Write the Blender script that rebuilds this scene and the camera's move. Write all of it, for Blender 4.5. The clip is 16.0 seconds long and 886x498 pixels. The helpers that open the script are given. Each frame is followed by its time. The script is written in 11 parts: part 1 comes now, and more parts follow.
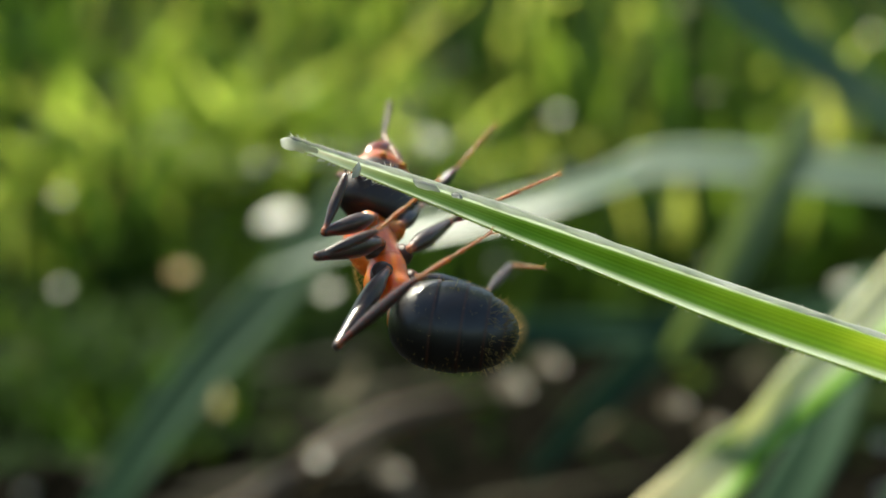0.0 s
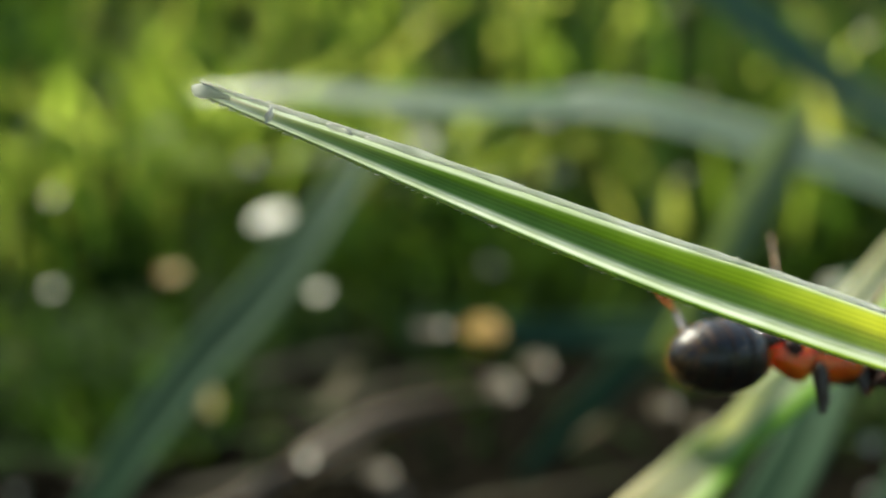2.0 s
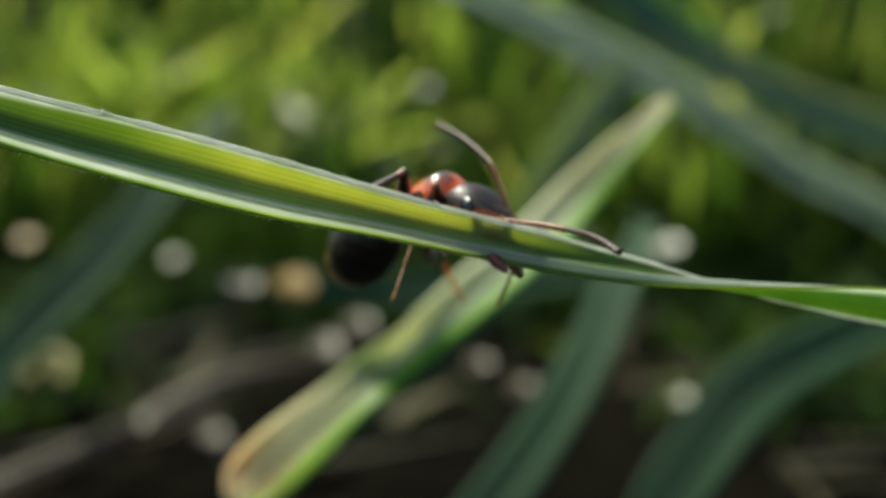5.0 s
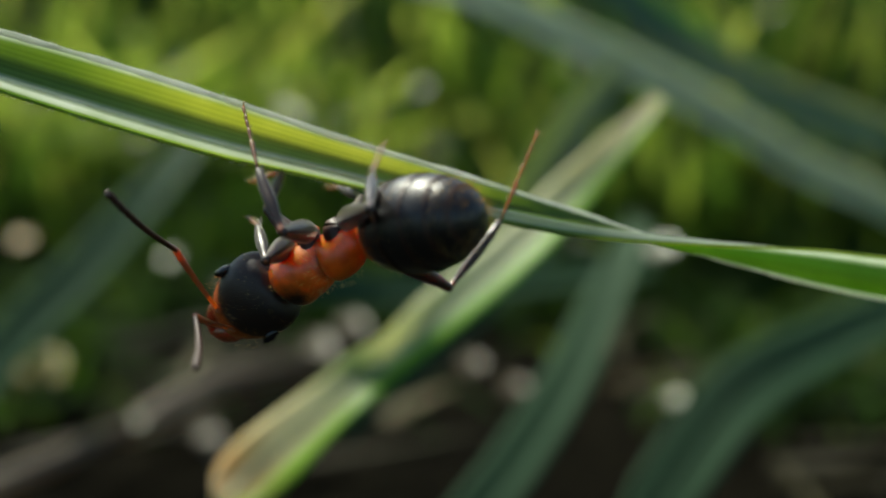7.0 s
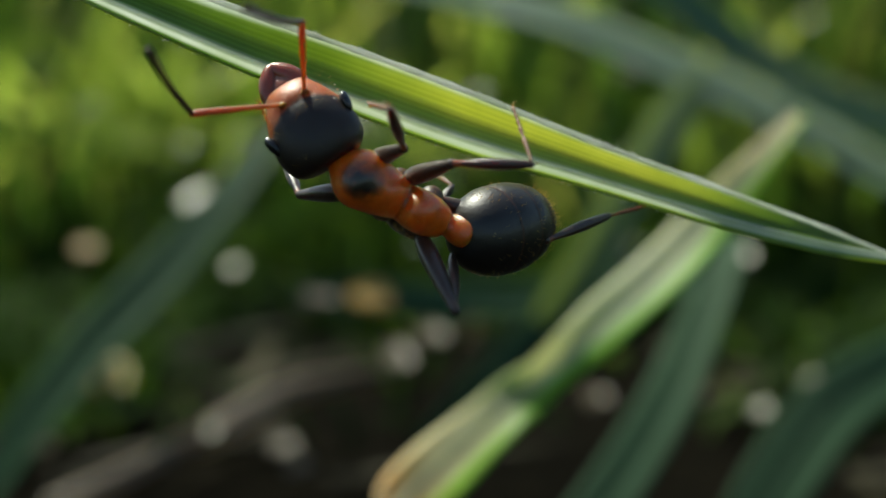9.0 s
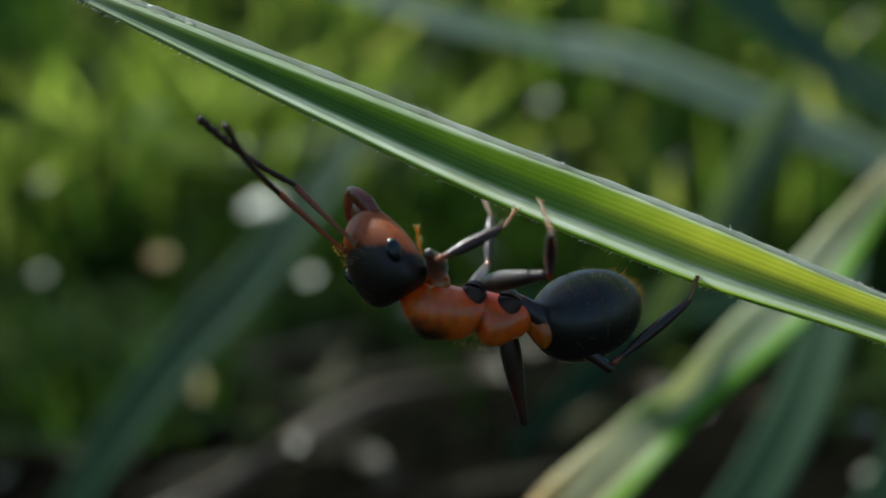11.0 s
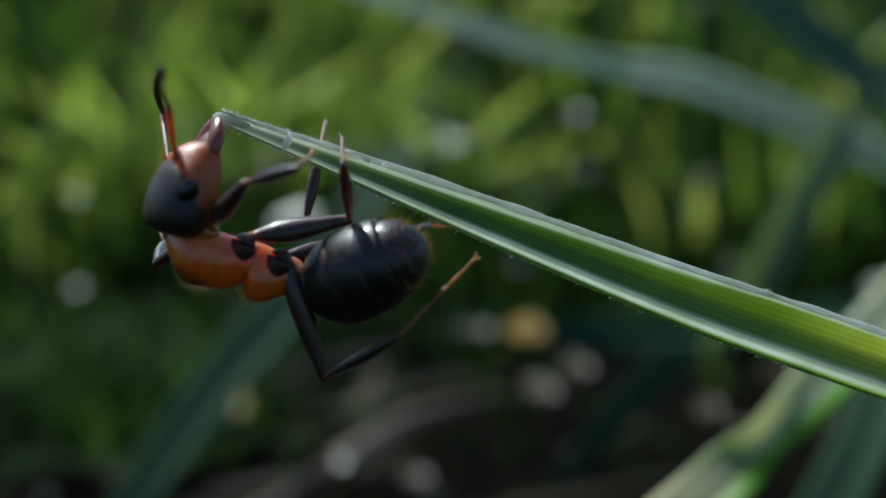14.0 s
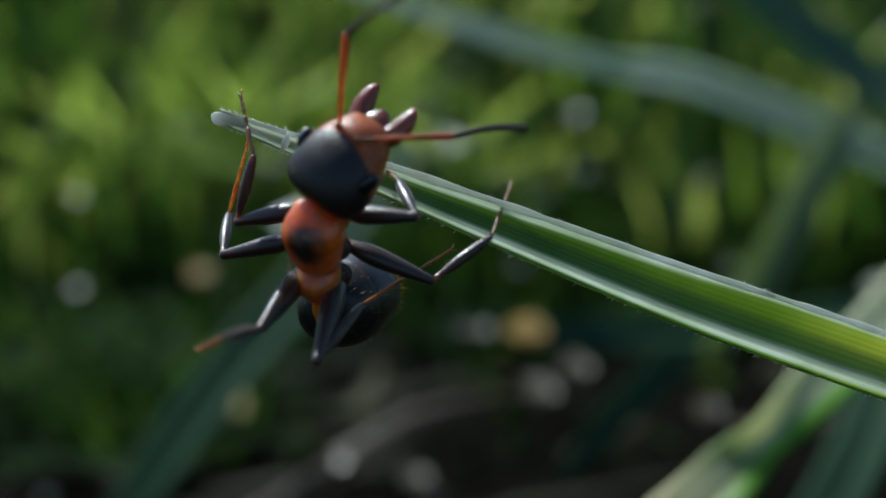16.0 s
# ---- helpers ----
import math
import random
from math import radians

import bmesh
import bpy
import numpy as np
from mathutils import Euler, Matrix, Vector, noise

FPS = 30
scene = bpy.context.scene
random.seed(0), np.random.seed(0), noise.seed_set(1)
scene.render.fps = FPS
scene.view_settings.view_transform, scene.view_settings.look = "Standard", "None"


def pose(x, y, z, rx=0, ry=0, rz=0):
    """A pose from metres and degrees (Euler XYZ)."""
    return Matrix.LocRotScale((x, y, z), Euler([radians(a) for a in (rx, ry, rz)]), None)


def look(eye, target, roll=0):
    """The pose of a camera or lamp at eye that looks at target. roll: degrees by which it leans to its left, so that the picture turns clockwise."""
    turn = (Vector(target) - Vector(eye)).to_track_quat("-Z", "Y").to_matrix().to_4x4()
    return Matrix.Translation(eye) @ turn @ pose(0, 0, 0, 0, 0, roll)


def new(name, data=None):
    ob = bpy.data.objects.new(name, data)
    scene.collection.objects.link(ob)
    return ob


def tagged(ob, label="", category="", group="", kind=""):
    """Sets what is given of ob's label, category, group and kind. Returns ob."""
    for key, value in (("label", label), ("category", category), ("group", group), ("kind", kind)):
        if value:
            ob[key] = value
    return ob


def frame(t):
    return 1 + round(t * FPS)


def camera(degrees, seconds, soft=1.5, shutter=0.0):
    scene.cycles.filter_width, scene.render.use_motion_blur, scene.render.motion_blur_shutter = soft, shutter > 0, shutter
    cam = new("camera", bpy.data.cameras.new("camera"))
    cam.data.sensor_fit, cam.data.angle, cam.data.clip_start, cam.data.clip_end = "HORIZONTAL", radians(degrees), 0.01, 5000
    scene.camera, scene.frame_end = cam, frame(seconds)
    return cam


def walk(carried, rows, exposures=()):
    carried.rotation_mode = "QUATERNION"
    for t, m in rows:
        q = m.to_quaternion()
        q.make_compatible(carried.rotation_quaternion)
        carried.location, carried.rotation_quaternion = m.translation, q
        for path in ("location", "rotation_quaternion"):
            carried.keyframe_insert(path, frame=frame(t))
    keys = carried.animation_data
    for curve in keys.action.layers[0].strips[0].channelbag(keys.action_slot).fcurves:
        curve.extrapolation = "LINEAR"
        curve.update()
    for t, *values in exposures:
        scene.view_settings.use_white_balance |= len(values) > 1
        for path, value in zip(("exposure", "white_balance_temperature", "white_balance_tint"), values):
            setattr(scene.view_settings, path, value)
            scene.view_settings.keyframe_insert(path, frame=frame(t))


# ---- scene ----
# The world is at true scale: an ant some 8 mm long on a grass blade 1.2 mm wide.
def mm(x, y, z, rx=0, ry=0, rz=0):
    """A pose from millimetres and degrees."""
    return pose(x / 1000, y / 1000, z / 1000, rx, ry, rz)


# ---- camera ----
cam = camera(40.0, 16.0, soft=1.5, shutter=0.3)
cam.data.dof.use_dof = True
cam.data.dof.focus_distance = 0.0246
cam.data.dof.aperture_fstop = 53
EXPOSURES = [(0, 1.11, 6900, 1), (2.5, 0.93, 6900, 1), (4.7, 0.59, 6800, -1), (7, 0.46, 6700, -2), (9.7, 0.39, 6500, -2), (12, 0.05, 5600, 0), (16, 0.00, 5450, 1)]
walk(cam, [
    (0, mm(0, 0, 44, 76)),
    (.5, mm(0, 0, 44, 76)),
    (1, mm(0, 0, 44, 76)),
    (1.5, mm(0, 0, 44, 76)),
    (2, mm(.834, .024, 44.097, 76)),
    (2.5, mm(4.17, .085, 44.34, 76)),
    (3, mm(8.201, -.653, 41.38, 76)),
    (3.5, mm(10.773, -.689, 41.235, 76)),
    (4, mm(13.622, -.738, 41.041, 76)),
    (4.5, mm(13.9, -.75, 40.992, 76)),
    (4.7, mm(13.969, -.75, 40.992, 76)),
    (6.8, mm(14.595, -.738, 41.041, 76)),
    (7, mm(14.595, -.741, 41.027, 76)),
    (7.5, mm(14.525, -.75, 40.992, 76)),
    (8, mm(12.927, -.665, 41.332, 76)),
    (8.5, mm(10.356, -.617, 41.526, 76)),
    (9, mm(8.618, -.556, 41.768, 76)),
    (9.5, mm(7.367, -.314, 42.739, 76)),
    (9.7, mm(6.255, -.048, 43.806, 76)),
    (10.75, mm(2.502, .437, 42.86, 76)),
    (11.8, mm(-.556, .826, 41.527, 76)),
    (12, mm(-.695, .875, 41.721, 76)),
    (12.5, mm(-1.39, 1.104, 42.642, 76)),
    (13, mm(-1.946, 1.322, 43.516, 76)),
    (13.5, mm(-2.085, 1.358, 43.661, 76)),
    (16, mm(-2.085, 1.358, 43.661, 76)),
], exposures=EXPOSURES)


# ---- light ----
world = bpy.data.worlds.new("sky")
scene.world = world
world.use_nodes = True
nt = world.node_tree
sky = nt.nodes.new("ShaderNodeTexSky")
sky.sky_type = "NISHITA"
sky.sun_disc = False
sky.sun_elevation = radians(51)
sky.sun_rotation = radians(-34.7)
sky.air_density = 1.0
nt.links.new(sky.outputs[0], nt.nodes["Background"].inputs[0])
nt.nodes["Background"].inputs[1].default_value = 0.093
sun = new("sun", bpy.data.lights.new("sun", "SUN"))
sun.data.energy = 5.0
sun.data.angle = radians(0.6)
sun.data.color = (1.0, 0.95, 0.86)
sun.matrix_world = look((-0.36, 0.52, 0.78), (0, 0, 0))


# ---- materials ----
def mat(name):
    m = bpy.data.materials.new(name)
    m.use_nodes = True
    n = m.node_tree
    n.nodes.clear()
    out = n.nodes.new("ShaderNodeOutputMaterial")
    b = n.nodes.new("ShaderNodeBsdfPrincipled")
    n.links.new(b.outputs[0], out.inputs[0])
    return m, n, b, out


def node(n, kind, **kw):
    x = n.nodes.new(kind)
    for k, v in kw.items():
        if k in ("operation", "blend_type", "data_type", "wave_type", "bands_direction"):
            if k == "operation":
                x.operation = v
            elif k == "blend_type":
                x.blend_type = v
            elif k == "data_type":
                x.data_type = v
            elif k == "wave_type":
                x.wave_type = v
            else:
                x.bands_direction = v
        else:
            x.inputs[k].default_value = v
    return x


def ramp(n, fac, stops):
    r = n.nodes.new("ShaderNodeValToRGB")
    el = r.color_ramp.elements
    while len(el) < len(stops):
        el.new(0.5)
    for e, (p, c) in zip(el, stops):
        e.position = p
        e.color = (*c, 1)
    n.links.new(fac, r.inputs[0])
    return r.outputs[0]


def mixc(n, fac, a, b, how="MIX"):
    x = n.nodes.new("ShaderNodeMix")
    x.data_type = "RGBA"
    x.blend_type = how
    for sock, v in ((x.inputs[0], fac), (x.inputs[6], a), (x.inputs[7], b)):
        if isinstance(v, (int, float)):
            sock.default_value = v
        elif isinstance(v, tuple):
            sock.default_value = (*v, 1)
        else:
            n.links.new(v, sock)
    return x.outputs[2]


def coords(n, which="Object", scale=(1, 1, 1)):
    t = n.nodes.new("ShaderNodeTexCoord")
    m = n.nodes.new("ShaderNodeMapping")
    m.inputs["Scale"].default_value = scale
    n.links.new(t.outputs[which], m.inputs[0])
    return m.outputs[0]


def noise_tex(n, vec, scale, detail=3.0, rough=0.55):
    x = n.nodes.new("ShaderNodeTexNoise")
    x.inputs["Scale"].default_value = scale
    x.inputs["Detail"].default_value = detail
    x.inputs["Roughness"].default_value = rough
    n.links.new(vec, x.inputs["Vector"])
    return x.outputs["Fac"]


def bump(n, b, height, strength, dist):
    x = n.nodes.new("ShaderNodeBump")
    x.inputs["Strength"].default_value = strength
    x.inputs["Distance"].default_value = dist
    n.links.new(height, x.inputs["Height"])
    n.links.new(x.outputs[0], b.inputs["Normal"])


def leaf_material(name, stops, rough=0.42, through_amount=0.45, veins=26, through_tint=(0.75, 0.95, 0.25), across=None, island=False, gloss=0.5, vein_mix=0.3, through_colour=None, through_stops=None, through_across=None, pale_sheen=None):
    """Leaf tissue: colour along the blade (u) with fine veins across it (v), part of the light passing through."""
    m, n, b, out = mat(name)
    uv = coords(n, "UV")
    sep = n.nodes.new("ShaderNodeSeparateXYZ")
    n.links.new(uv, sep.inputs[0])
    if island:
        g = n.nodes.new("ShaderNodeNewGeometry")
        col = ramp(n, g.outputs["Random Per Island"], stops)
    else:
        col = ramp(n, sep.outputs[0], stops)
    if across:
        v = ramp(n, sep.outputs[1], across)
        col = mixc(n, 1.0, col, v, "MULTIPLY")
    # Whitens the lower fold and upper margin; the fold's highlight is painted in.
    if pale_sheen:
        band = ramp(n, sep.outputs[1], [(p, (q, q, q)) for p, q in pale_sheen])
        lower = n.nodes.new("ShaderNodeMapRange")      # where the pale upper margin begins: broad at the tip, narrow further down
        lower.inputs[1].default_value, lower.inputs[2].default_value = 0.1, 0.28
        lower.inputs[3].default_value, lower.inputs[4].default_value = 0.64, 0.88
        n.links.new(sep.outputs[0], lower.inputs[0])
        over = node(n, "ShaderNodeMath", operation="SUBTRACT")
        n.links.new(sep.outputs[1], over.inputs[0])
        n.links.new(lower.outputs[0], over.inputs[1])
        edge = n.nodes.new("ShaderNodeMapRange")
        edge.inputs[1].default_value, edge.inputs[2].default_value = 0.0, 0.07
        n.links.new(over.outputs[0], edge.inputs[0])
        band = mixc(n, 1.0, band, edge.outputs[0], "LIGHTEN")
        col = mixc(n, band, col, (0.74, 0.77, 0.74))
    blot = noise_tex(n, coords(n, "Object"), 900, 4)
    col = mixc(n, 0.35, col, ramp(n, blot, [(0.3, (0.45, 0.5, 0.4)), (0.75, (1, 1, 1))]), "MULTIPLY")
    w = n.nodes.new("ShaderNodeMath")
    w.operation = "MULTIPLY"
    w.inputs[1].default_value = veins * 6.283
    n.links.new(sep.outputs[1], w.inputs[0])
    s = n.nodes.new("ShaderNodeMath")
    s.operation = "SINE"
    n.links.new(w.outputs[0], s.inputs[0])
    long = noise_tex(n, coords(n, "UV", (6, veins * 2.2, 1)), 1.0, 2)
    vein = n.nodes.new("ShaderNodeMath")
    vein.operation = "ADD"
    soft = n.nodes.new("ShaderNodeMath")
    soft.operation = "MULTIPLY"
    soft.inputs[1].default_value = 0.2
    n.links.new(s.outputs[0], soft.inputs[0])
    n.links.new(soft.outputs[0], vein.inputs[0])
    n.links.new(long, vein.inputs[1])
    col = mixc(n, vein_mix, col, ramp(n, vein.outputs[0], [(0.0, (0.55, 0.62, 0.5)), (0.9, (1, 1, 1))]), "MULTIPLY")
    n.links.new(col, b.inputs["Base Color"])
    b.inputs["Roughness"].default_value = rough
    b.inputs["Specular IOR Level"].default_value = gloss
    bump(n, b, vein.outputs[0], 0.3, 0.00003)
    tr = n.nodes.new("ShaderNodeBsdfTranslucent")
    if through_stops:
        through_colour = ramp(n, sep.outputs[0], through_stops)
    if through_across:
        through_colour = mixc(n, 1.0, through_colour, ramp(n, sep.outputs[1], through_across), "MULTIPLY")
    # The painted highlight whitens the transmitted colour too.
    if pale_sheen:
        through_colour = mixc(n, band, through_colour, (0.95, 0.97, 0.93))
    if through_colour:
        thr = mixc(n, min(1, vein_mix * 1.1), through_colour, ramp(n, vein.outputs[0], [(0.05, (0.4, 0.5, 0.25)), (0.85, (1, 1, 1))]), "MULTIPLY")
        thr = mixc(n, 0.35, thr, ramp(n, blot, [(0.3, (0.5, 0.6, 0.3)), (0.75, (1, 1, 1))]), "MULTIPLY")
    else:
        thr = mixc(n, 1.0, col, tuple(2.2 * c for c in through_tint), "MULTIPLY")
    n.links.new(thr, tr.inputs[0])
    mx = n.nodes.new("ShaderNodeMixShader")
    mx.inputs[0].default_value = through_amount
    n.links.new(b.outputs[0], mx.inputs[1])
    n.links.new(tr.outputs[0], mx.inputs[2])
    n.links.new(mx.outputs[0], out.inputs[0])
    return m


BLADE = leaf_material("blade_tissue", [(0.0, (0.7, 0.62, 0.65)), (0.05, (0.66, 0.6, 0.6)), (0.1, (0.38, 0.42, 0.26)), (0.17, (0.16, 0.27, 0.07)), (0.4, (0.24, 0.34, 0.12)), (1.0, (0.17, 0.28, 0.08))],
                      # across: bluish sky reflection painted onto the lower half
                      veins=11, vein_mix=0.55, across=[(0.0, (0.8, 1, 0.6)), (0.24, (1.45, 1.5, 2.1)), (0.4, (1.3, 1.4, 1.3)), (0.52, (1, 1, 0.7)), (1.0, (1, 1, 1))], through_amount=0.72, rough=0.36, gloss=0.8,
                      # through_stops: light caught towards the twist, put in as a yellow zone
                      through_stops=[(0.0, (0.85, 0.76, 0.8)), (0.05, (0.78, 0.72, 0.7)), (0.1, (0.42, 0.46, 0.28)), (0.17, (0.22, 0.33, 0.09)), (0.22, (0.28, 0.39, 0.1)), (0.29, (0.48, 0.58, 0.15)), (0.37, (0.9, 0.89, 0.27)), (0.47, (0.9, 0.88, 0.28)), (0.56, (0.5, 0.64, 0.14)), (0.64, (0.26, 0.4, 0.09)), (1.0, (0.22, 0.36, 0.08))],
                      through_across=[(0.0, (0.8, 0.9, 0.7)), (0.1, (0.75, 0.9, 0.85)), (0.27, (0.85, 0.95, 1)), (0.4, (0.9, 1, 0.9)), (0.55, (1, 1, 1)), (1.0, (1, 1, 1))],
                      # pale margin tissue, with the fold's highlight painted over it
                      pale_sheen=[(0.0, 0), (0.04, 0), (0.07, 1), (0.23, 1), (0.3, 0), (1.0, 0)])
MARGIN = leaf_material("pale_margin", [(0.0, (0.6, 0.54, 0.57)), (0.1, (0.86, 0.84, 0.82)), (1.0, (0.88, 0.9, 0.82))], veins=2, through_amount=0.72, through_colour=(0.97, 0.96, 0.94), rough=0.35)
LIP = leaf_material("green_lip", [(0.0, (0.5, 0.46, 0.44)), (0.12, (0.2, 0.3, 0.08)), (1.0, (0.2, 0.32, 0.07))], veins=2, through_amount=0.6, through_colour=(0.75, 0.85, 0.2), rough=0.4)
# Shaded copy of the leaf material, the shade in its dark blue-green.
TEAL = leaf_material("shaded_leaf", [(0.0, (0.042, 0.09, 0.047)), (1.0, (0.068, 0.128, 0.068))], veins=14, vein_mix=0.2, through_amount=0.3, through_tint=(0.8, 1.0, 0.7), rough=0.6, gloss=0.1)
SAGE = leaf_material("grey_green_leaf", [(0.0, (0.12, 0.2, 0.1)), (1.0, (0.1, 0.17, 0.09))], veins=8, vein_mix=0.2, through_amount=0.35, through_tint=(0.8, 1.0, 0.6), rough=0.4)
# Lit copies of the leaf: sunlight is put into these paler colours.
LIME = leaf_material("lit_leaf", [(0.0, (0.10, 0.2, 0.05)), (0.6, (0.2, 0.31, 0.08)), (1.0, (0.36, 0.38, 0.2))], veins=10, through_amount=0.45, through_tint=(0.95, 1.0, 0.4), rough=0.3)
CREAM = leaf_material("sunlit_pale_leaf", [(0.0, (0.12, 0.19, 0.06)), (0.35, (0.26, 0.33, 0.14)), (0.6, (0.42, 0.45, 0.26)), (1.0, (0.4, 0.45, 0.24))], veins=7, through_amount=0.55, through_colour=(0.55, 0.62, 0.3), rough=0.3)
PALE = leaf_material("waxy_pale_leaf", [(0.0, (0.55, 0.6, 0.5)), (0.12, (0.55, 0.6, 0.52)), (0.4, (0.4, 0.48, 0.4)), (1.0, (0.22, 0.32, 0.24))], veins=6, vein_mix=0.2, through_amount=0.6, through_colour=(0.85, 0.9, 0.75), rough=0.3)
STRAW = leaf_material("half_dry_leaf", [(0.0, (0.78, 0.62, 0.42)), (0.13, (0.68, 0.48, 0.25)), (0.2, (0.7, 0.62, 0.42)), (0.34, (0.26, 0.33, 0.13)), (0.43, (0.64, 0.63, 0.49)), (0.6, (0.58, 0.6, 0.45)), (0.8, (0.64, 0.62, 0.48)), (1.0, (0.62, 0.54, 0.4))],
                      veins=9, through_amount=0.5, through_tint=(0.8, 0.8, 0.55), rough=0.5, gloss=0.3, across=[(0.0, (0.4, 0.8, 0.1)), (0.26, (0.5, 0.85, 0.14)), (0.4, (1, 1, 1)), (1.0, (1, 1, 1))])
STALK = leaf_material("dry_stalk", [(0.0, (0.55, 0.48, 0.4)), (0.25, (0.3, 0.24, 0.19)), (1.0, (0.1, 0.07, 0.05))], veins=8, through_amount=0.2, through_tint=(1, 0.9, 0.7), gloss=0.25, rough=0.6)
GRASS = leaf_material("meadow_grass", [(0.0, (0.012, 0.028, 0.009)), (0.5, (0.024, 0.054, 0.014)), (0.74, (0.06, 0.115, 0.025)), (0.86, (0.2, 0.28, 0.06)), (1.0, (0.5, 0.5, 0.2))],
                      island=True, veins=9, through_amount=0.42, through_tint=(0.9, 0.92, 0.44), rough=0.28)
# Brighter copy of the meadow grass; sunlight is put into its colour.
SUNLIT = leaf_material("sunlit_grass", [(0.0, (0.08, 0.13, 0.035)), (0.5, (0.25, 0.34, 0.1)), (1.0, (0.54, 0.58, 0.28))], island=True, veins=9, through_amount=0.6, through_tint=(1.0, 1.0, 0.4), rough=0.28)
# Darker grass copy, with shade put into the green.
SHADED_TURF = leaf_material("shaded_turf", [(0.0, (0.015, 0.035, 0.01)), (0.8, (0.04, 0.08, 0.02)), (1.0, (0.1, 0.15, 0.04))], island=True, veins=9, through_amount=0.35, through_tint=(1.0, 1.0, 0.4), rough=0.75, gloss=0.1)
LITTER = leaf_material("dry_litter", [(0.0, (0.02, 0.018, 0.01)), (0.5, (0.04, 0.034, 0.018)), (0.85, (0.08, 0.07, 0.035)), (1.0, (0.25, 0.2, 0.12))], island=True, veins=5, through_amount=0.15, through_tint=(1, 0.8, 0.5), gloss=0.15, rough=0.7)
# Pale stand-in for sun glints on the grass; the brightness is in the colour.
PALE_GLINT = leaf_material("pale_glint", [(0.0, (0.42, 0.41, 0.32)), (1.0, (0.36, 0.36, 0.28))], veins=3, through_amount=0.15, through_tint=(0.45, 0.45, 0.4), rough=0.4)
ORANGE = leaf_material("ochre_flake", [(0.0, (0.62, 0.4, 0.1)), (1.0, (0.6, 0.38, 0.1))], veins=3, through_amount=0.5, through_tint=(0.5, 0.45, 0.3))
# Duller stand-in colour for the fainter glints.
DIM_GLINT = leaf_material("dim_glint", [(0.0, (0.18, 0.145, 0.09)), (1.0, (0.16, 0.125, 0.08))], veins=3, through_amount=0.4, through_tint=(0.45, 0.42, 0.35))
YELLOW = leaf_material("yellow_flake", [(0.0, (0.5, 0.38, 0.015)), (1.0, (0.42, 0.34, 0.015))], veins=3, through_amount=0.5, through_tint=(0.5, 0.5, 0.25))


def soil_material():
    m, n, b, out = mat("shaded_soil")
    v = coords(n, "Object")
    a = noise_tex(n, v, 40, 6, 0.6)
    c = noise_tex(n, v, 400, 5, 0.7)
    # Near-black tones put the clearing's shade into the soil colour.
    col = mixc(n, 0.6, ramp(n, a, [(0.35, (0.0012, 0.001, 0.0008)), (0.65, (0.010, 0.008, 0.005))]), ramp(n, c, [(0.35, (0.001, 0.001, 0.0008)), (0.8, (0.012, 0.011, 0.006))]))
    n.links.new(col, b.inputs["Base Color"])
    far = n.nodes.new("ShaderNodeVectorMath")
    far.operation = "LENGTH"
    n.links.new(v, far.inputs[0])
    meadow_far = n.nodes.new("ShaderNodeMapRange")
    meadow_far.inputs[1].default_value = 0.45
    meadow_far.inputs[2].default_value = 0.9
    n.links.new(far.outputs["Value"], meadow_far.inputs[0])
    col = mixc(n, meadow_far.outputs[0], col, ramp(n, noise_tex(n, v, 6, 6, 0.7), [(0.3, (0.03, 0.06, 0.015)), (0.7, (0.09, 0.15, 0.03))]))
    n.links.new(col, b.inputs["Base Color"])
    b.inputs["Roughness"].default_value = 0.95
    b.inputs["Specular IOR Level"].default_value = 0.02
    bump(n, b, c, 0.8, 0.002)
    return m


SOIL = soil_material()


def ant_material(name, red, dark, mask=None, rough=0.35, sub=0.0, coat=0.0, sheen=0.0):
    """Ant cuticle: red and near-black areas, mask(n, object coordinates) giving the dark part."""
    m, n, b, out = mat(name)
    v = coords(n, "Object")
    wear = noise_tex(n, v, 4000, 3)
    fine = noise_tex(n, v, 26000, 4)
    if mask is None:
        col = mixc(n, wear, red, dark)
    else:
        col = mixc(n, mask(n, v), red, dark)
    col = mixc(n, 0.5, col, ramp(n, wear, [(0.32, (0.45, 0.36, 0.32)), (0.66, (1, 1, 1))]), "MULTIPLY")
    n.links.new(col, b.inputs["Base Color"])
    r = n.nodes.new("ShaderNodeMapRange")
    r.inputs[3].default_value = rough - 0.08
    r.inputs[4].default_value = rough + 0.12
    n.links.new(fine, r.inputs[0])
    n.links.new(r.outputs[0], b.inputs["Roughness"])
    bump(n, b, fine, 0.5, 0.00002)
    if sub:
        b.inputs["Subsurface Weight"].default_value = sub
        b.inputs["Subsurface Radius"].default_value = (1.0, 0.3, 0.06)
        b.inputs["Subsurface Scale"].default_value = 0.0012
    b.inputs["Sheen Weight"].default_value = sheen
    b.inputs["Sheen Roughness"].default_value = 0.35
    b.inputs["Coat Weight"].default_value = coat
    b.inputs["Coat Roughness"].default_value = 0.15
    return m


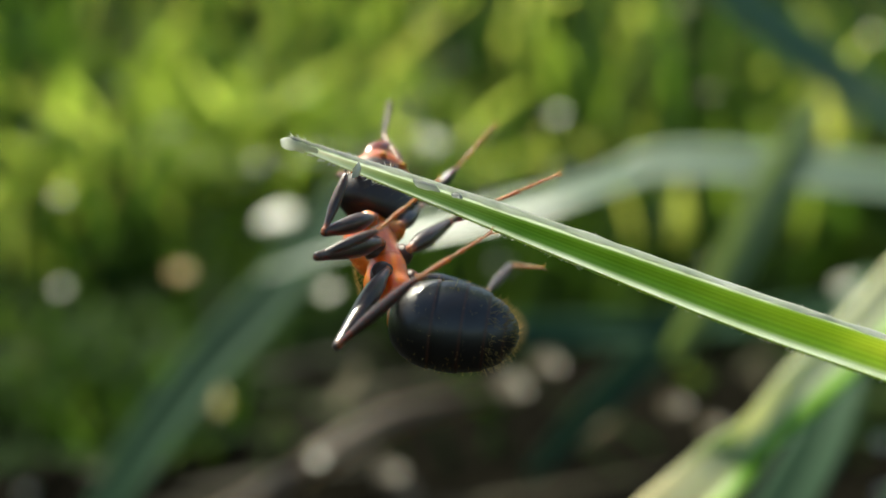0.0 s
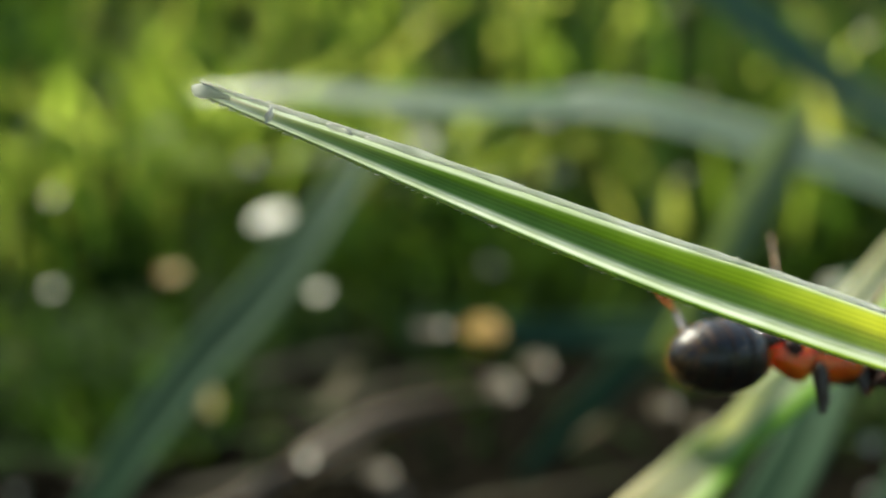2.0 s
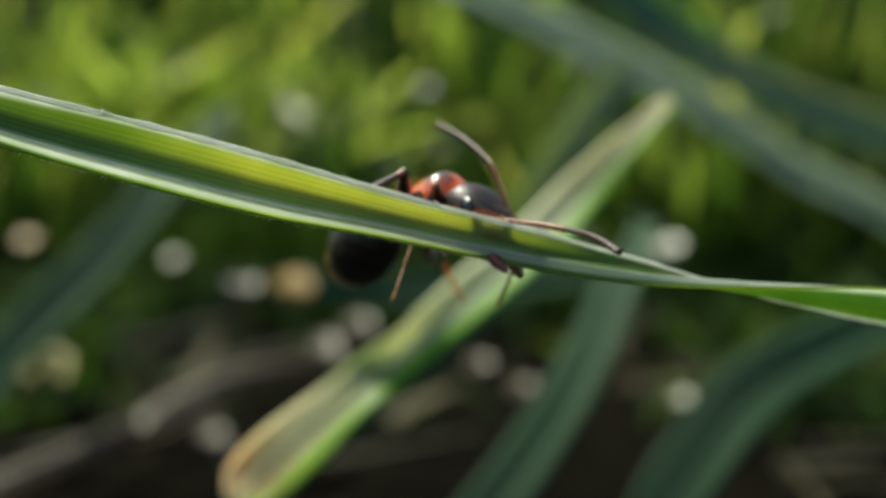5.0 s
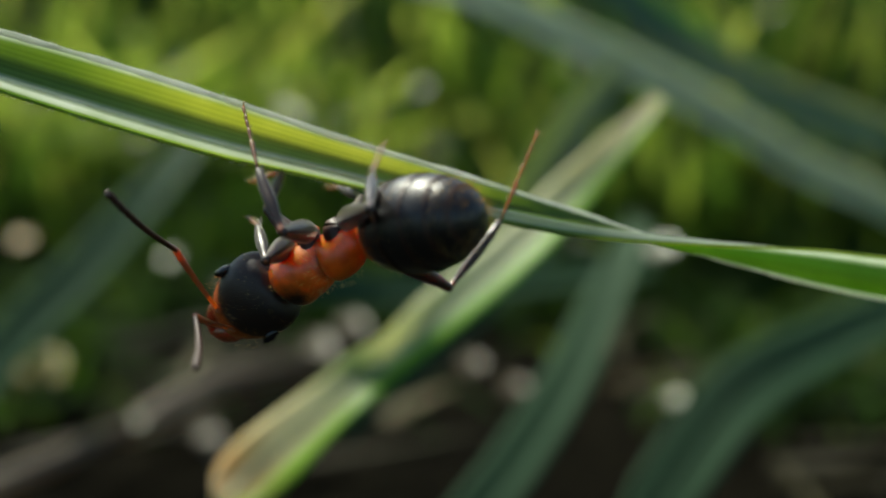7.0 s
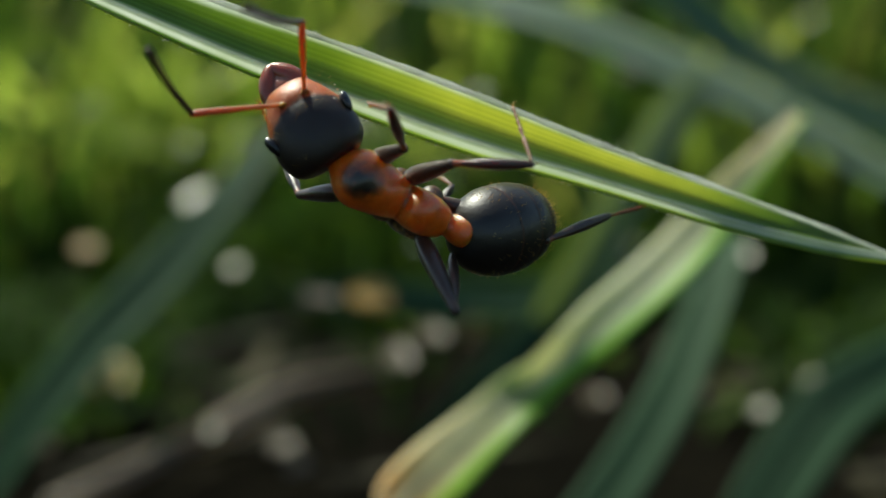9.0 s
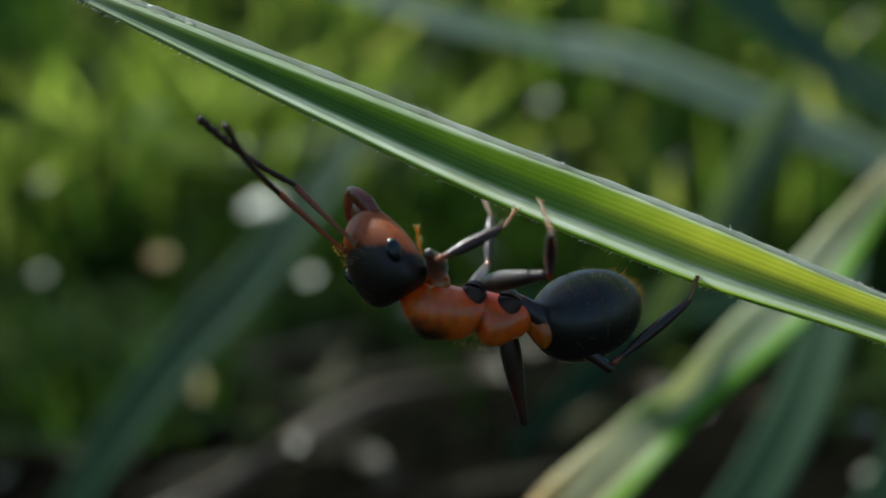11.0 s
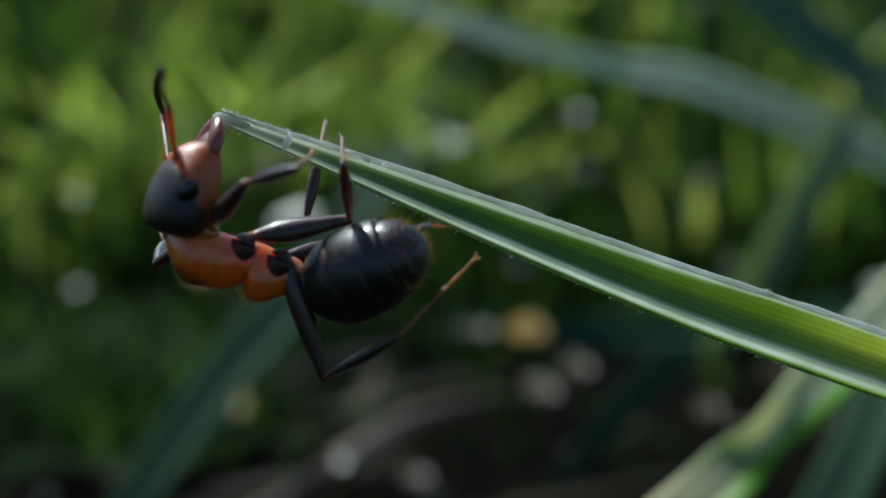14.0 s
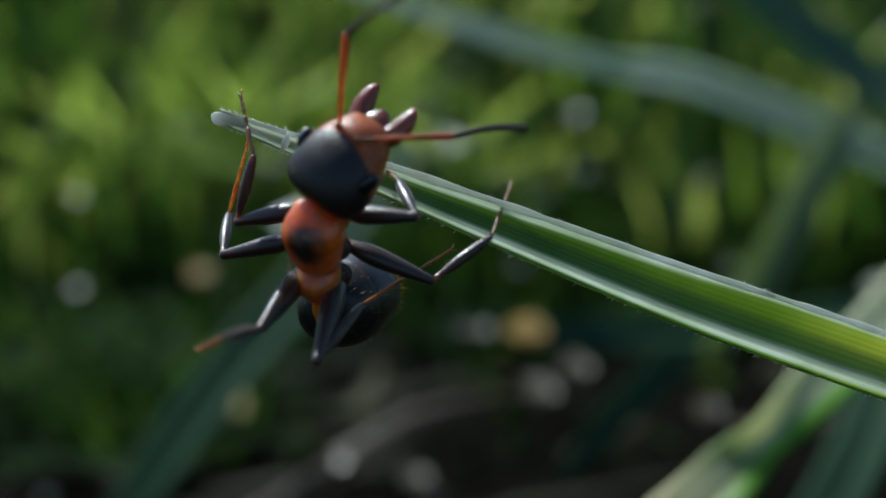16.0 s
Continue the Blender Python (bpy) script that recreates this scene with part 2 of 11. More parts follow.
def soft_mask(build):
    """A mask from a formula on the coordinates in millimetres, with an uneven border."""
    def f(n, v):
        s = n.nodes.new("ShaderNodeSeparateXYZ")
        n.links.new(v, s.inputs[0])

        def calc(op, a, b):
            x = n.nodes.new("ShaderNodeMath")
            x.operation = op
            for i, q in enumerate((a, b)):
                if isinstance(q, (int, float)):
                    x.inputs[i].default_value = q
                else:
                    n.links.new(q, x.inputs[i])
            return x.outputs[0]

        axes = [calc("MULTIPLY", s.outputs[i], 1000.0) for i in range(3)]
        d = build(calc, *axes)
        d = calc("ADD", d, calc("MULTIPLY", calc("SUBTRACT", noise_tex(n, v, 3500, 3), 0.5), 0.25))
        r = n.nodes.new("ShaderNodeMapRange")
        r.interpolation_type = "SMOOTHSTEP"
        r.inputs[1].default_value = -0.07
        r.inputs[2].default_value = 0.12
        n.links.new(d, r.inputs[0])
        return r.outputs[0]
    return f


# dark crown and back of the head, red cheeks and face
head_mask = soft_mask(lambda c, x, y, z: c("SUBTRACT", c("SUBTRACT", c("MULTIPLY", z, 0.8), c("MULTIPLY", x, 0.9)), c("SUBTRACT", c("MULTIPLY", c("MULTIPLY", y, y), 0.25), 0.0)))
# dark patch on the front of the back and dark seams between its plates
spot_mask = soft_mask(lambda c, x, y, z: c("MAXIMUM", c("SUBTRACT", 0.02, c("ABSOLUTE", c("ADD", x, 0.33), 0)), c("SUBTRACT", 0.16, c("ADD", c("ADD", c("MULTIPLY", c("SUBTRACT", x, 0.62), c("SUBTRACT", x, 0.62)), c("MULTIPLY", y, y)), c("MULTIPLY", c("MULTIPLY", c("SUBTRACT", z, 0.55), c("SUBTRACT", z, 0.55)), 1.6)))))
leg_mask = soft_mask(lambda c, x, y, z: c("SUBTRACT", x, 0.12))
RED, DARK = (0.74, 0.165, 0.012), (0.014, 0.011, 0.010)
HEAD = ant_material("head_cuticle", (0.42, 0.1, 0.012), (0.024, 0.014, 0.01), head_mask, 0.42, 0.5, 0.06)
BACK = ant_material("back_cuticle", RED, DARK, spot_mask, 0.3, 0.9, 0.6)
GASTER = ant_material("gaster_cuticle", (0.02, 0.015, 0.012), (0.009, 0.007, 0.006), None, 0.36, 0.0, 0.25, 0.03)
LEG = ant_material("leg_cuticle", (0.3, 0.08, 0.02), (0.04, 0.02, 0.013), leg_mask, 0.34, 0.1, 0.28, sheen=0.15)
HIP = ant_material("hip_cuticle", (0.09, 0.03, 0.014), (0.025, 0.013, 0.010), None, 0.42)
FOOT = ant_material("foot_cuticle", (0.32, 0.14, 0.05), (0.1, 0.04, 0.02), None, 0.4, 0.3)
AMBER = ant_material("joint_cuticle", (0.5, 0.14, 0.025), (0.35, 0.08, 0.02), None, 0.35, 0.25)
JAW = ant_material("jaw_cuticle", (0.36, 0.075, 0.018), (0.08, 0.02, 0.01), None, 0.28, 0.2, 0.6)
EYE = ant_material("eye_facets", (0.006, 0.006, 0.008), (0.01, 0.01, 0.014), None, 0.22, 0.0, 0.3)
HAIR = leaf_material("golden_hair", [(0.0, (0.75, 0.55, 0.22)), (1.0, (0.75, 0.55, 0.22))], veins=1, through_amount=0.6, through_tint=(0.5, 0.45, 0.35), rough=0.3)


# ---- mesh helpers ----
def part(name, bm, material, parent=None, label="", smooth=True):
    """Links a bmesh, built in millimetres, as one mesh object under a thing or a part."""
    bmesh.ops.scale(bm, vec=(0.001, 0.001, 0.001), verts=bm.verts)
    me = bpy.data.meshes.new(name)
    bm.to_mesh(me)
    bm.free()
    if smooth:
        me.polygons.foreach_set("use_smooth", [True] * len(me.polygons))
    if material:
        me.materials.append(material)
    ob = new(name, me)
    ob.parent = parent
    if label:
        ob["label"] = label
    return ob


def spline(stations, count):
    """Catmull-Rom through the rows of numbers, at even steps of their parameter."""
    a = np.array(stations, float)
    a = np.vstack([2 * a[0] - a[1], a, 2 * a[-1] - a[-2]])
    res = []
    for u in np.linspace(0, len(stations) - 1, count):
        i = min(int(u), len(stations) - 2)
        t = u - i
        p0, p1, p2, p3 = a[i], a[i + 1], a[i + 2], a[i + 3]
        res.append(0.5 * (2 * p1 + (p2 - p0) * t + (2 * p0 - 5 * p1 + 4 * p2 - p3) * t * t + (3 * p1 - p0 - 3 * p2 + p3) * t ** 3))
    return np.array(res)


def loft(stations, count=24, ring=18, bm=None, square=1.0):
    """A closed body along x: rows of x, centre y, centre z, half width, half height."""
    bm = bm or bmesh.new()
    rows = spline(stations, count)
    rings = []
    for x, cy, cz, ry, rz in rows:
        vs = []
        for k in range(ring):
            a = 2 * math.pi * k / ring
            c, s = math.cos(a), math.sin(a)
            c, s = math.copysign(abs(c) ** square, c), math.copysign(abs(s) ** square, s)
            vs.append(bm.verts.new((x, cy + max(ry, 0.003) * c, cz + max(rz, 0.003) * s)))
        rings.append(vs)
    for a, b in zip(rings, rings[1:]):
        for k in range(ring):
            j = (k + 1) % ring
            bm.faces.new((a[k], a[j], b[j], b[k]))
    bm.faces.new(rings[0][::-1])
    bm.faces.new(rings[-1])
    bmesh.ops.recalc_face_normals(bm, faces=bm.faces)
    return bm


def tube(points, radii, ring=10, count=None, bm=None):
    """A round tapered body along a curve in space."""
    bm = bm or bmesh.new()
    pts = spline([(*p, r) for p, r in zip(points, radii)], count or len(points) * 5)
    rings = []
    ref = Vector((0.13, 0.2, 1))
    for i, q in enumerate(pts):
        d = Vector(pts[min(i + 1, len(pts) - 1)][:3] - pts[max(i - 1, 0)][:3]).normalized()
        u = d.cross(ref)
        if u.length < 1e-4:
            u = d.cross(Vector((1, 0, 0)))
        u.normalize()
        v = d.cross(u)
        rings.append([bm.verts.new(Vector(q[:3]) + float(max(q[3], 0.002)) * (u * math.cos(2 * math.pi * k / ring) + v * math.sin(2 * math.pi * k / ring))) for k in range(ring)])
    for a, b in zip(rings, rings[1:]):
        for k in range(ring):
            j = (k + 1) % ring
            bm.faces.new((a[k], b[k], b[j], a[j]))
    bm.faces.new(rings[0])
    bm.faces.new(rings[-1][::-1])
    return bm


def hair(bm, root, tip, r=0.009):
    root, tip = Vector(root), Vector(tip)
    d = (tip - root).normalized()
    u = d.orthogonal().normalized()
    v = d.cross(u)
    b = [bm.verts.new(root + r * (u * math.cos(a) + v * math.sin(a))) for a in (0, 2.1, 4.2)]
    t = bm.verts.new(tip)
    for k in range(3):
        bm.faces.new((b[k], b[(k + 1) % 3], t))


def ribbon(points, widths, side=(0, 1, 0), fold=0.25, twist=(0, 0), thick=0.12, count=40, cells=8, bm=None, keel=0.0, lip=0.0):
    """A leaf blade of real thickness along a curve in space: V-shaped across, its width turning by twist degrees
    from start to end about its length; side is the direction into which the fold sinks at the start; lip rolls the lower edge back."""
    bm = bm or bmesh.new()
    uvl = bm.loops.layers.uv.verify()
    tw = twist if len(twist) == len(points) else np.interp(np.linspace(0, 1, len(points)), np.linspace(0, 1, len(twist)), twist)
    rows = spline([(*p, w, t) for p, w, t in zip(points, widths, tw)], count)
    loops = []
    for i, q in enumerate(rows):
        d = Vector(rows[min(i + 1, count - 1)][:3] - rows[max(i - 1, 0)][:3]).normalized()
        n = Vector(side) - d * d.dot(Vector(side))
        n.normalize()
        s = d.cross(n)
        R = Matrix.Rotation(radians(q[4]), 3, d)
        n, s = R @ n, R @ s
        w = float(max(q[3], 0.02)) / 2
        front, back = [], []
        for k in range(cells + 1):
            v = 2 * k / cells - 1
            sink = fold * w * (1 - abs((v - keel) / (1 - keel if v > keel else 1 + keel)) ** 1.3)
            sink += lip * w * max(0.0, (-0.6 - v) / 0.4)
            t = min(thick, w * 0.5) * (1 - 0.75 * abs(v) ** 3)
            c = Vector(q[:3]) + s * (v * w)
            front.append(bm.verts.new(c + n * (sink - t / 2)))
            back.append(bm.verts.new(c + n * (sink + t / 2)))
        loops.append((front, back))
    for i in range(count - 1):
        (f0, b0), (f1, b1) = loops[i], loops[i + 1]
        us = (i / (count - 1), (i + 1) / (count - 1))

        def quad(a, b, c, d, uv):
            face = bm.faces.new((a, b, c, d))
            for lo, q in zip(face.loops, uv):
                lo[uvl].uv = q
        for k in range(cells):
            v0, v1 = k / cells, (k + 1) / cells
            quad(f0[k], f0[k + 1], f1[k + 1], f1[k], ((us[0], v0), (us[0], v1), (us[1], v1), (us[1], v0)))
            quad(b0[k + 1], b0[k], b1[k], b1[k + 1], ((us[0], v1), (us[0], v0), (us[1], v0), (us[1], v1)))
        quad(f0[0], f1[0], b1[0], b0[0], ((us[0], 0), (us[1], 0), (us[1], 0), (us[0], 0)))
        quad(f1[cells], f0[cells], b0[cells], b1[cells], ((us[1], 1), (us[0], 1), (us[0], 1), (us[1], 1)))
    for (fr, ba), flip in ((loops[0], False), (loops[-1], True)):
        for k in range(cells):
            vs = (fr[k], ba[k], ba[k + 1], fr[k + 1])
            bm.faces.new(vs[::-1] if flip else vs)
    return bm


# ---- ground ----
def make_ground():
    """One sheet of soil to the horizon, uneven near by."""
    bm = bmesh.new()
    xs = sorted({*np.round(np.linspace(-120, 160, 71), 2), -400, -1500, -9000, -60000, 400, 1500, 9000, 60000})
    ys = sorted({*np.round(np.linspace(-60, 320, 96), 2), -400, -3000, -60000, 700, 2500, 9000, 60000})
    grid = []
    for y in ys:
        row = []
        for x in xs:
            near = max(0, 1 - max(abs(x) / 300, abs(y) / 500))
            z = near * (2.2 * noise.noise((x / 30, y / 30, 0)) + 1.3 * noise.noise((x / 9, y / 9, 3)) + 0.7 * noise.noise((x / 3.5, y / 3.5, 7)))
            row.append(bm.verts.new((x, y, z - 0.6)))
        grid.append(row)
    for a, b in zip(grid, grid[1:]):
        for k in range(len(xs) - 1):
            bm.faces.new((a[k], a[k + 1], b[k + 1], b[k]))
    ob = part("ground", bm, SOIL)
    tagged(ob, "dark bare soil between the grass, shade put into its colour", "ground", kind="structure")


make_ground()


def strips(name, label, category, material, count, place, seed):
    """Uncountable thin blades joined into one object; place(rng) gives root, lean, height, width, bow."""
    rng = random.Random(seed)
    verts, faces, uvs = [], [], []
    for i in range(count):
        root, lean, high, wide, bow, face = place(rng)
        side = Vector((math.cos(face), math.sin(face), 0))
        n = 7
        base = len(verts)
        for k in range(n):
            t = k / (n - 1)
            c = Vector(root) + Vector((lean[0] * t + bow[0] * t * t, lean[1] * t + bow[1] * t * t, high * (t - 0.28 * t * t * min(1, (abs(bow[0]) + abs(bow[1])) / high))))
            w = wide * (1 - t ** 2.2) * 0.5 + 0.05
            dip = Vector((-side.y, side.x, 0)) * w * 0.35
            verts += [c - side * w, c + dip, c + side * w]
        for k in range(n - 1):
            a = base + 3 * k
            for j in (0, 1):
                faces.append((a + j, a + j + 1, a + j + 4, a + j + 3))
                t0, t1, v0, v1 = k / (n - 1), (k + 1) / (n - 1), j / 2, (j + 1) / 2
                uvs += [t0, v0, t0, v1, t1, v1, t1, v0]
    me = bpy.data.meshes.new(name)
    me.from_pydata([v * 0.001 for v in verts], [], faces)
    me.uv_layers.new(name="UVMap").data.foreach_set("uv", uvs)
    me.polygons.foreach_set("use_smooth", [True] * len(faces))
    me.materials.append(material)
    return tagged(new(name, me), label, category, kind="stuff")


# The meadow leaves gaps sunward of these so sun reaches the glint discs.
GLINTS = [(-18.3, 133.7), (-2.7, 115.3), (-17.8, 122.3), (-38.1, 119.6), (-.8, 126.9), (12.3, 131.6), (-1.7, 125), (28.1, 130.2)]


def meadow(rng):
    """Low turf from the clearing's rim to a metre away, with some taller blades."""
    while True:
        y = 100 + 860 * rng.random() ** 1.9
        x = rng.uniform(-1, 1) * (30 + y * 0.5) + 10
        if -22 - (y - 100) * 0.1 < x < 34 and y < 142 and rng.random() < 0.97 - 0.25 * (y > 128):
            continue
        if y < 146:
            continue
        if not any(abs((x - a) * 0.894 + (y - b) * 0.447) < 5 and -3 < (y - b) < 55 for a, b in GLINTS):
            break
    high = rng.uniform(5, 13) if y < 142 else rng.uniform(10, 30) if y < 175 else rng.uniform(20, 48) if y < 230 else rng.uniform(25, 85)
    spread = (0.2 if y < 330 else 0.35) * high
    return (x, y, -1), (rng.gauss(0, spread), rng.gauss(0, spread)), high, rng.uniform(1.2, 3.4) * (1 + y / 900), (rng.gauss(0, spread), rng.gauss(0, spread)), rng.uniform(0, 3.14)


def tall(rng):
    y = rng.uniform(170, 430)
    q = rng.random()
    if q > 0.98:
        y = rng.uniform(140, 200)
        return (rng.uniform(-0.5, -0.2) * y, y, -1), (rng.gauss(2, 3), rng.gauss(0, 3)), rng.uniform(9, 24), rng.uniform(1, 2.6), (rng.gauss(0, 3), rng.gauss(0, 3)), rng.uniform(0, 3.14)
    x = (rng.uniform(-0.2, 0.02) if q < 0.4 else rng.uniform(-0.42, -0.16) if q < 0.8 else rng.uniform(-0.55, 0.0)) * y
    return (x, y, -1), (rng.gauss(5, 14), rng.gauss(0, 14)), rng.uniform(20, 36) if y < 220 else rng.uniform(30, 90), rng.uniform(1, 3.4), (rng.gauss(5, 16), rng.gauss(0, 12)), rng.uniform(0, 3.14)


def shaded_turf(rng):
    while True:
        x, y = rng.uniform(-70, 90), rng.uniform(98, 172)
        edge = 0.02 if -20 < x < 40 and y < 128 else 0.3 if y < 138 else 1.0
        if x < -20:
            edge = 0.5
        if rng.random() < edge:
            break
    high = rng.uniform(4, 11) if y < 140 else rng.uniform(6, 17)
    return (x, y, -1), (rng.gauss(0, 4), rng.gauss(0, 4)), high, rng.uniform(0.6, 1.7), (rng.gauss(0, 5), rng.gauss(0, 5)), rng.uniform(0, 3.14)


def around(rng):
    while True:
        a = rng.uniform(0, 6.283)
        r = 110 + 900 * rng.random() ** 0.8
        x, y = r * math.cos(a), r * math.sin(a)
        if y < 90 or abs(x - 10) > 28 + 0.5 * y:
            break
    return (x, y, -1), (rng.gauss(0, 14), rng.gauss(0, 14)), rng.uniform(30, 70), rng.uniform(2, 5), (rng.gauss(0, 20), rng.gauss(0, 20)), rng.uniform(0, 3.14)


def litter(rng):
    x, y = rng.uniform(-60, 110), rng.uniform(55, 190)
    a = rng.uniform(0, 6.283)
    r = rng.uniform(4, 18)
    return (x, y, rng.uniform(0, 1.0)), (r * math.cos(a), r * math.sin(a)), rng.uniform(0.3, 5), rng.uniform(0.6, 2.4), (rng.gauss(0, 3), rng.gauss(0, 3)), a + 1.57 + rng.gauss(0, 0.3)


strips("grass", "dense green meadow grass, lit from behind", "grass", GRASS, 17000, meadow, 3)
strips("grass", "tall yellow-green grass behind the turf, sunlight put into its colour", "grass", SUNLIT, 4400, tall, 9)
strips("grass", "short turf at the rim of the bare soil, shade put into its green", "grass", SHADED_TURF, 5000, shaded_turf, 10)
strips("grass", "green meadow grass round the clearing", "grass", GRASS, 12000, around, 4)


def bits(rng):
    y = rng.uniform(125, 260)
    x = rng.uniform(-0.36, 0.42) * y
    a = rng.uniform(-0.6, 0.6)
    d = rng.uniform(1.2, 2.6)
    return (x, y, rng.uniform(0.1, 0.36) * (y - 60)), (d * math.sin(a), 0.75 * d), 0.6 * d, rng.uniform(1.2, 2.6), (0.1, 0), a


# Scattered bits added in place of faint glints between the blades.
strips("glint_bits", "pale bits standing in for glints among the grass blades", "plant bits", PALE_GLINT, 45, bits, 6)
def tips(rng):
    y = rng.uniform(150, 330)
    x = rng.uniform(-0.4, 0.45) * y
    return (x, y, rng.uniform(0.1, 0.3) * (y - 60)), (rng.gauss(0, 1.2), rng.gauss(0, 1.2)), rng.uniform(2, 5), rng.uniform(1.2, 2.6), (rng.gauss(0, 1), rng.gauss(0, 1)), rng.uniform(0, 3.14)


# Short pieces added for specular glints, their brightness put into the colour.
strips("glint_tips", "short bright blades standing in for glints on the grass", "grass", SUNLIT, 260, tips, 12)
strips("litter", "dry brown grass litter on the dark soil", "litter", LITTER, 130, litter, 5)


# ---- single leaves of the clearing ----
def leaf_parts(thing, points, widths, side, fold, twist, thick, material, count=40):
    part("lamina", ribbon(points, widths, side, fold, twist, thick, count), material, thing)
    bm = bmesh.new()
    uvl = bm.loops.layers.uv.verify()
    tube([Vector(p) + Vector(side) * (abs(fold) * w * 0.5 + thick) for p, w in zip(points, widths)], [0.07 * w for w in widths], 8, count, bm)
    n = len(bm.verts) / 8
    for v in bm.verts:
        for lo in v.link_loops:
            lo[uvl].uv = (v.index // 8 / n if v.index >= 0 else 0.5, 0.5)
    part("midrib", bm, material, thing, "raised rib along the middle")


def leaf(name, label, category, material, points, widths, side=(0, 1, 0), fold=0.25, twist=(0, 0), thick=0.15, group=""):
    thing = new(name)
    leaf_parts(thing, points, widths, side, fold, twist, thick, material)
    return tagged(thing, label, category, group)


dry_leaf = leaf("dry_grass_leaf", "half-dry straw-coloured grass leaf with green parts, lying slantwise over the soil", "grass leaf", STRAW,
     [(6.2, 39.7, 21.4), (7.1, 40.9, 22.1), (10.3, 42.6, 24.6), (12.2, 43.9, 25.7), (14.7, 45.4, 27.5), (17.5, 46.9, 29.6), (20.6, 49.6, 32.1), (23.7, 52.3, 34.6)],
     [1.0, 2.7, 2.5, 1.7, 2.2, 2.3, 1.6, 0.8], fold=0.3, twist=(-30, -35, -55, -15, -40, -50, -30, -60))
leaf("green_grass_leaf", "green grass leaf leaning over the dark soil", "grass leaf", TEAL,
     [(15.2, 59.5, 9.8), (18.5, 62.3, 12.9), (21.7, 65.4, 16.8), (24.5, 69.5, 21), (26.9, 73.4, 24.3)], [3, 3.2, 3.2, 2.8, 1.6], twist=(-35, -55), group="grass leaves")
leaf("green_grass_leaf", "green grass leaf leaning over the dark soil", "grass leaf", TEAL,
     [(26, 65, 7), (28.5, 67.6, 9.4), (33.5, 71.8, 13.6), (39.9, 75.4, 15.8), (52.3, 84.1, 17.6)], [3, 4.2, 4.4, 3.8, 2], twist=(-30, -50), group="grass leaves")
leaf("green_grass_leaf", "dull green grass leaf rising, shade put into its colour", "grass leaf", TEAL,
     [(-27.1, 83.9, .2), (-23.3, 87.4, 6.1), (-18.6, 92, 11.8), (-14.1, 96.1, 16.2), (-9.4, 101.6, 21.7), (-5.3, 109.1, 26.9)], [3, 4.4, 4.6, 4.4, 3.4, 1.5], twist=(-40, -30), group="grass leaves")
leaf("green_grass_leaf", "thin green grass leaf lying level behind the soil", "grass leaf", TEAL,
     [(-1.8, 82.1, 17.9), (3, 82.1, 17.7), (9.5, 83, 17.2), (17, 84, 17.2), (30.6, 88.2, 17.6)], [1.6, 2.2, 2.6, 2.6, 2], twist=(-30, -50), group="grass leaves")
leaf("green_grass_leaf", "bright green grass leaf slanting up, sunlight put into its colour", "grass leaf", CREAM,
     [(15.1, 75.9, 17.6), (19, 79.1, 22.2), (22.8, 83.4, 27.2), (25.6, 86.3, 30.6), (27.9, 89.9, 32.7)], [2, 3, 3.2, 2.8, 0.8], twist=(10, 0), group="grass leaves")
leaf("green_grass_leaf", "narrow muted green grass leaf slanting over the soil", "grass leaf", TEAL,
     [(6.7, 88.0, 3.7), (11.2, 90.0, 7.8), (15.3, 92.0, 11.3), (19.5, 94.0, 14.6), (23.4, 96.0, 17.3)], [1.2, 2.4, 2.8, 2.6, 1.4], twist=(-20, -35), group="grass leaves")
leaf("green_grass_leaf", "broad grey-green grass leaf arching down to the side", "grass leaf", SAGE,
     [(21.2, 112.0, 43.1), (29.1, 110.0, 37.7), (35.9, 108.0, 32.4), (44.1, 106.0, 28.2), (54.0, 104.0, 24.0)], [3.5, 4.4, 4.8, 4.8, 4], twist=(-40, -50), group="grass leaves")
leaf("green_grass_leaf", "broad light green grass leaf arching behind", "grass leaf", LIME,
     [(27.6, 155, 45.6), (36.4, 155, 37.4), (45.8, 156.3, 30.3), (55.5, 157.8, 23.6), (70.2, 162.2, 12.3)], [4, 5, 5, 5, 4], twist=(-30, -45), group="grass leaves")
leaf("dry_stalk", "dry brown stalk, its broken end pale, lying on soil", "stalk", STALK,
     [(-11.6, 92.6, 2.1), (-9.1, 93.9, 3.2), (-5, 97.3, 4.5), (.3, 101.5, 4.5), (5, 106.4, 3.5)], [1.8, 2.5, 2.4, 1.9, 1.0], fold=-0.5, thick=0.8)
leaf("dry_stalk", "dry brown grass stalk lying on the soil", "stalk", STALK,
     [(-18.9, 76.6, 4), (-15.2, 82.7, 3.6), (-12.7, 88.7, 3.1), (-10.4, 92.8, 3)], [1.6, 2, 2, 1.6], fold=-0.5, thick=0.8)


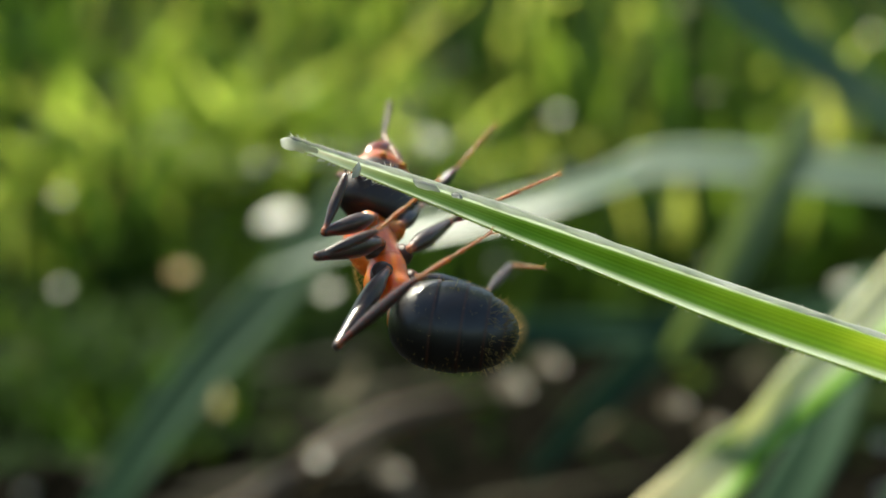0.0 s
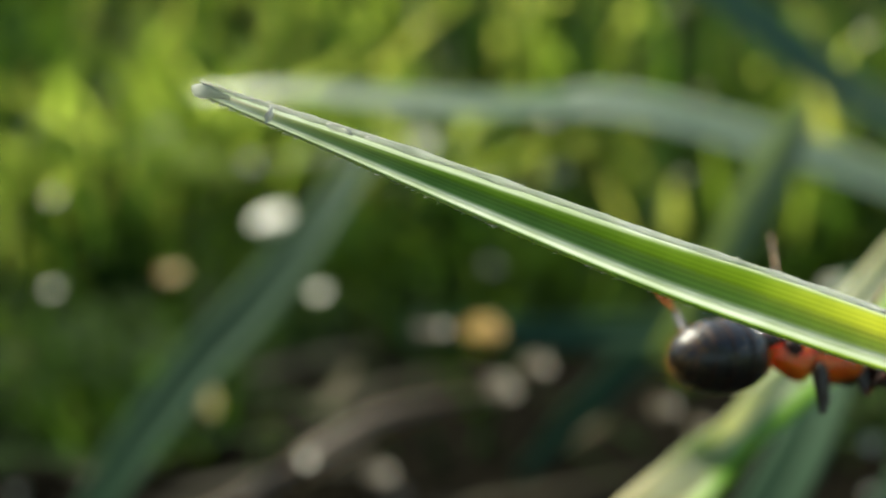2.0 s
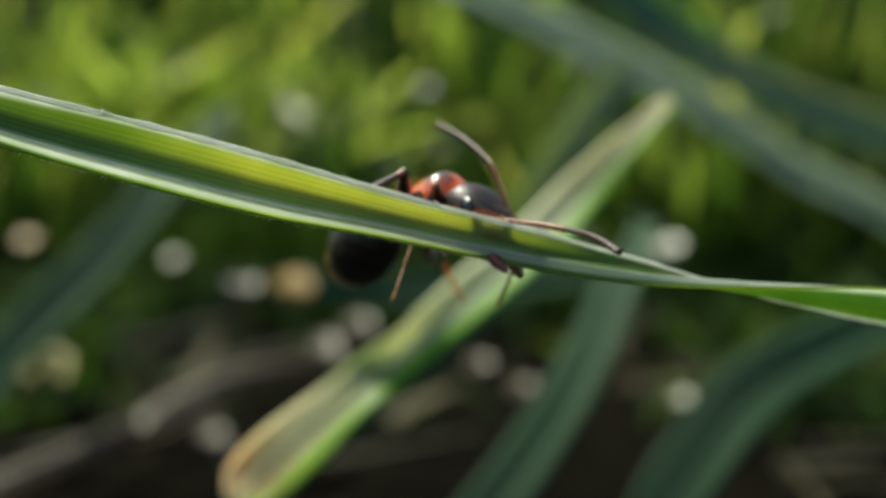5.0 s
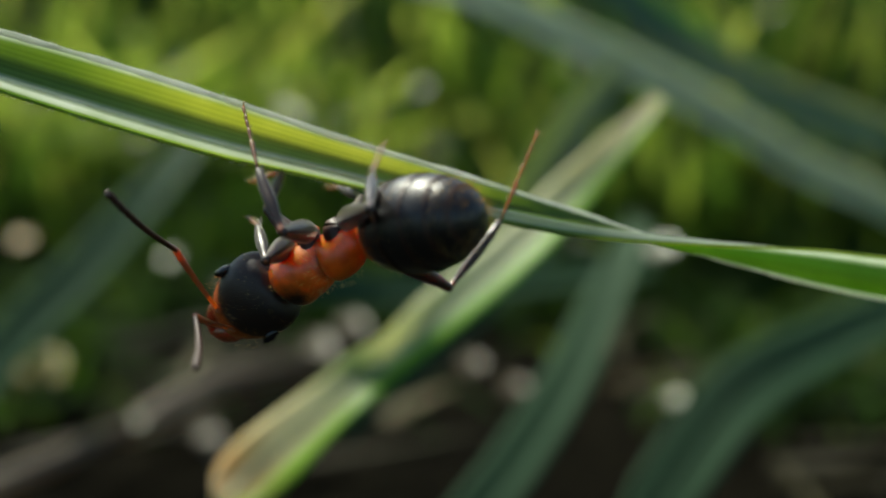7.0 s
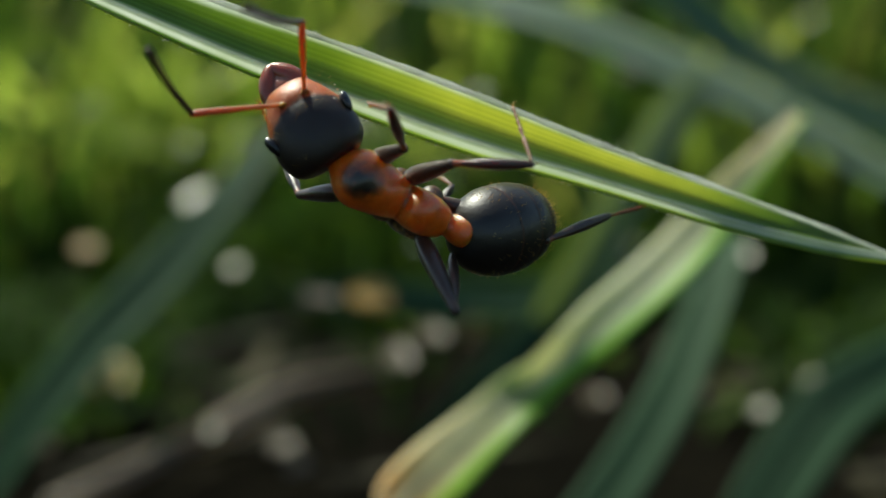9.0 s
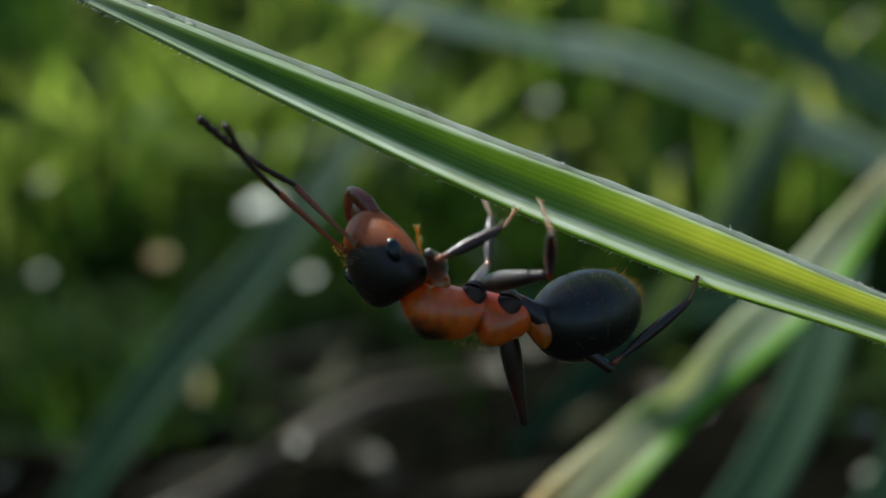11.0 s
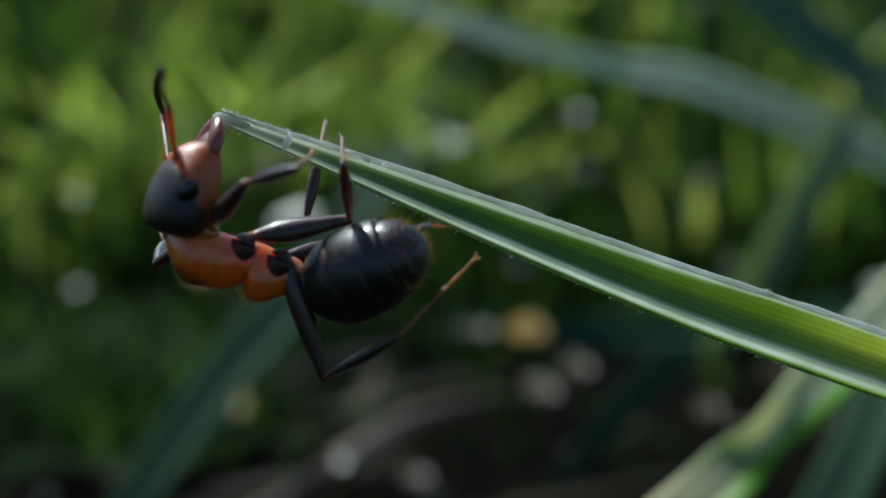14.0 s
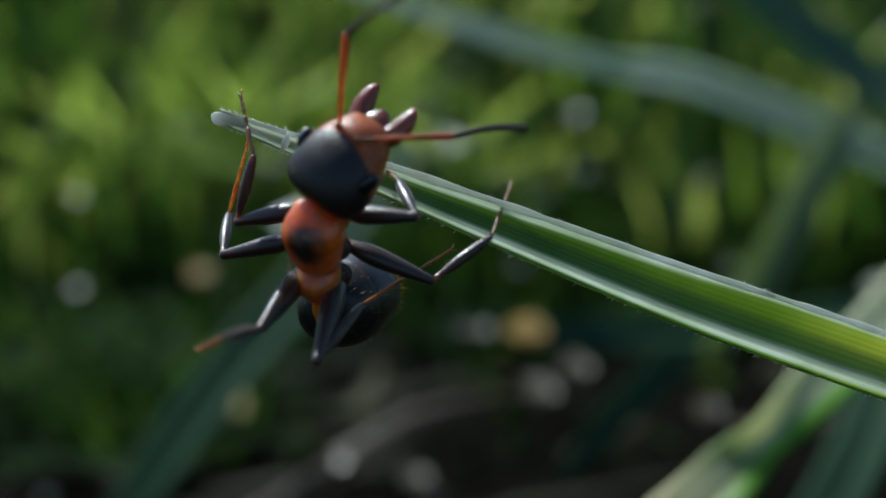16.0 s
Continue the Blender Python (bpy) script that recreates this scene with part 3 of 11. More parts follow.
def pale_leaf_thing():
    """Its own space: origin at the kink, x along it, y away. The free end beyond the kink is a piece of its own that swings."""
    ob = new("pale_grass_leaf")
    leaf_parts(ob, [(-0.6, 0, -0.25), (0, 0, 0), (2.2, 0, 0.35), (6, 0, 0.3), (12, 1, -0.2), (20, 2, -1.0), (32, 4, -3.2), (50, 8, -8), (80, 14, -40)],
               [2.9, 3.3, 3.8, 4.3, 4.6, 4.7, 4.6, 4.2, 3.6], (0, 1, 0), 0.25, (-45, -40, -42, -45, -45, -45, -45, -40, -30), 0.15, PALE, 60)
    pts = [(-30, 6, -8.5), (-22, 4, -5.8), (-15, 2, -4.4), (-9, 0.5, -3.1), (-4.5, 0, -1.7), (0.5, 0, 0.1)]
    tip = part("free_end", ribbon(pts, [0.5, 1.5, 2.2, 2.6, 2.9, 3.3], (0, 1, 0), 0.25, (-50, -45, -40, -40, -50, -42), 0.15, 40), PALE, ob, "pale drooping free end of the leaf")
    return tagged(ob, "pale waxy grass leaf with a kink, arching over the grass", "grass leaf"), tip


pale_leaf, pale_leaf_tip = pale_leaf_thing()


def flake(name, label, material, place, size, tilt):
    """A small curled disc, for scraps and for stand-ins of glints."""
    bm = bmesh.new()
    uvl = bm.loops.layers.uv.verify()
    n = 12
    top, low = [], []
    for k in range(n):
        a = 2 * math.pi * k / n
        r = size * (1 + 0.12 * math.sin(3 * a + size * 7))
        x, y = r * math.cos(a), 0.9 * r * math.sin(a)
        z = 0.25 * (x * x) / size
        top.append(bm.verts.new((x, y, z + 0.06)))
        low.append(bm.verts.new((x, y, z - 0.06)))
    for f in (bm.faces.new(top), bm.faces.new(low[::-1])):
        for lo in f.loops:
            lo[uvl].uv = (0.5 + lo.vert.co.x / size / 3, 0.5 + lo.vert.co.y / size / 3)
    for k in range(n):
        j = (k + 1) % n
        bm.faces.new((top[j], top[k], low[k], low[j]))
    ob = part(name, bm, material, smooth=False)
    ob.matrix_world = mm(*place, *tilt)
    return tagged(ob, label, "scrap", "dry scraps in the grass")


# Discs added in place of bright glints on the grass.
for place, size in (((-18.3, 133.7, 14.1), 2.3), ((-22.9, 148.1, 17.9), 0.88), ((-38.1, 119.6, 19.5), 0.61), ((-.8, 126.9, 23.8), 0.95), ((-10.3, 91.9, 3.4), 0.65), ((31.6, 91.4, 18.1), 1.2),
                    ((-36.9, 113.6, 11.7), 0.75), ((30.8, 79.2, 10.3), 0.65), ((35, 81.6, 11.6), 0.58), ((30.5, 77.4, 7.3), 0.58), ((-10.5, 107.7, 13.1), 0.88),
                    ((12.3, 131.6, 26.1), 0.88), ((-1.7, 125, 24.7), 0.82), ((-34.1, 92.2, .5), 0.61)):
    flake("glint_disc", "tiny pale disc standing in for a glint in the grass", PALE_GLINT, place, size, (26, -12, -10))
flake("ochre_scrap", "tiny ochre dry scrap at a leaf's end", ORANGE, (3.6, 81.1, 17.9), 1.5, (30, 0, 10))
# Brown discs added where weak glints shine low in the grass.
for place, size in (((28.1, 130.2, 28.7), 0.9), ((5.2, 86.7, 11.4), 1.2), ((7.7, 87.1, 13.2), 1.2), ((-4.3, 90.7, 2.7), 1.1), ((0, 82.1, 17.8), 1.2), ((16.6, 82.6, 11.7), 1.0), ((4.9, 89.7, 11), 1.0), ((-2.8, 88.5, 2.1), 1.0), ((19.8, 84.1, 9.4), 1.0)):
    flake("dim_glint_disc", "small light brown disc standing in for a dim glint", DIM_GLINT, place, size, (28, 6, -15))
flake("ochre_scrap", "tiny ochre dry scrap in the grass", ORANGE, (-24.2, 108.1, 14.7), 1.1, (30, 0, 10))
flake("yellow_scrap", "small yellow withered leaf scrap on the soil", YELLOW, (-21.6, 104, 3.6), 2.2, (35, 0, -10))


# ---- the blade that the ant climbs ----
def make_blade():
    """Its own space: origin at the tip, x along it to the root, y away, z across. A V-shaped channel that twists over at 20 mm."""
    thing = new("grass_blade")
    xs = [0, 1, 2.8, 6, 10, 13, 15.5, 18, 20.5, 23, 26, 30, 36, 46, 60, 72, 80]
    zs = [0.00, -0.01, -0.01, -0.05, -0.08, -0.00, 0.08, 0.21, 0.38, 0.60, 1.00, 1.64, 2.45, 2.49, -2.11, -13.69, -37.41]
    ys = [0, 0, 0, 0, 0, 0, 0, 0, 0.05, 0.1, 0.15, 0.3, 0.6, 1.5, 4, 8, 12]
    ws = [0.22, 0.31, 0.52, 0.84, 1.13, 1.24, 1.19, 0.95, 0.85, 0.83, 0.98, 1.25, 1.40, 1.76, 1.50, 1.80, 2.00]
    tw = [0, 0, 0, 0, 0, 0, -2, -6, -16, -45, -95, -135, -146, -150, -150, -150, -150]
    pts = list(zip(xs, ys, zs))
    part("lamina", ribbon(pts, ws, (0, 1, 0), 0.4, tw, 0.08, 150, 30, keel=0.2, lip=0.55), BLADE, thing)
    rows = spline([(*p, w, t) for p, w, t in zip(pts, ws, tw)], 120)
    bristles = bmesh.new()
    rng = random.Random(8)
    for sgn, r in ((1, 0.058), (-1, 0.04)):
        line, rad = [], []
        for i, q in enumerate(rows):
            d = Vector(rows[min(i + 1, 119)][:3] - rows[max(i - 1, 0)][:3]).normalized()
            n = Vector((0, 1, 0)) - d * d.y
            n.normalize()
            s = Matrix.Rotation(radians(q[4]), 3, d) @ d.cross(n)
            c = Vector(q[:3]) + s * (sgn * q[3] / 2) + (Matrix.Rotation(radians(q[4]), 3, d) @ n) * (0.27 * q[3] if sgn < 0 else 0)
            line.append(c)
            swell = 1 + 0.3 * math.exp(-((q[0] - 3.5) / 5) ** 2) if sgn > 0 else 1      # stout and whitish behind the tip
            rad.append(r * swell * min(1, 0.45 + q[0] / 6) * rng.uniform(0.78, 1.3 if sgn > 0 else 1.1))
        bm = bmesh.new()
        uvl = bm.loops.layers.uv.verify()
        tube(line, rad, 8, 200, bm)
        for f in bm.faces:
            for lo in f.loops:
                lo[uvl].uv = (lo.vert.co.x / 78, 0.5)
        part("margin", bm, MARGIN if sgn > 0 else LIP, thing, "pale thickened leaf margin" if sgn > 0 else "thin yellow-green lower edge")
        for k in range(330):
            q = rng.uniform(0, 60)
            i = min(int(q), 118)
            c = line[i].lerp(line[i + 1], q - i)
            d = Vector((-rng.uniform(0.3, 1), rng.uniform(-0.6, 0.6), sgn * rng.uniform(0.2, 1))).normalized()
            hair(bristles, c, c + d * rng.uniform(0.07, 0.17), rng.uniform(0.01, 0.02))
    part("bristles", bristles, MARGIN, thing, "minute pale teeth along the margins")
    bm = loft([(-0.18, 0, -0.03, 0.01, 0.01), (-0.1, 0, -0.05, 0.08, 0.11), (0.06, 0, -0.04, 0.1, 0.14), (0.25, 0, 0, 0.08, 0.1), (0.6, 0, 0.02, 0.03, 0.04)])
    part("withered_tip", bm, MARGIN, thing, "withered whitish leaf tip")
    for x, z, l, h in ((1.45, -0.02, 0.08, 0.2), (2.85, 0.22, 0.3, 0.08), (3.5, 0.26, 0.12, 0.05)):
        bm = loft([(x - l, -0.1, z, 0.02, 0.02), (x - l * 0.5, -0.12, z, 0.08, h), (x + l * 0.4, -0.12, z + 0.02, 0.09, h * 0.8), (x + l, -0.1, z - 0.02, 0.02, 0.02)], 10, 8)
        for v in bm.verts:
            v.co += 0.03 * noise.noise_vector(v.co * 9)
        part("fleck", bm, MARGIN, thing, "whitish fleck stuck to the leaf")
    return tagged(thing, "bright green folded grass blade with pale margins and a withered tip", "grass blade")


blade = make_blade()


# ---- the ant ----
ant = new("ant")
tagged(ant, "red wood ant with black abdomen, orange thorax and dark-crowned head", "ant")


def hairs_on(name, parent, count, shape, length, seed):
    """Short golden bristles; shape(rng) gives root and outward direction."""
    rng = random.Random(seed)
    bm = bmesh.new()
    for _ in range(count):
        p, d = shape(rng)
        d = (Vector(d).normalized() + 0.2 * Vector((rng.gauss(0, 1), rng.gauss(0, 1), rng.gauss(0, 1)))).normalized()
        hair(bm, p, Vector(p) + d * length * rng.uniform(0.6, 1.2), 0.0045)
    part(name, bm, HAIR, parent, "short golden bristles", smooth=False)


def make_thorax():
    bm = loft([(1.12, 0, 0.02, 0.10, 0.10), (1.02, 0, 0.04, 0.22, 0.22), (0.85, 0, 0.10, 0.40, 0.36), (0.58, 0, 0.14, 0.50, 0.48), (0.3, 0, 0.11, 0.46, 0.47), (0.13, 0, 0.08, 0.435, 0.455), (-0.04, 0, 0.04, 0.39, 0.44), (-0.18, 0, -0.02, 0.35, 0.4), (-0.29, 0, -0.08, 0.33, 0.38),
               (-0.48, 0, 0.0, 0.36, 0.46), (-0.75, 0, -0.02, 0.36, 0.42), (-0.95, 0, -0.12, 0.32, 0.35), (-1.1, 0, -0.16, 0.25, 0.27), (-1.18, 0, -0.17, 0.12, 0.14)], 66, 28)
    for v in bm.verts:      # seams between the plates
        for sx in (-0.29, 0.92):
            v.co.z -= 0.03 * math.exp(-((v.co.x - sx) / 0.04) ** 2) * (1 if v.co.z > 0 else -0.4)
    bmesh.ops.scale(bm, vec=(1.15, 1.2, 1.2), verts=bm.verts)
    part("thorax", bm, BACK, ant, "orange-red thorax with a dark patch")
    for side in (-1, 1):
        for x in (0.62, -0.12, -0.85):
            bm = tube([(x + 0.04, side * 0.22, -0.1), (x + 0.05, side * 0.34, -0.34), (x, side * 0.34, -0.54)], [0.24, 0.25, 0.1], 14)
            part("coxa", bm, BACK if x > 0.5 else HIP, ant, "orange-red hip" if x > 0.5 else "dark brown hip")

    def shape(r):
        a, x = r.uniform(0, 3.14), r.uniform(-0.8, 0.95)
        return (x, 0.5 * math.cos(a), 0.1 + 0.53 * math.sin(a)), (0, math.cos(a), math.sin(a))
    hairs_on("bristles", ant, 260, shape, 0.11, 11)


jaws = {}


def make_head():
    bm = loft([(-0.8, 0, 0.0, 0.2, 0.16), (-0.76, 0, 0.02, 0.52, 0.36), (-0.6, 0, 0.04, 0.72, 0.47), (-0.3, 0, 0.05, 0.78, 0.53), (0.05, 0, 0.04, 0.73, 0.52), (0.35, 0, 0.02, 0.62, 0.46), (0.6, 0, -0.02, 0.49, 0.36), (0.78, 0, -0.06, 0.38, 0.24), (0.86, 0, -0.08, 0.2, 0.1)], 36, 26, square=0.92)
    for v in bm.verts:      # raised shield above the jaws, notch behind
        v.co.z += 0.05 * math.exp(-((v.co.x - 0.58) / 0.16) ** 2 - (v.co.y / 0.3) ** 2) * (v.co.z > 0)
        v.co.z -= 0.04 * math.exp(-((v.co.x - 0.36) / 0.05) ** 2 - ((abs(v.co.y) - 0.2) / 0.1) ** 2) * (v.co.z > 0)
    bmesh.ops.scale(bm, vec=(1.14, 1.14, 1.14), verts=bm.verts)
    h = part("head", bm, HEAD, ant, "broad head, black crown and red face")
    for side in (-1, 1):
        bm = loft([(-0.24, 0, 0, 0.02, 0.02), (-0.18, 0, 0, 0.08, 0.13), (0, 0, 0, 0.11, 0.19), (0.18, 0, 0, 0.08, 0.13), (0.24, 0, 0, 0.02, 0.02)], 14, 14)
        bmesh.ops.rotate(bm, verts=bm.verts, matrix=Matrix.Rotation(radians(12 * side), 3, "Z"))
        bmesh.ops.translate(bm, verts=bm.verts, vec=(-0.05, side * 0.82, 0.25))
        part("eye", bm, EYE, h, "glossy black compound eye")
        pts = [(0.72, side * 0.27, -0.09), (0.9, side * 0.26, -0.12), (1.06, side * 0.18, -0.14), (1.18, side * 0.09, -0.15), (1.25, side * 0.01, -0.16)]
        bm = tube(pts, [0.17, 0.17, 0.15, 0.1, 0.03], 12, 24)
        for v in bm.verts:
            v.co.z = -0.12 + (v.co.z + 0.12) * 0.75
        for k in range(5):
            x = 0.96 + k * 0.05
            hair(bm, (x, side * (0.2 - 0.02 * k), -0.14), (x + 0.02, side * (0.06 - 0.02 * k), -0.14), 0.035)
        bmesh.ops.translate(bm, verts=bm.verts, vec=(-0.72, -side * 0.27, 0.09))
        bmesh.ops.scale(bm, vec=(1.4, 1.25, 1.25), verts=bm.verts)
        jaws["L" if side > 0 else "R"] = part("mandible", bm, JAW, h, "dark red toothed jaw")
        if side > 0:
            bm = loft([(0.75, 0, -0.06, 0.34, 0.16), (0.95, 0, -0.1, 0.3, 0.16), (1.1, 0, -0.12, 0.22, 0.12), (1.24, 0, -0.14, 0.08, 0.05)], 12, 14)
            part("labrum", bm, JAW, h, "dark lip between the jaws")
        bm = loft([(0.42, side * 0.24, 0.4, 0.06, 0.06), (0.47, side * 0.24, 0.46, 0.1, 0.1), (0.51, side * 0.24, 0.52, 0.07, 0.07)], 8, 12)
        part("antenna_socket", bm, AMBER, h)

    def shape(r):
        a, x = r.uniform(0.2, 2.9), r.uniform(-0.7, 0.7)
        return (x, 0.84 * math.cos(a), 0.04 + 0.58 * math.sin(a)), (0, math.cos(a), math.sin(a))
    hairs_on("bristles", h, 220, shape, 0.08, 12)
    return h


def make_petiole():
    bm = loft([(0.45, 0, -0.03, 0.2, 0.2), (0.26, 0, 0.0, 0.24, 0.26), (0.12, 0, 0.1, 0.31, 0.37), (-0.02, 0, 0.15, 0.34, 0.43), (-0.16, 0, 0.1, 0.3, 0.36), (-0.3, 0, 0.0, 0.25, 0.28), (-0.58, 0, -0.02, 0.24, 0.26)], 22, 18)
    return part("petiole", bm, BACK, ant, "upright red waist scale")


def gaster_half(x):
    """Radius of the abdomen at x, its front end at +1.3, its tip at -1.35; each plate overlaps the next by a small step."""
    u = (1.3 - x) / 2.65
    r = 0.97 * max(0.0, 1 - abs(2 * max(0.0, u) ** 0.88 - 1) ** 2.15) ** 0.5
    for s in (0.36, 0.58, 0.76, 0.9):
        if u > s:
            r -= 0.04 * math.exp(-(u - s) / 0.05)
    return max(r, 0.01)


def make_gaster():
    bm = bmesh.new()
    rings = []
    n = 28
    for k in range(64):
        u = k / 63
        x = 1.3 - 2.65 * u
        r = gaster_half(x)
        vs = [bm.verts.new((x, r * 0.98 * math.cos(2 * math.pi * j / n), 0.05 + r * 0.95 * math.sin(2 * math.pi * j / n))) for j in range(n)]
        rings.append(vs)
    for a, b in zip(rings, rings[1:]):
        for j in range(n):
            i = (j + 1) % n
            bm.faces.new((a[j], b[j], b[i], a[i]))
    bm.faces.new(rings[0])
    bm.faces.new(rings[-1][::-1])
    bmesh.ops.recalc_face_normals(bm, faces=bm.faces)
    g = part("abdomen", bm, GASTER, ant, "shiny black egg-shaped abdomen with plate seams")
    for s in (0.36, 0.58, 0.76, 0.9):
        x = 1.3 - 2.65 * s + 0.02
        r = gaster_half(x)
        bm = bmesh.new()
        ring = []
        for dx, dr in ((0.03, 0.002), (0.0, 0.003), (-0.02, 0.001)):
            ring.append([bm.verts.new((x + dx, (gaster_half(x + dx) + dr) * 0.98 * math.cos(2 * math.pi * j / 40), 0.05 + (gaster_half(x + dx) + dr) * 0.95 * math.sin(2 * math.pi * j / 40))) for j in range(40)])
        for a, b in zip(ring, ring[1:]):
            for j in range(40):
                i = (j + 1) % 40
                bm.faces.new((a[j], b[j], b[i], a[i]))
        part("plate_edge", bm, HIP, g, "thin brown rim of an abdomen plate")

    def shape(r):
        a, x = r.uniform(0, 6.28), r.uniform(-1.33, 1.0)
        q = gaster_half(x)
        return (x, q * 0.97 * math.cos(a), 0.05 + q * 0.94 * math.sin(a)), (-0.5 if x < -0.9 else -0.1, math.cos(a), math.sin(a))
    hairs_on("bristles", g, 320, shape, 0.1, 13)

    def rear(r):
        a, x = r.uniform(0, 6.28), r.uniform(-1.34, -0.7)
        q = gaster_half(x)
        return (x, q * 0.97 * math.cos(a), 0.05 + q * 0.94 * math.sin(a)), (-0.9, math.cos(a), math.sin(a))
    hairs_on("tail_bristles", g, 260, rear, 0.2, 14)
    return g


make_thorax()
ant_head = make_head()
ant_petiole = make_petiole()
ant_gaster = make_gaster()
femurs, tibias, tarsuss, scapes, funiculuss = {}, {}, {}, {}, {}
LENGTHS = {"1": (1.55, 1.35, 1.45), "2": (1.9, 1.5, 1.7), "3": (2.5, 2.0, 2.1)}


def make_leg(key):
    fl, tl, sl = LENGTHS[key[1]]
    rng = random.Random(int(key[1]) + 20)
    bm = loft([(-0.05, 0, 0, 0.06, 0.06), (0.08, 0, 0, 0.09, 0.1), (fl * 0.3, 0, 0.01, 0.19, 0.24), (fl * 0.6, 0, 0.01, 0.17, 0.21), (fl * 0.9, 0, 0, 0.11, 0.12), (fl * 1.0, 0, 0, 0.095, 0.1), (fl * 1.03, 0, 0, 0.04, 0.04)], 20, 12)
    f = femurs[key] = part("femur", bm, LEG, ant, "dark brown thigh")
    bm = loft([(-0.06, 0, 0, 0.03, 0.03), (0.0, 0, 0, 0.1, 0.1), (0.08, 0, 0, 0.075, 0.075), (0.14, 0, 0, 0.05, 0.05)], 10, 10)
    part("trochanter", bm, AMBER, f, "amber joint")
    bm = loft([(-0.06, 0, 0, 0.04, 0.04), (0.03, 0, 0, 0.075, 0.08), (tl * 0.12, 0, 0, 0.06, 0.065), (tl * 0.45, 0, 0, 0.115, 0.125), (tl * 0.8, 0, 0, 0.1, 0.11), (tl * 0.97, 0, 0, 0.065, 0.065), (tl * 1.02, 0, 0, 0.03, 0.03)], 20, 10)
    for k in range(16):
        x = tl * rng.uniform(0.25, 1.0)
        a = rng.uniform(3.4, 6.0)
        hair(bm, (x, 0.07 * math.cos(a), 0.07 * math.sin(a)), (x + 0.1, 0.17 * math.cos(a), 0.17 * math.sin(a)), 0.008)
    hair(bm, (tl * 0.98, 0.02, -0.05), (tl + 0.2, 0.06, -0.16), 0.018)
    tibias[key] = part("tibia", bm, LEG, ant, "dark brown shin with bristles")
    x, joints = 0.0, []
    for share, r in ((0.46, 0.045), (0.18, 0.04), (0.13, 0.038), (0.09, 0.036), (0.14, 0.036)):
        joints += [(x + 0.01, 0, 0, r * 0.6, r * 0.6), (x + share * sl * 0.5, 0, 0, r * 0.9, r * 0.9), (x + share * sl * 0.9, 0, 0, r * 1.1, r * 1.1)]
        x += share * sl
    joints.append((sl, 0, 0, 0.015, 0.015))
    bm = loft(joints, 44, 8)
    for k in range(18):
        q = rng.uniform(0.1, 0.95) * sl
        a = rng.uniform(3.3, 6.1)
        hair(bm, (q, 0.03 * math.cos(a), 0.03 * math.sin(a)), (q + 0.07, 0.11 * math.cos(a), 0.11 * math.sin(a)), 0.006)
    s = tarsuss[key] = part("tarsus", bm, FOOT, ant, "slender reddish jointed foot")
    for y in (-1, 1):
        part("claw", tube([(sl - 0.02, 0.01 * y, 0), (sl + 0.06, 0.05 * y, 0.01), (sl + 0.1, 0.08 * y, -0.05)], [0.02, 0.016, 0.004], 6, 8), FOOT, s)


def make_antenna(side):
    bm = loft([(-0.06, 0, 0, 0.05, 0.05), (0.0, 0, 0, 0.06, 0.06), (0.12, 0, 0, 0.045, 0.045), (0.8, 0, 0.02, 0.055, 0.055), (1.5, 0, 0.02, 0.07, 0.07), (1.72, 0, 0, 0.065, 0.065), (1.78, 0, 0, 0.03, 0.03)], 24, 10)
    scapes[side] = part("scape", bm, FOOT, ant, "reddish-brown first antenna segment")
    rows = []
    for k in range(11):
        x = k * 2.5 / 11
        r = 0.052 + 0.022 * k / 11
        z = 0.10 * math.sin(math.pi * k / 11)
        rows += [(x + 0.01, 0, z, r, r), (x + 0.12, 0, z + 0.01, r, r), (x + 0.2, 0, z + 0.01, r, r)]
    rows.append((2.5, 0, 0, 0.02, 0.02))
    funiculuss[side] = part("funiculus", loft(rows, 70, 10), HIP, ant, "dark beaded antenna whip")


for key in ("R1", "R2", "R3", "L1", "L2", "L3"):
    make_leg(key)
for key in ("R", "L"):
    make_antenna(key)


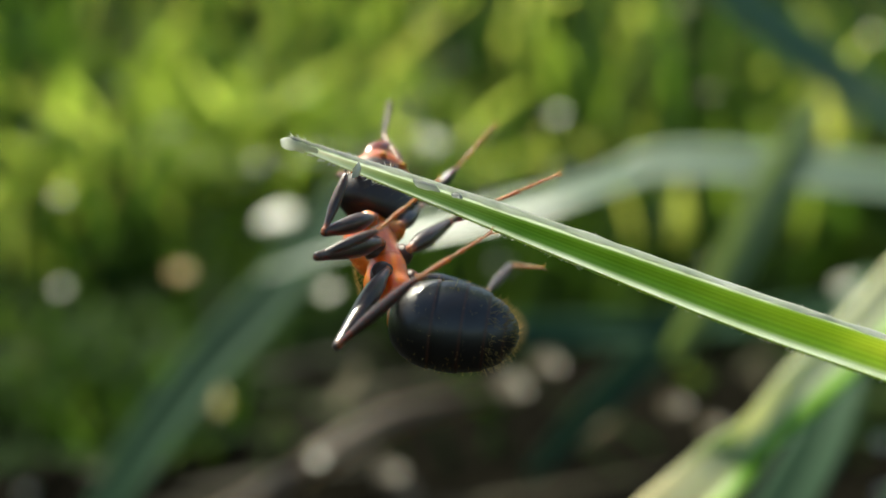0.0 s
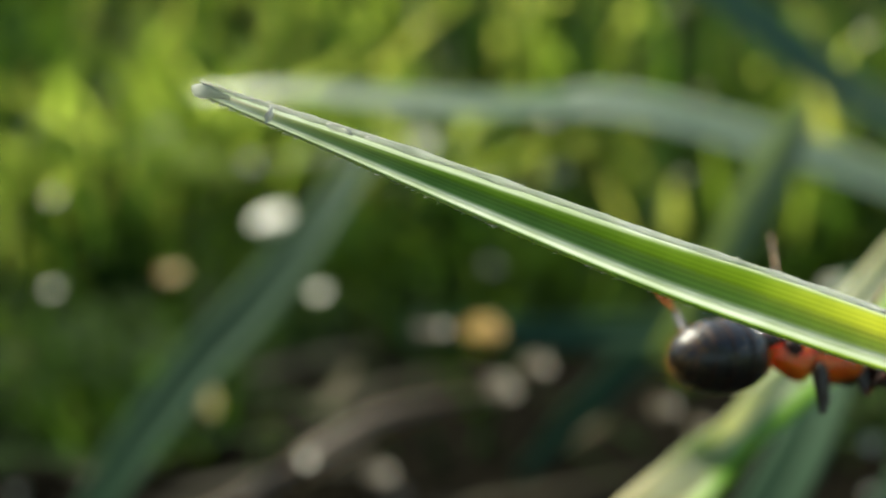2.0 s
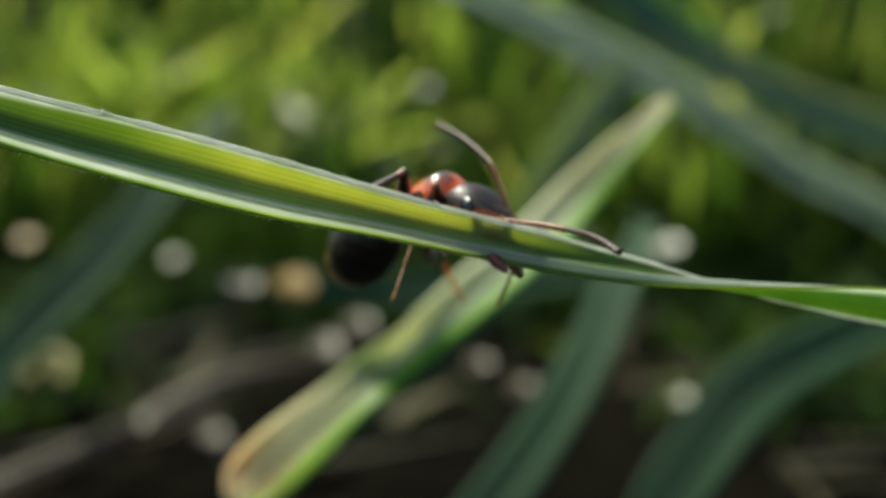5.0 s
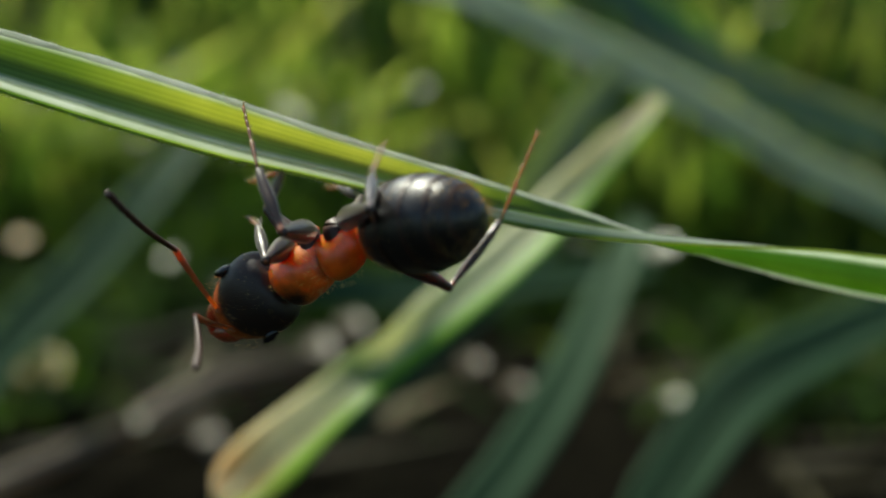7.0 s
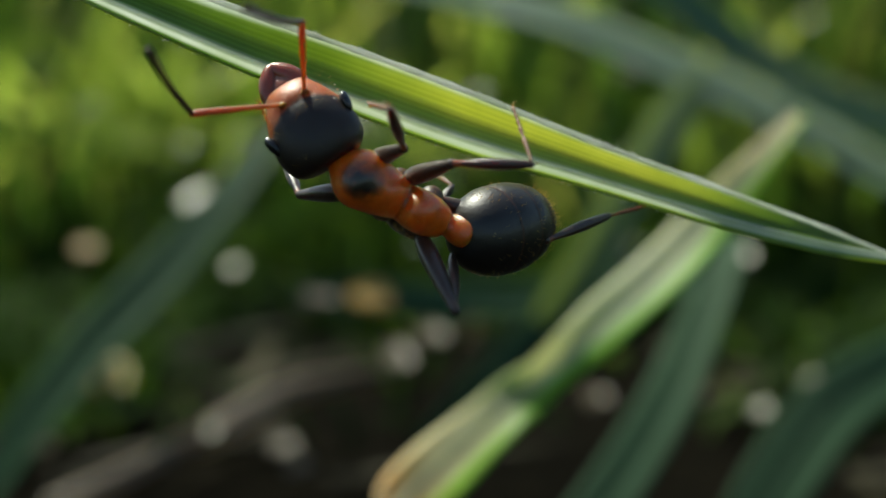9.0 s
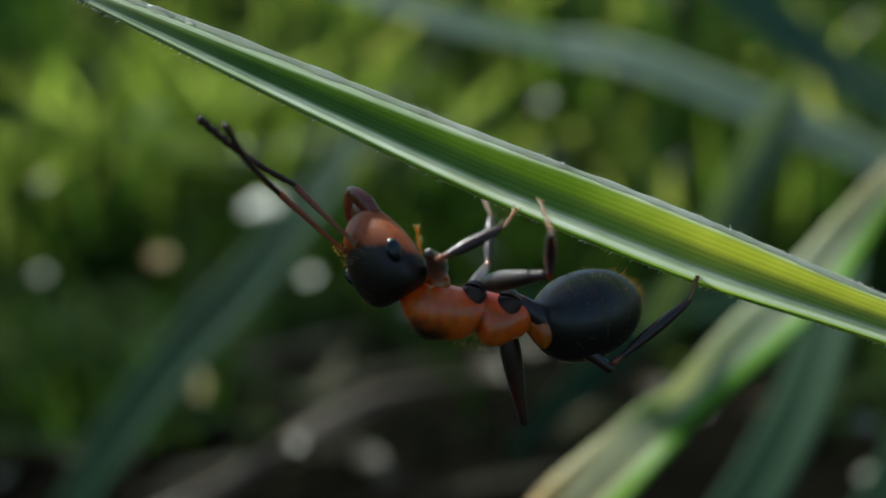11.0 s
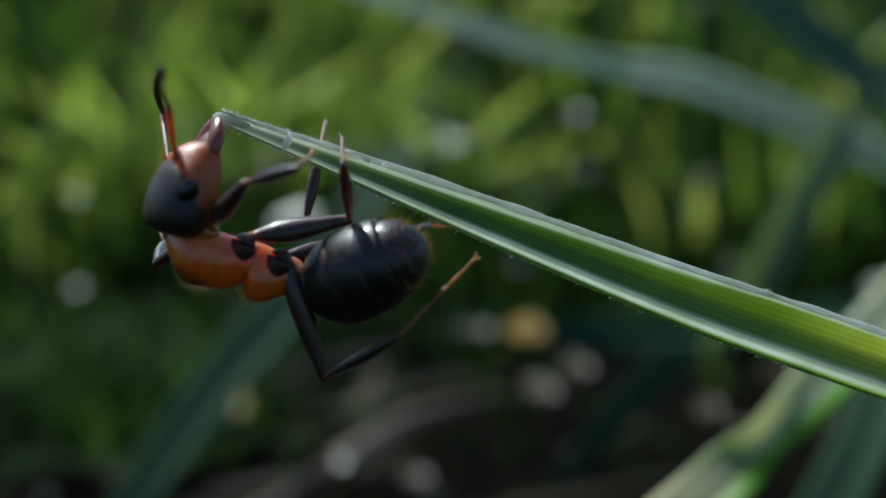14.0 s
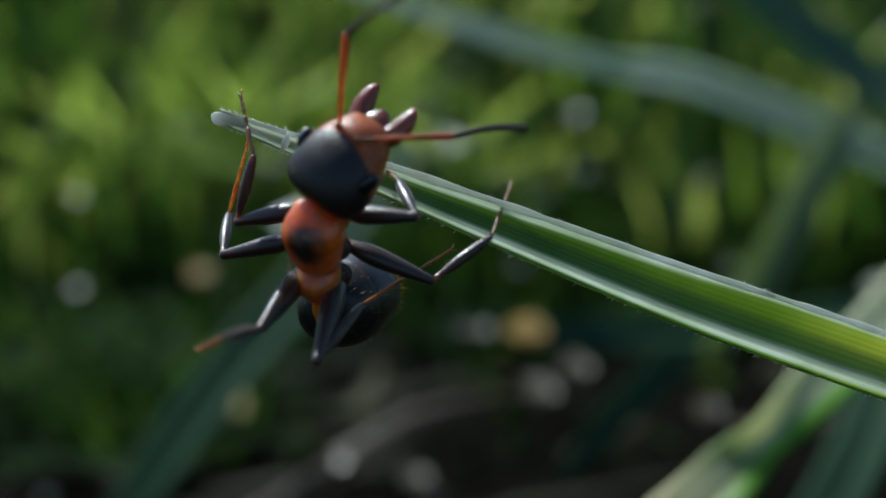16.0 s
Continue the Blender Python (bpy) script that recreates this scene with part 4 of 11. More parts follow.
def motions():
    walk(ant, [
        (0, mm(-1.33, 24.92, 37.59, -153.3, -33.3, 106)), (0.167, mm(-1.15, 24.76, 37.18, -159.2, -22.2, 105.4)), (0.5, mm(-.79, 24.46, 36.38, -170.9, -.4, 100.8)), 
        (0.667, mm(.46, 25.64, 35.73, -176.1, 6.2, 84.3)), (0.833, mm(1.71, 26.82, 35.08, 176.9, 11, 67)), (1, mm(2.96, 28, 34.43, 168.7, 13.5, 49.1)), 
        (1.5, mm(6.28, 26.98, 34.18, 179.6, 15, 20.8)), (1.667, mm(7.59, 27.54, 34.18, 167.9, 10.4, 15.8)), (2, mm(10.21, 28.68, 34.17, 146.1, -1.1, 9.2)), 
        (2.5, mm(11.26, 27.06, 33.92, 133.5, 8.9, 16)), (2.667, mm(11.97, 27.36, 34.38, -178.4, 1.3, 25.1)), (2.833, mm(12.67, 27.67, 34.83, -131.1, -10.6, 25.5)), 
        (3, mm(13.37, 27.97, 35.28, -81.6, -18.8, 16.7)), (3.167, mm(13.79, 27.89, 35.27, -58.2, -18.7, 15.2)), (3.333, mm(14.22, 27.81, 35.26, -34.9, -18, 13.9)), 
        (3.5, mm(14.64, 27.72, 35.26, -11.8, -16.9, 13)), (4, mm(14.17, 27.19, 35.1, -28.7, -19.7, 41.6)), (4.167, mm(14.22, 27.66, 35.1, -19.1, -29.1, 26.5)), 
        (4.5, mm(14.33, 28.59, 35.1, 9.8, -38, -12.2)), (4.7, mm(13.94, 28.47, 35.18, 12.3, -36.6, -32.1)), (4.933, mm(13.79, 27.97, 35.02, 17.8, -19, -40.2)), 
        (5.167, mm(13.63, 27.47, 34.86, 20.4, -.9, -46.2)), (5.4, mm(13.47, 26.97, 34.7, 21.3, 17.3, -51.6)), (5.633, mm(13.32, 26.47, 34.54, 20.2, 35.5, -57.7)), 
        (5.867, mm(13.16, 25.97, 34.38, 15.5, 53.4, -66.5)), (6.1, mm(13.01, 25.47, 34.22, -.8, 70.1, -86.6)), (6.333, mm(12.85, 24.97, 34.06, -65.6, 77.8, -155)), 
        (6.567, mm(12.69, 24.47, 33.9, -112, 65.4, 155)), (6.8, mm(12.54, 23.97, 33.74, -122.9, 48.1, 140.3)), (7, mm(12.14, 22.62, 34.94, -141.4, 24.5, 141.1)), 
        (7.167, mm(11.68, 23.04, 34.88, -118.1, 22.6, 160.4)), (7.333, mm(11.23, 23.47, 34.81, -97.3, 14.1, 176.8)), (7.5, mm(10.78, 23.89, 34.74, -80.2, 1, -171)), 
        (8, mm(9.6, 23.72, 35.01, -106.2, -8.7, 175.5)), (8.5, mm(8.01, 23.34, 35.83, -92.7, -21.7, 175.8)), (9, mm(7.56, 22.85, 37.04, -83.3, -30, -178)), 
        (9.167, mm(7.23, 22.94, 36.75, -99.7, -28.8, -175.6)), (9.5, mm(6.57, 23.13, 36.17, -131.4, -25, -172.5)), (9.7, mm(6.33, 23.7, 36.67, -128.7, -15.4, -171.9)), 
        (11.8, mm(-1.75, 23.56, 34.72, -140.5, -17.2, 178.3)), (11.867, mm(-2.05, 23.15, 34.81, -127.2, -13.8, 176.6)), 
        (12, mm(-2.65, 22.33, 34.99, -101.4, -6.3, 175.8)), (12.5, mm(-4.55, 22.99, 37.11, -108.6, -25, 177.3)), (13, mm(-5.44, 22.96, 38.08, -103, -24.9, 176)), 
        (13.5, mm(-5.63, 23.15, 38.22, -107.7, -29.9, 172.3)), (13.667, mm(-5.79, 23.39, 38.08, -124.2, -30, 177.4)), 
        (14, mm(-6.12, 23.88, 37.81, -156.7, -26.6, -173.5)), (14.5, mm(-6.16, 23.38, 39.08, -145.4, -45.4, 173.8)), 
        (14.667, mm(-5.84, 23.62, 38.81, -154.4, -50.9, -161.6)), (14.833, mm(-5.53, 23.86, 38.55, -167.1, -53.1, -133.7)), 
        (15, mm(-5.21, 24.1, 38.28, 179.9, -51.4, -105.5)), (15.167, mm(-5.06, 24.04, 38.51, -172.5, -63.2, -111.6)), 
        (15.5, mm(-4.77, 23.93, 38.98, -103.5, -80.3, -177.8)), (16, mm(-4.48, 23.86, 38, 163.9, -62.4, -86)), ])
    walk(ant_head, [
        (0, mm(2.04, .28, -.22, 177.3, 16, 18.5)), (0.167, mm(2.09, .06, -.21, 116, 15.2, 3.6)), (0.333, mm(2.12, -.05, -.01, 57.8, 2.4, -3)), 
        (0.5, mm(2.1, .07, .19, 0, -10, 4.4)), (1, mm(2.09, -.01, .24, -16, -13.5, -.6)), (1.167, mm(2.1, -.11, .21, -4, -11.2, -7)), 
        (1.5, mm(2.07, -.28, .08, 18.8, -3.2, -17.7)), (2, mm(2.08, -.19, .22, 5.5, -12.2, -11.9)), (2.5, mm(2.11, .06, -.12, 2.9, 9.6, 3.6)), 
        (2.667, mm(1.97, -.05, -.47, 12.7, 32.9, -3.7)), (2.833, mm(1.7, -.07, -.74, 22.5, 56.9, -7.5)), (3, mm(1.35, .01, -.88, 46.5, 80.9, 4.6)), 
        (3.167, mm(1.35, -.31, -.82, -29.4, 67.7, -64.2)), (3.333, mm(1.39, -.59, -.65, -45.1, 47.3, -72.5)), (3.5, mm(1.45, -.78, -.38, -53.9, 26.6, -72.5)), 
        (4, mm(1.21, -.72, -.54, -46.5, 38.1, -89.2)), (4.167, mm(1.31, -.77, -.47, -55.6, 32.7, -81.5)), (4.5, mm(1.56, -.75, -.36, -74.7, 25.3, -64.7)), 
        (4.7, mm(1.77, -.53, -.46, -67.1, 32.4, -42.5)), (4.933, mm(1.84, -.45, -.46, -56.2, 32.2, -35)), (5.167, mm(1.9, -.37, -.44, -45.5, 30.7, -27.7)), 
        (5.4, mm(1.96, -.29, -.4, -35.3, 28.2, -21)), (5.633, mm(2.01, -.22, -.35, -25.8, 24.6, -15.1)), (5.867, mm(2.05, -.15, -.29, -17, 20.3, -10)), 
        (6.1, mm(2.08, -.09, -.21, -8.8, 15.4, -5.9)), (6.8, mm(2.12, .03, .06, 13, -2.1, 1.9)), (7, mm(2.07, 0, .31, 39.8, -18, -.1)), 
        (7.167, mm(2.09, -.23, -.03, 7.2, 3.7, -14.6)), (7.333, mm(1.9, -.57, -.18, -31, 13.1, -39.1)), (7.5, mm(1.6, -.83, -.05, -69.6, 5.1, -64.2)), 
        (8, mm(1.77, -.67, -.24, -52.2, 16.8, -49.7)), (8.5, mm(1.87, -.55, -.28, -47.5, 19.4, -39.5)), (8.667, mm(1.91, -.5, -.28, -29.3, 19.4, -34.9)), 
        (9, mm(1.99, -.4, -.22, 6.5, 15.6, -27)), (9.5, mm(1.95, -.42, -.29, .9, 20.1, -29.1)), (9.7, mm(1.89, -.49, -.33, -1.2, 22.9, -35.4)), 
        (11.8, mm(1.85, -.14, -.61, -3.9, 43.8, -12.3)), (12, mm(1.72, -.59, -.45, -29.9, 31.3, -48.8)), (12.5, mm(1.77, -.59, -.38, -26.8, 26.6, -45.8)), 
        (13, mm(1.64, -.68, -.41, -56.4, 28.4, -57.2)), (13.5, mm(1.56, -.58, -.59, -51, 42, -58.4)), (13.667, mm(1.48, -.45, -.72, -47.1, 54.6, -58.4)), 
        (14, mm(1.32, -.12, -.87, -26.3, 79.5, -45)), (14.5, mm(1.39, -.34, -.8, -50, 65.1, -61.1)), (15, mm(1.42, -.4, -.77, -59.4, 60.3, -60.8)), 
        (15.5, mm(1.72, -.33, -.65, -25.4, 48, -31.9)), (16, mm(1.78, -.4, -.56, -38.8, 40.1, -34.2)), ])
    walk(ant_gaster, [
        (0, mm(-2.17, .8, -.7, 67.5, -30.2, -63.3)), (0.167, mm(-2.25, .79, -.64, 50.3, -25.7, -58.8)), (0.5, mm(-2.35, .81, -.46, 18.8, -14.3, -55.1)), 
        (0.667, mm(-2.68, -.09, -.69, -2.9, -28, 5.9)), (0.833, mm(-2.15, -.9, -.5, -26.2, -16.5, 68)), (1, mm(-1.26, -.86, -.07, -28.1, 7.7, 121.3)), 
        (1.167, mm(-2.03, -.99, -.08, -31.4, 6.9, 76.1)), (1.333, mm(-2.66, -.54, -.14, -33.1, 3.9, 31.2)), (1.5, mm(-2.8, .22, -.19, -32.2, .7, -13.5)), 
        (2, mm(-2.77, .33, -.2, -1.1, .6, -18.6)), (2.5, mm(-2.77, .28, -.04, .6, 9.7, -16)), (2.667, mm(-2.62, .42, .27, 19.9, 27.5, -26.4)), 
        (2.833, mm(-2.4, .37, .56, 40, 47.6, -30.4)), (3, mm(-2.17, .16, .76, 72.1, 67.2, -19.5)), (3.167, mm(-2.35, .61, .42, 51.9, 37.3, -46.4)), 
        (3.333, mm(-2.32, .87, -.1, 49.7, 5.4, -57.7)), (3.5, mm(-2.1, .85, -.65, 53.8, -26.4, -68.8)), (4, mm(-1.9, 1.01, -.26, 51.4, -3.5, -82.8)), 
        (4.167, mm(-2.17, .88, -.53, 51, -18.9, -65.8)), (4.333, mm(-2.36, .62, -.76, 45.3, -33.4, -46.4)), (4.5, mm(-2.45, .27, -.92, 32, -44.9, -21.1)), 
        (4.7, mm(-2.49, -.12, -.92, 8.1, -44.7, 10.5)), (4.933, mm(-2.55, -.11, -.86, 7.4, -40.2, 8.3)), (5.167, mm(-2.61, -.08, -.8, 6.5, -35.7, 6.1)), 
        (5.4, mm(-2.65, -.06, -.73, 5.4, -31.2, 4)), (6.8, mm(-2.8, .17, -.31, -3.7, -5.5, -9.6)), (7, mm(-2.81, .11, -.11, -21.8, 5.7, -7)), 
        (7.5, mm(-2.82, -.05, -.22, 8.6, -.4, 2.9)), (7.667, mm(-2.77, -.02, -.48, 3.4, -15.7, 1.6)), (8, mm(-2.48, -.05, -.94, -8.9, -46.4, 3.8)), 
        (8.5, mm(-2.48, -.48, -.77, -12.7, -33.8, 35.2)), (9, mm(-2.42, -.46, -.85, -19.2, -39.6, 35.9)), (9.5, mm(-2.45, -.14, -.95, -15, -47.4, 11.6)), 
        (9.7, mm(-2.64, .22, -.72, 1.5, -30.1, -14.9)), (11.8, mm(-2.48, .19, -.92, 19.5, -44.7, -15.2)), (12, mm(-2.51, -.09, -.91, -24.8, -44.1, 5.9)), 
        (12.5, mm(-2.55, -.41, -.74, -39.7, -31.9, 27.2)), (13, mm(-2.62, -.48, -.54, -38.3, -19.3, 29.3)), (13.5, mm(-2.49, -.55, -.7, -41.9, -29.5, 37.1)), 
        (14, mm(-2.31, -.61, -.82, -32.2, -37.5, 48.9)), (14.5, mm(-2.25, -.15, -1.09, -2.9, -60.8, 18.2)), (14.667, mm(-2.31, -.22, -1.03, 2.7, -55, 23.6)), 
        (15, mm(-2.38, -.4, -.92, 14.5, -44.5, 35.2)), (15.5, mm(-1.83, -.36, -1.13, -33.3, -67.6, 83.1)), (16, mm(-2.15, -.28, -1.1, 13.3, -62.3, 40.1)), ])
    walk(ant_petiole, [
        (0, mm(-1.57, .09, -.28, 20.9, -20.3, -19)), (0.5, mm(-1.58, .11, -.22, 5.7, -7.8, -21.2)), (0.667, mm(-1.59, -.01, -.24, -.8, -11.2, 2.1)), 
        (0.833, mm(-1.57, -.13, -.23, -7.7, -10.3, 25.8)), (1, mm(-1.5, -.22, -.21, -12.8, -5, 48.8)), (1.167, mm(-1.56, -.15, -.19, -13.5, -2.5, 30.8)), 
        (1.333, mm(-1.59, -.07, -.18, -13.4, -.6, 12.7)), (1.5, mm(-1.6, .03, -.17, -12.9, 1.2, -5.3)), (2, mm(-1.6, .04, -.18, -.4, .3, -7.5)), 
        (2.5, mm(-1.6, .03, -.16, .5, 3.8, -6.4)), (2.667, mm(-1.59, .06, -.13, 9.3, 9.9, -11.4)), (3, mm(-1.56, .09, -.06, 26.4, 23.6, -18.1)), 
        (3.167, mm(-1.57, .11, -.13, 23.5, 9.8, -21.8)), (3.5, mm(-1.56, .11, -.27, 16.2, -17.8, -23)), (4, mm(-1.55, .16, -.24, 19.4, -10.7, -32.3)), 
        (4.5, mm(-1.58, .02, -.28, 9.6, -19.1, -4.5)), (4.7, mm(-1.58, -.02, -.27, 4, -17.7, 4.7)), (6.8, mm(-1.6, .02, -.19, -1.6, -2.1, -3.9)), 
        (7, mm(-1.6, .01, -.17, -8.6, 2.6, -2.5)), (7.5, mm(-1.6, -.01, -.18, 3.4, -.1, 1.2)), (8, mm(-1.58, 0, -.28, -2.9, -18.6, .5)), 
        (8.5, mm(-1.58, -.06, -.25, -2.2, -14.3, 12.4)), (9, mm(-1.58, -.06, -.27, -4, -17, 11.7)), (9.5, mm(-1.58, -.01, -.28, -4.2, -19.3, 2.6)), 
        (9.7, mm(-1.59, .03, -.24, -.4, -12.1, -5.7)), (11.8, mm(-1.58, .02, -.27, 5.6, -18.4, -3.6)), (12, mm(-1.59, 0, -.27, -8.5, -17.8, -.3)), 
        (12.5, mm(-1.59, -.04, -.26, -13.2, -14.8, 7.5)), (13, mm(-1.59, -.05, -.23, -13.8, -10, 9.9)), (13.5, mm(-1.58, -.06, -.26, -13.6, -14.8, 11.5)), 
        (14, mm(-1.58, -.08, -.27, -7.9, -17.8, 15.6)), (14.5, mm(-1.57, -.03, -.3, 1.6, -24.4, 5.7)), (15, mm(-1.58, -.07, -.27, 8.8, -16.7, 14.4)), 
        (15.5, mm(-1.55, -.09, -.33, 3.9, -29.4, 20.3)), (16, mm(-1.56, -.07, -.3, 10.4, -23.8, 15.4)), ])
    walk(femurs["R1"], [
        (0, mm(.62, -.34, -.5, -6.8, -4.5, -120.9)), (0.167, mm(.62, -.34, -.5, -16.2, 9.1, -81.6)), (0.333, mm(.62, -.34, -.5, -14.7, 25.6, -41.4)), 
        (0.5, mm(.62, -.34, -.5, -.2, 36.6, 5.9)), (0.667, mm(.62, -.34, -.5, -2.2, 2.6, 18.3)), (0.833, mm(.62, -.34, -.5, -12.4, -30, 33.9)), 
        (1, mm(.62, -.34, -.5, -43.8, -55.8, 69.2)), (1.167, mm(.62, -.34, -.5, -10.7, -42.3, 10.8)), (1.333, mm(.62, -.34, -.5, -4.9, -17.6, -25.1)), 
        (1.5, mm(.62, -.34, -.5, -14.4, 5.8, -57)), (2, mm(.62, -.34, -.5, 3.5, 33.1, -43.1)), (2.167, mm(.62, -.34, -.5, 10.1, 37.5, -25.2)), 
        (2.5, mm(.62, -.34, -.5, 27.5, 40.1, 13.9)), (2.667, mm(.62, -.34, -.5, 17, 38.7, -31.2)), (2.833, mm(.62, -.34, -.5, 11, 32.1, -73.1)), 
        (3, mm(.62, -.34, -.5, 11.5, 23.9, -111.2)), (3.167, mm(.62, -.34, -.5, -4.7, -4, -111.5)), (3.333, mm(.62, -.34, -.5, -23.5, -30.7, -103)), 
        (3.5, mm(.62, -.34, -.5, -56.7, -51.5, -77.8)), (4, mm(.62, -.34, -.5, -28.2, -44.9, -112.4)), (4.167, mm(.62, -.34, -.5, -45.1, -58.3, -99.5)), 
        (4.5, mm(.62, -.34, -.5, -121.1, -66.3, -31.1)), (4.7, mm(.62, -.34, -.5, -134.6, -52.9, -20.5)), (4.933, mm(.62, -.34, -.5, -118.6, -56.1, -32.6)), 
        (5.167, mm(.62, -.34, -.5, -100.7, -57.2, -46.6)), (5.4, mm(.62, -.34, -.5, -83, -55.8, -60.4)), (5.633, mm(.62, -.34, -.5, -67.3, -52.3, -72.2)), 
        (5.867, mm(.62, -.34, -.5, -54.2, -47.2, -81.3)), (6.1, mm(.62, -.34, -.5, -43.5, -41, -87.7)), (6.8, mm(.62, -.34, -.5, -20.2, -19.2, -96.8)), 
        (6.867, mm(.62, -.34, -.5, -13.9, -29, -104.1)), (7, mm(.62, -.34, -.5, 6.2, -45.3, -125.9)), (7.5, mm(.62, -.34, -.5, -17.2, -44.6, -98.9)), 
        (7.667, mm(.62, -.34, -.5, -15.2, -50.5, -113.1)), (8, mm(.62, -.34, -.5, -2.1, -60.2, -149.6)), (8.167, mm(.62, -.34, -.5, -11.6, -51.2, -132.6)), 
        (8.5, mm(.62, -.34, -.5, -17.1, -30.7, -110.5)), (9, mm(.62, -.34, -.5, -6.1, -63, -120.3)), (9.167, mm(.62, -.34, -.5, -16.5, -52, -110.5)), 
        (9.5, mm(.62, -.34, -.5, -26.3, -28.5, -102.1)), (9.567, mm(.62, -.34, -.5, -23, -24.2, -88.7)), (9.7, mm(.62, -.34, -.5, -14.1, -18.2, -62.1)), 
        (11.8, mm(.62, -.34, -.5, -20.3, -22, -89.4)), (11.867, mm(.62, -.34, -.5, -17.1, -28.5, -108.7)), (11.933, mm(.62, -.34, -.5, -11.3, -33.7, -129.6)), 
        (12, mm(.62, -.34, -.5, -3.3, -36.7, -152.2)), (12.5, mm(.62, -.34, -.5, -12, -58.3, -118.8)), (13, mm(.62, -.34, -.5, -9.9, -66.7, -117.1)), 
        (13.5, mm(.62, -.34, -.5, .4, -63.3, -141.2)), (13.667, mm(.62, -.34, -.5, -17.2, -35.9, -117.8)), (13.833, mm(.62, -.34, -.5, -20.3, -6.6, -106.9)), 
        (14, mm(.62, -.34, -.5, -17.9, 22.8, -96.9)), (14.167, mm(.62, -.34, -.5, -17.2, 7.7, -101.1)), (14.5, mm(.62, -.34, -.5, -12.4, -22.2, -110.6)), 
        (15, mm(.62, -.34, -.5, -16.6, -31.7, -83.5)), (15.5, mm(.62, -.34, -.5, -12.5, -45.6, -110.6)), (15.667, mm(.62, -.34, -.5, -17, -32.5, -97.5)), 
        (16, mm(.62, -.34, -.5, -16.1, -5.4, -76.9)), ])
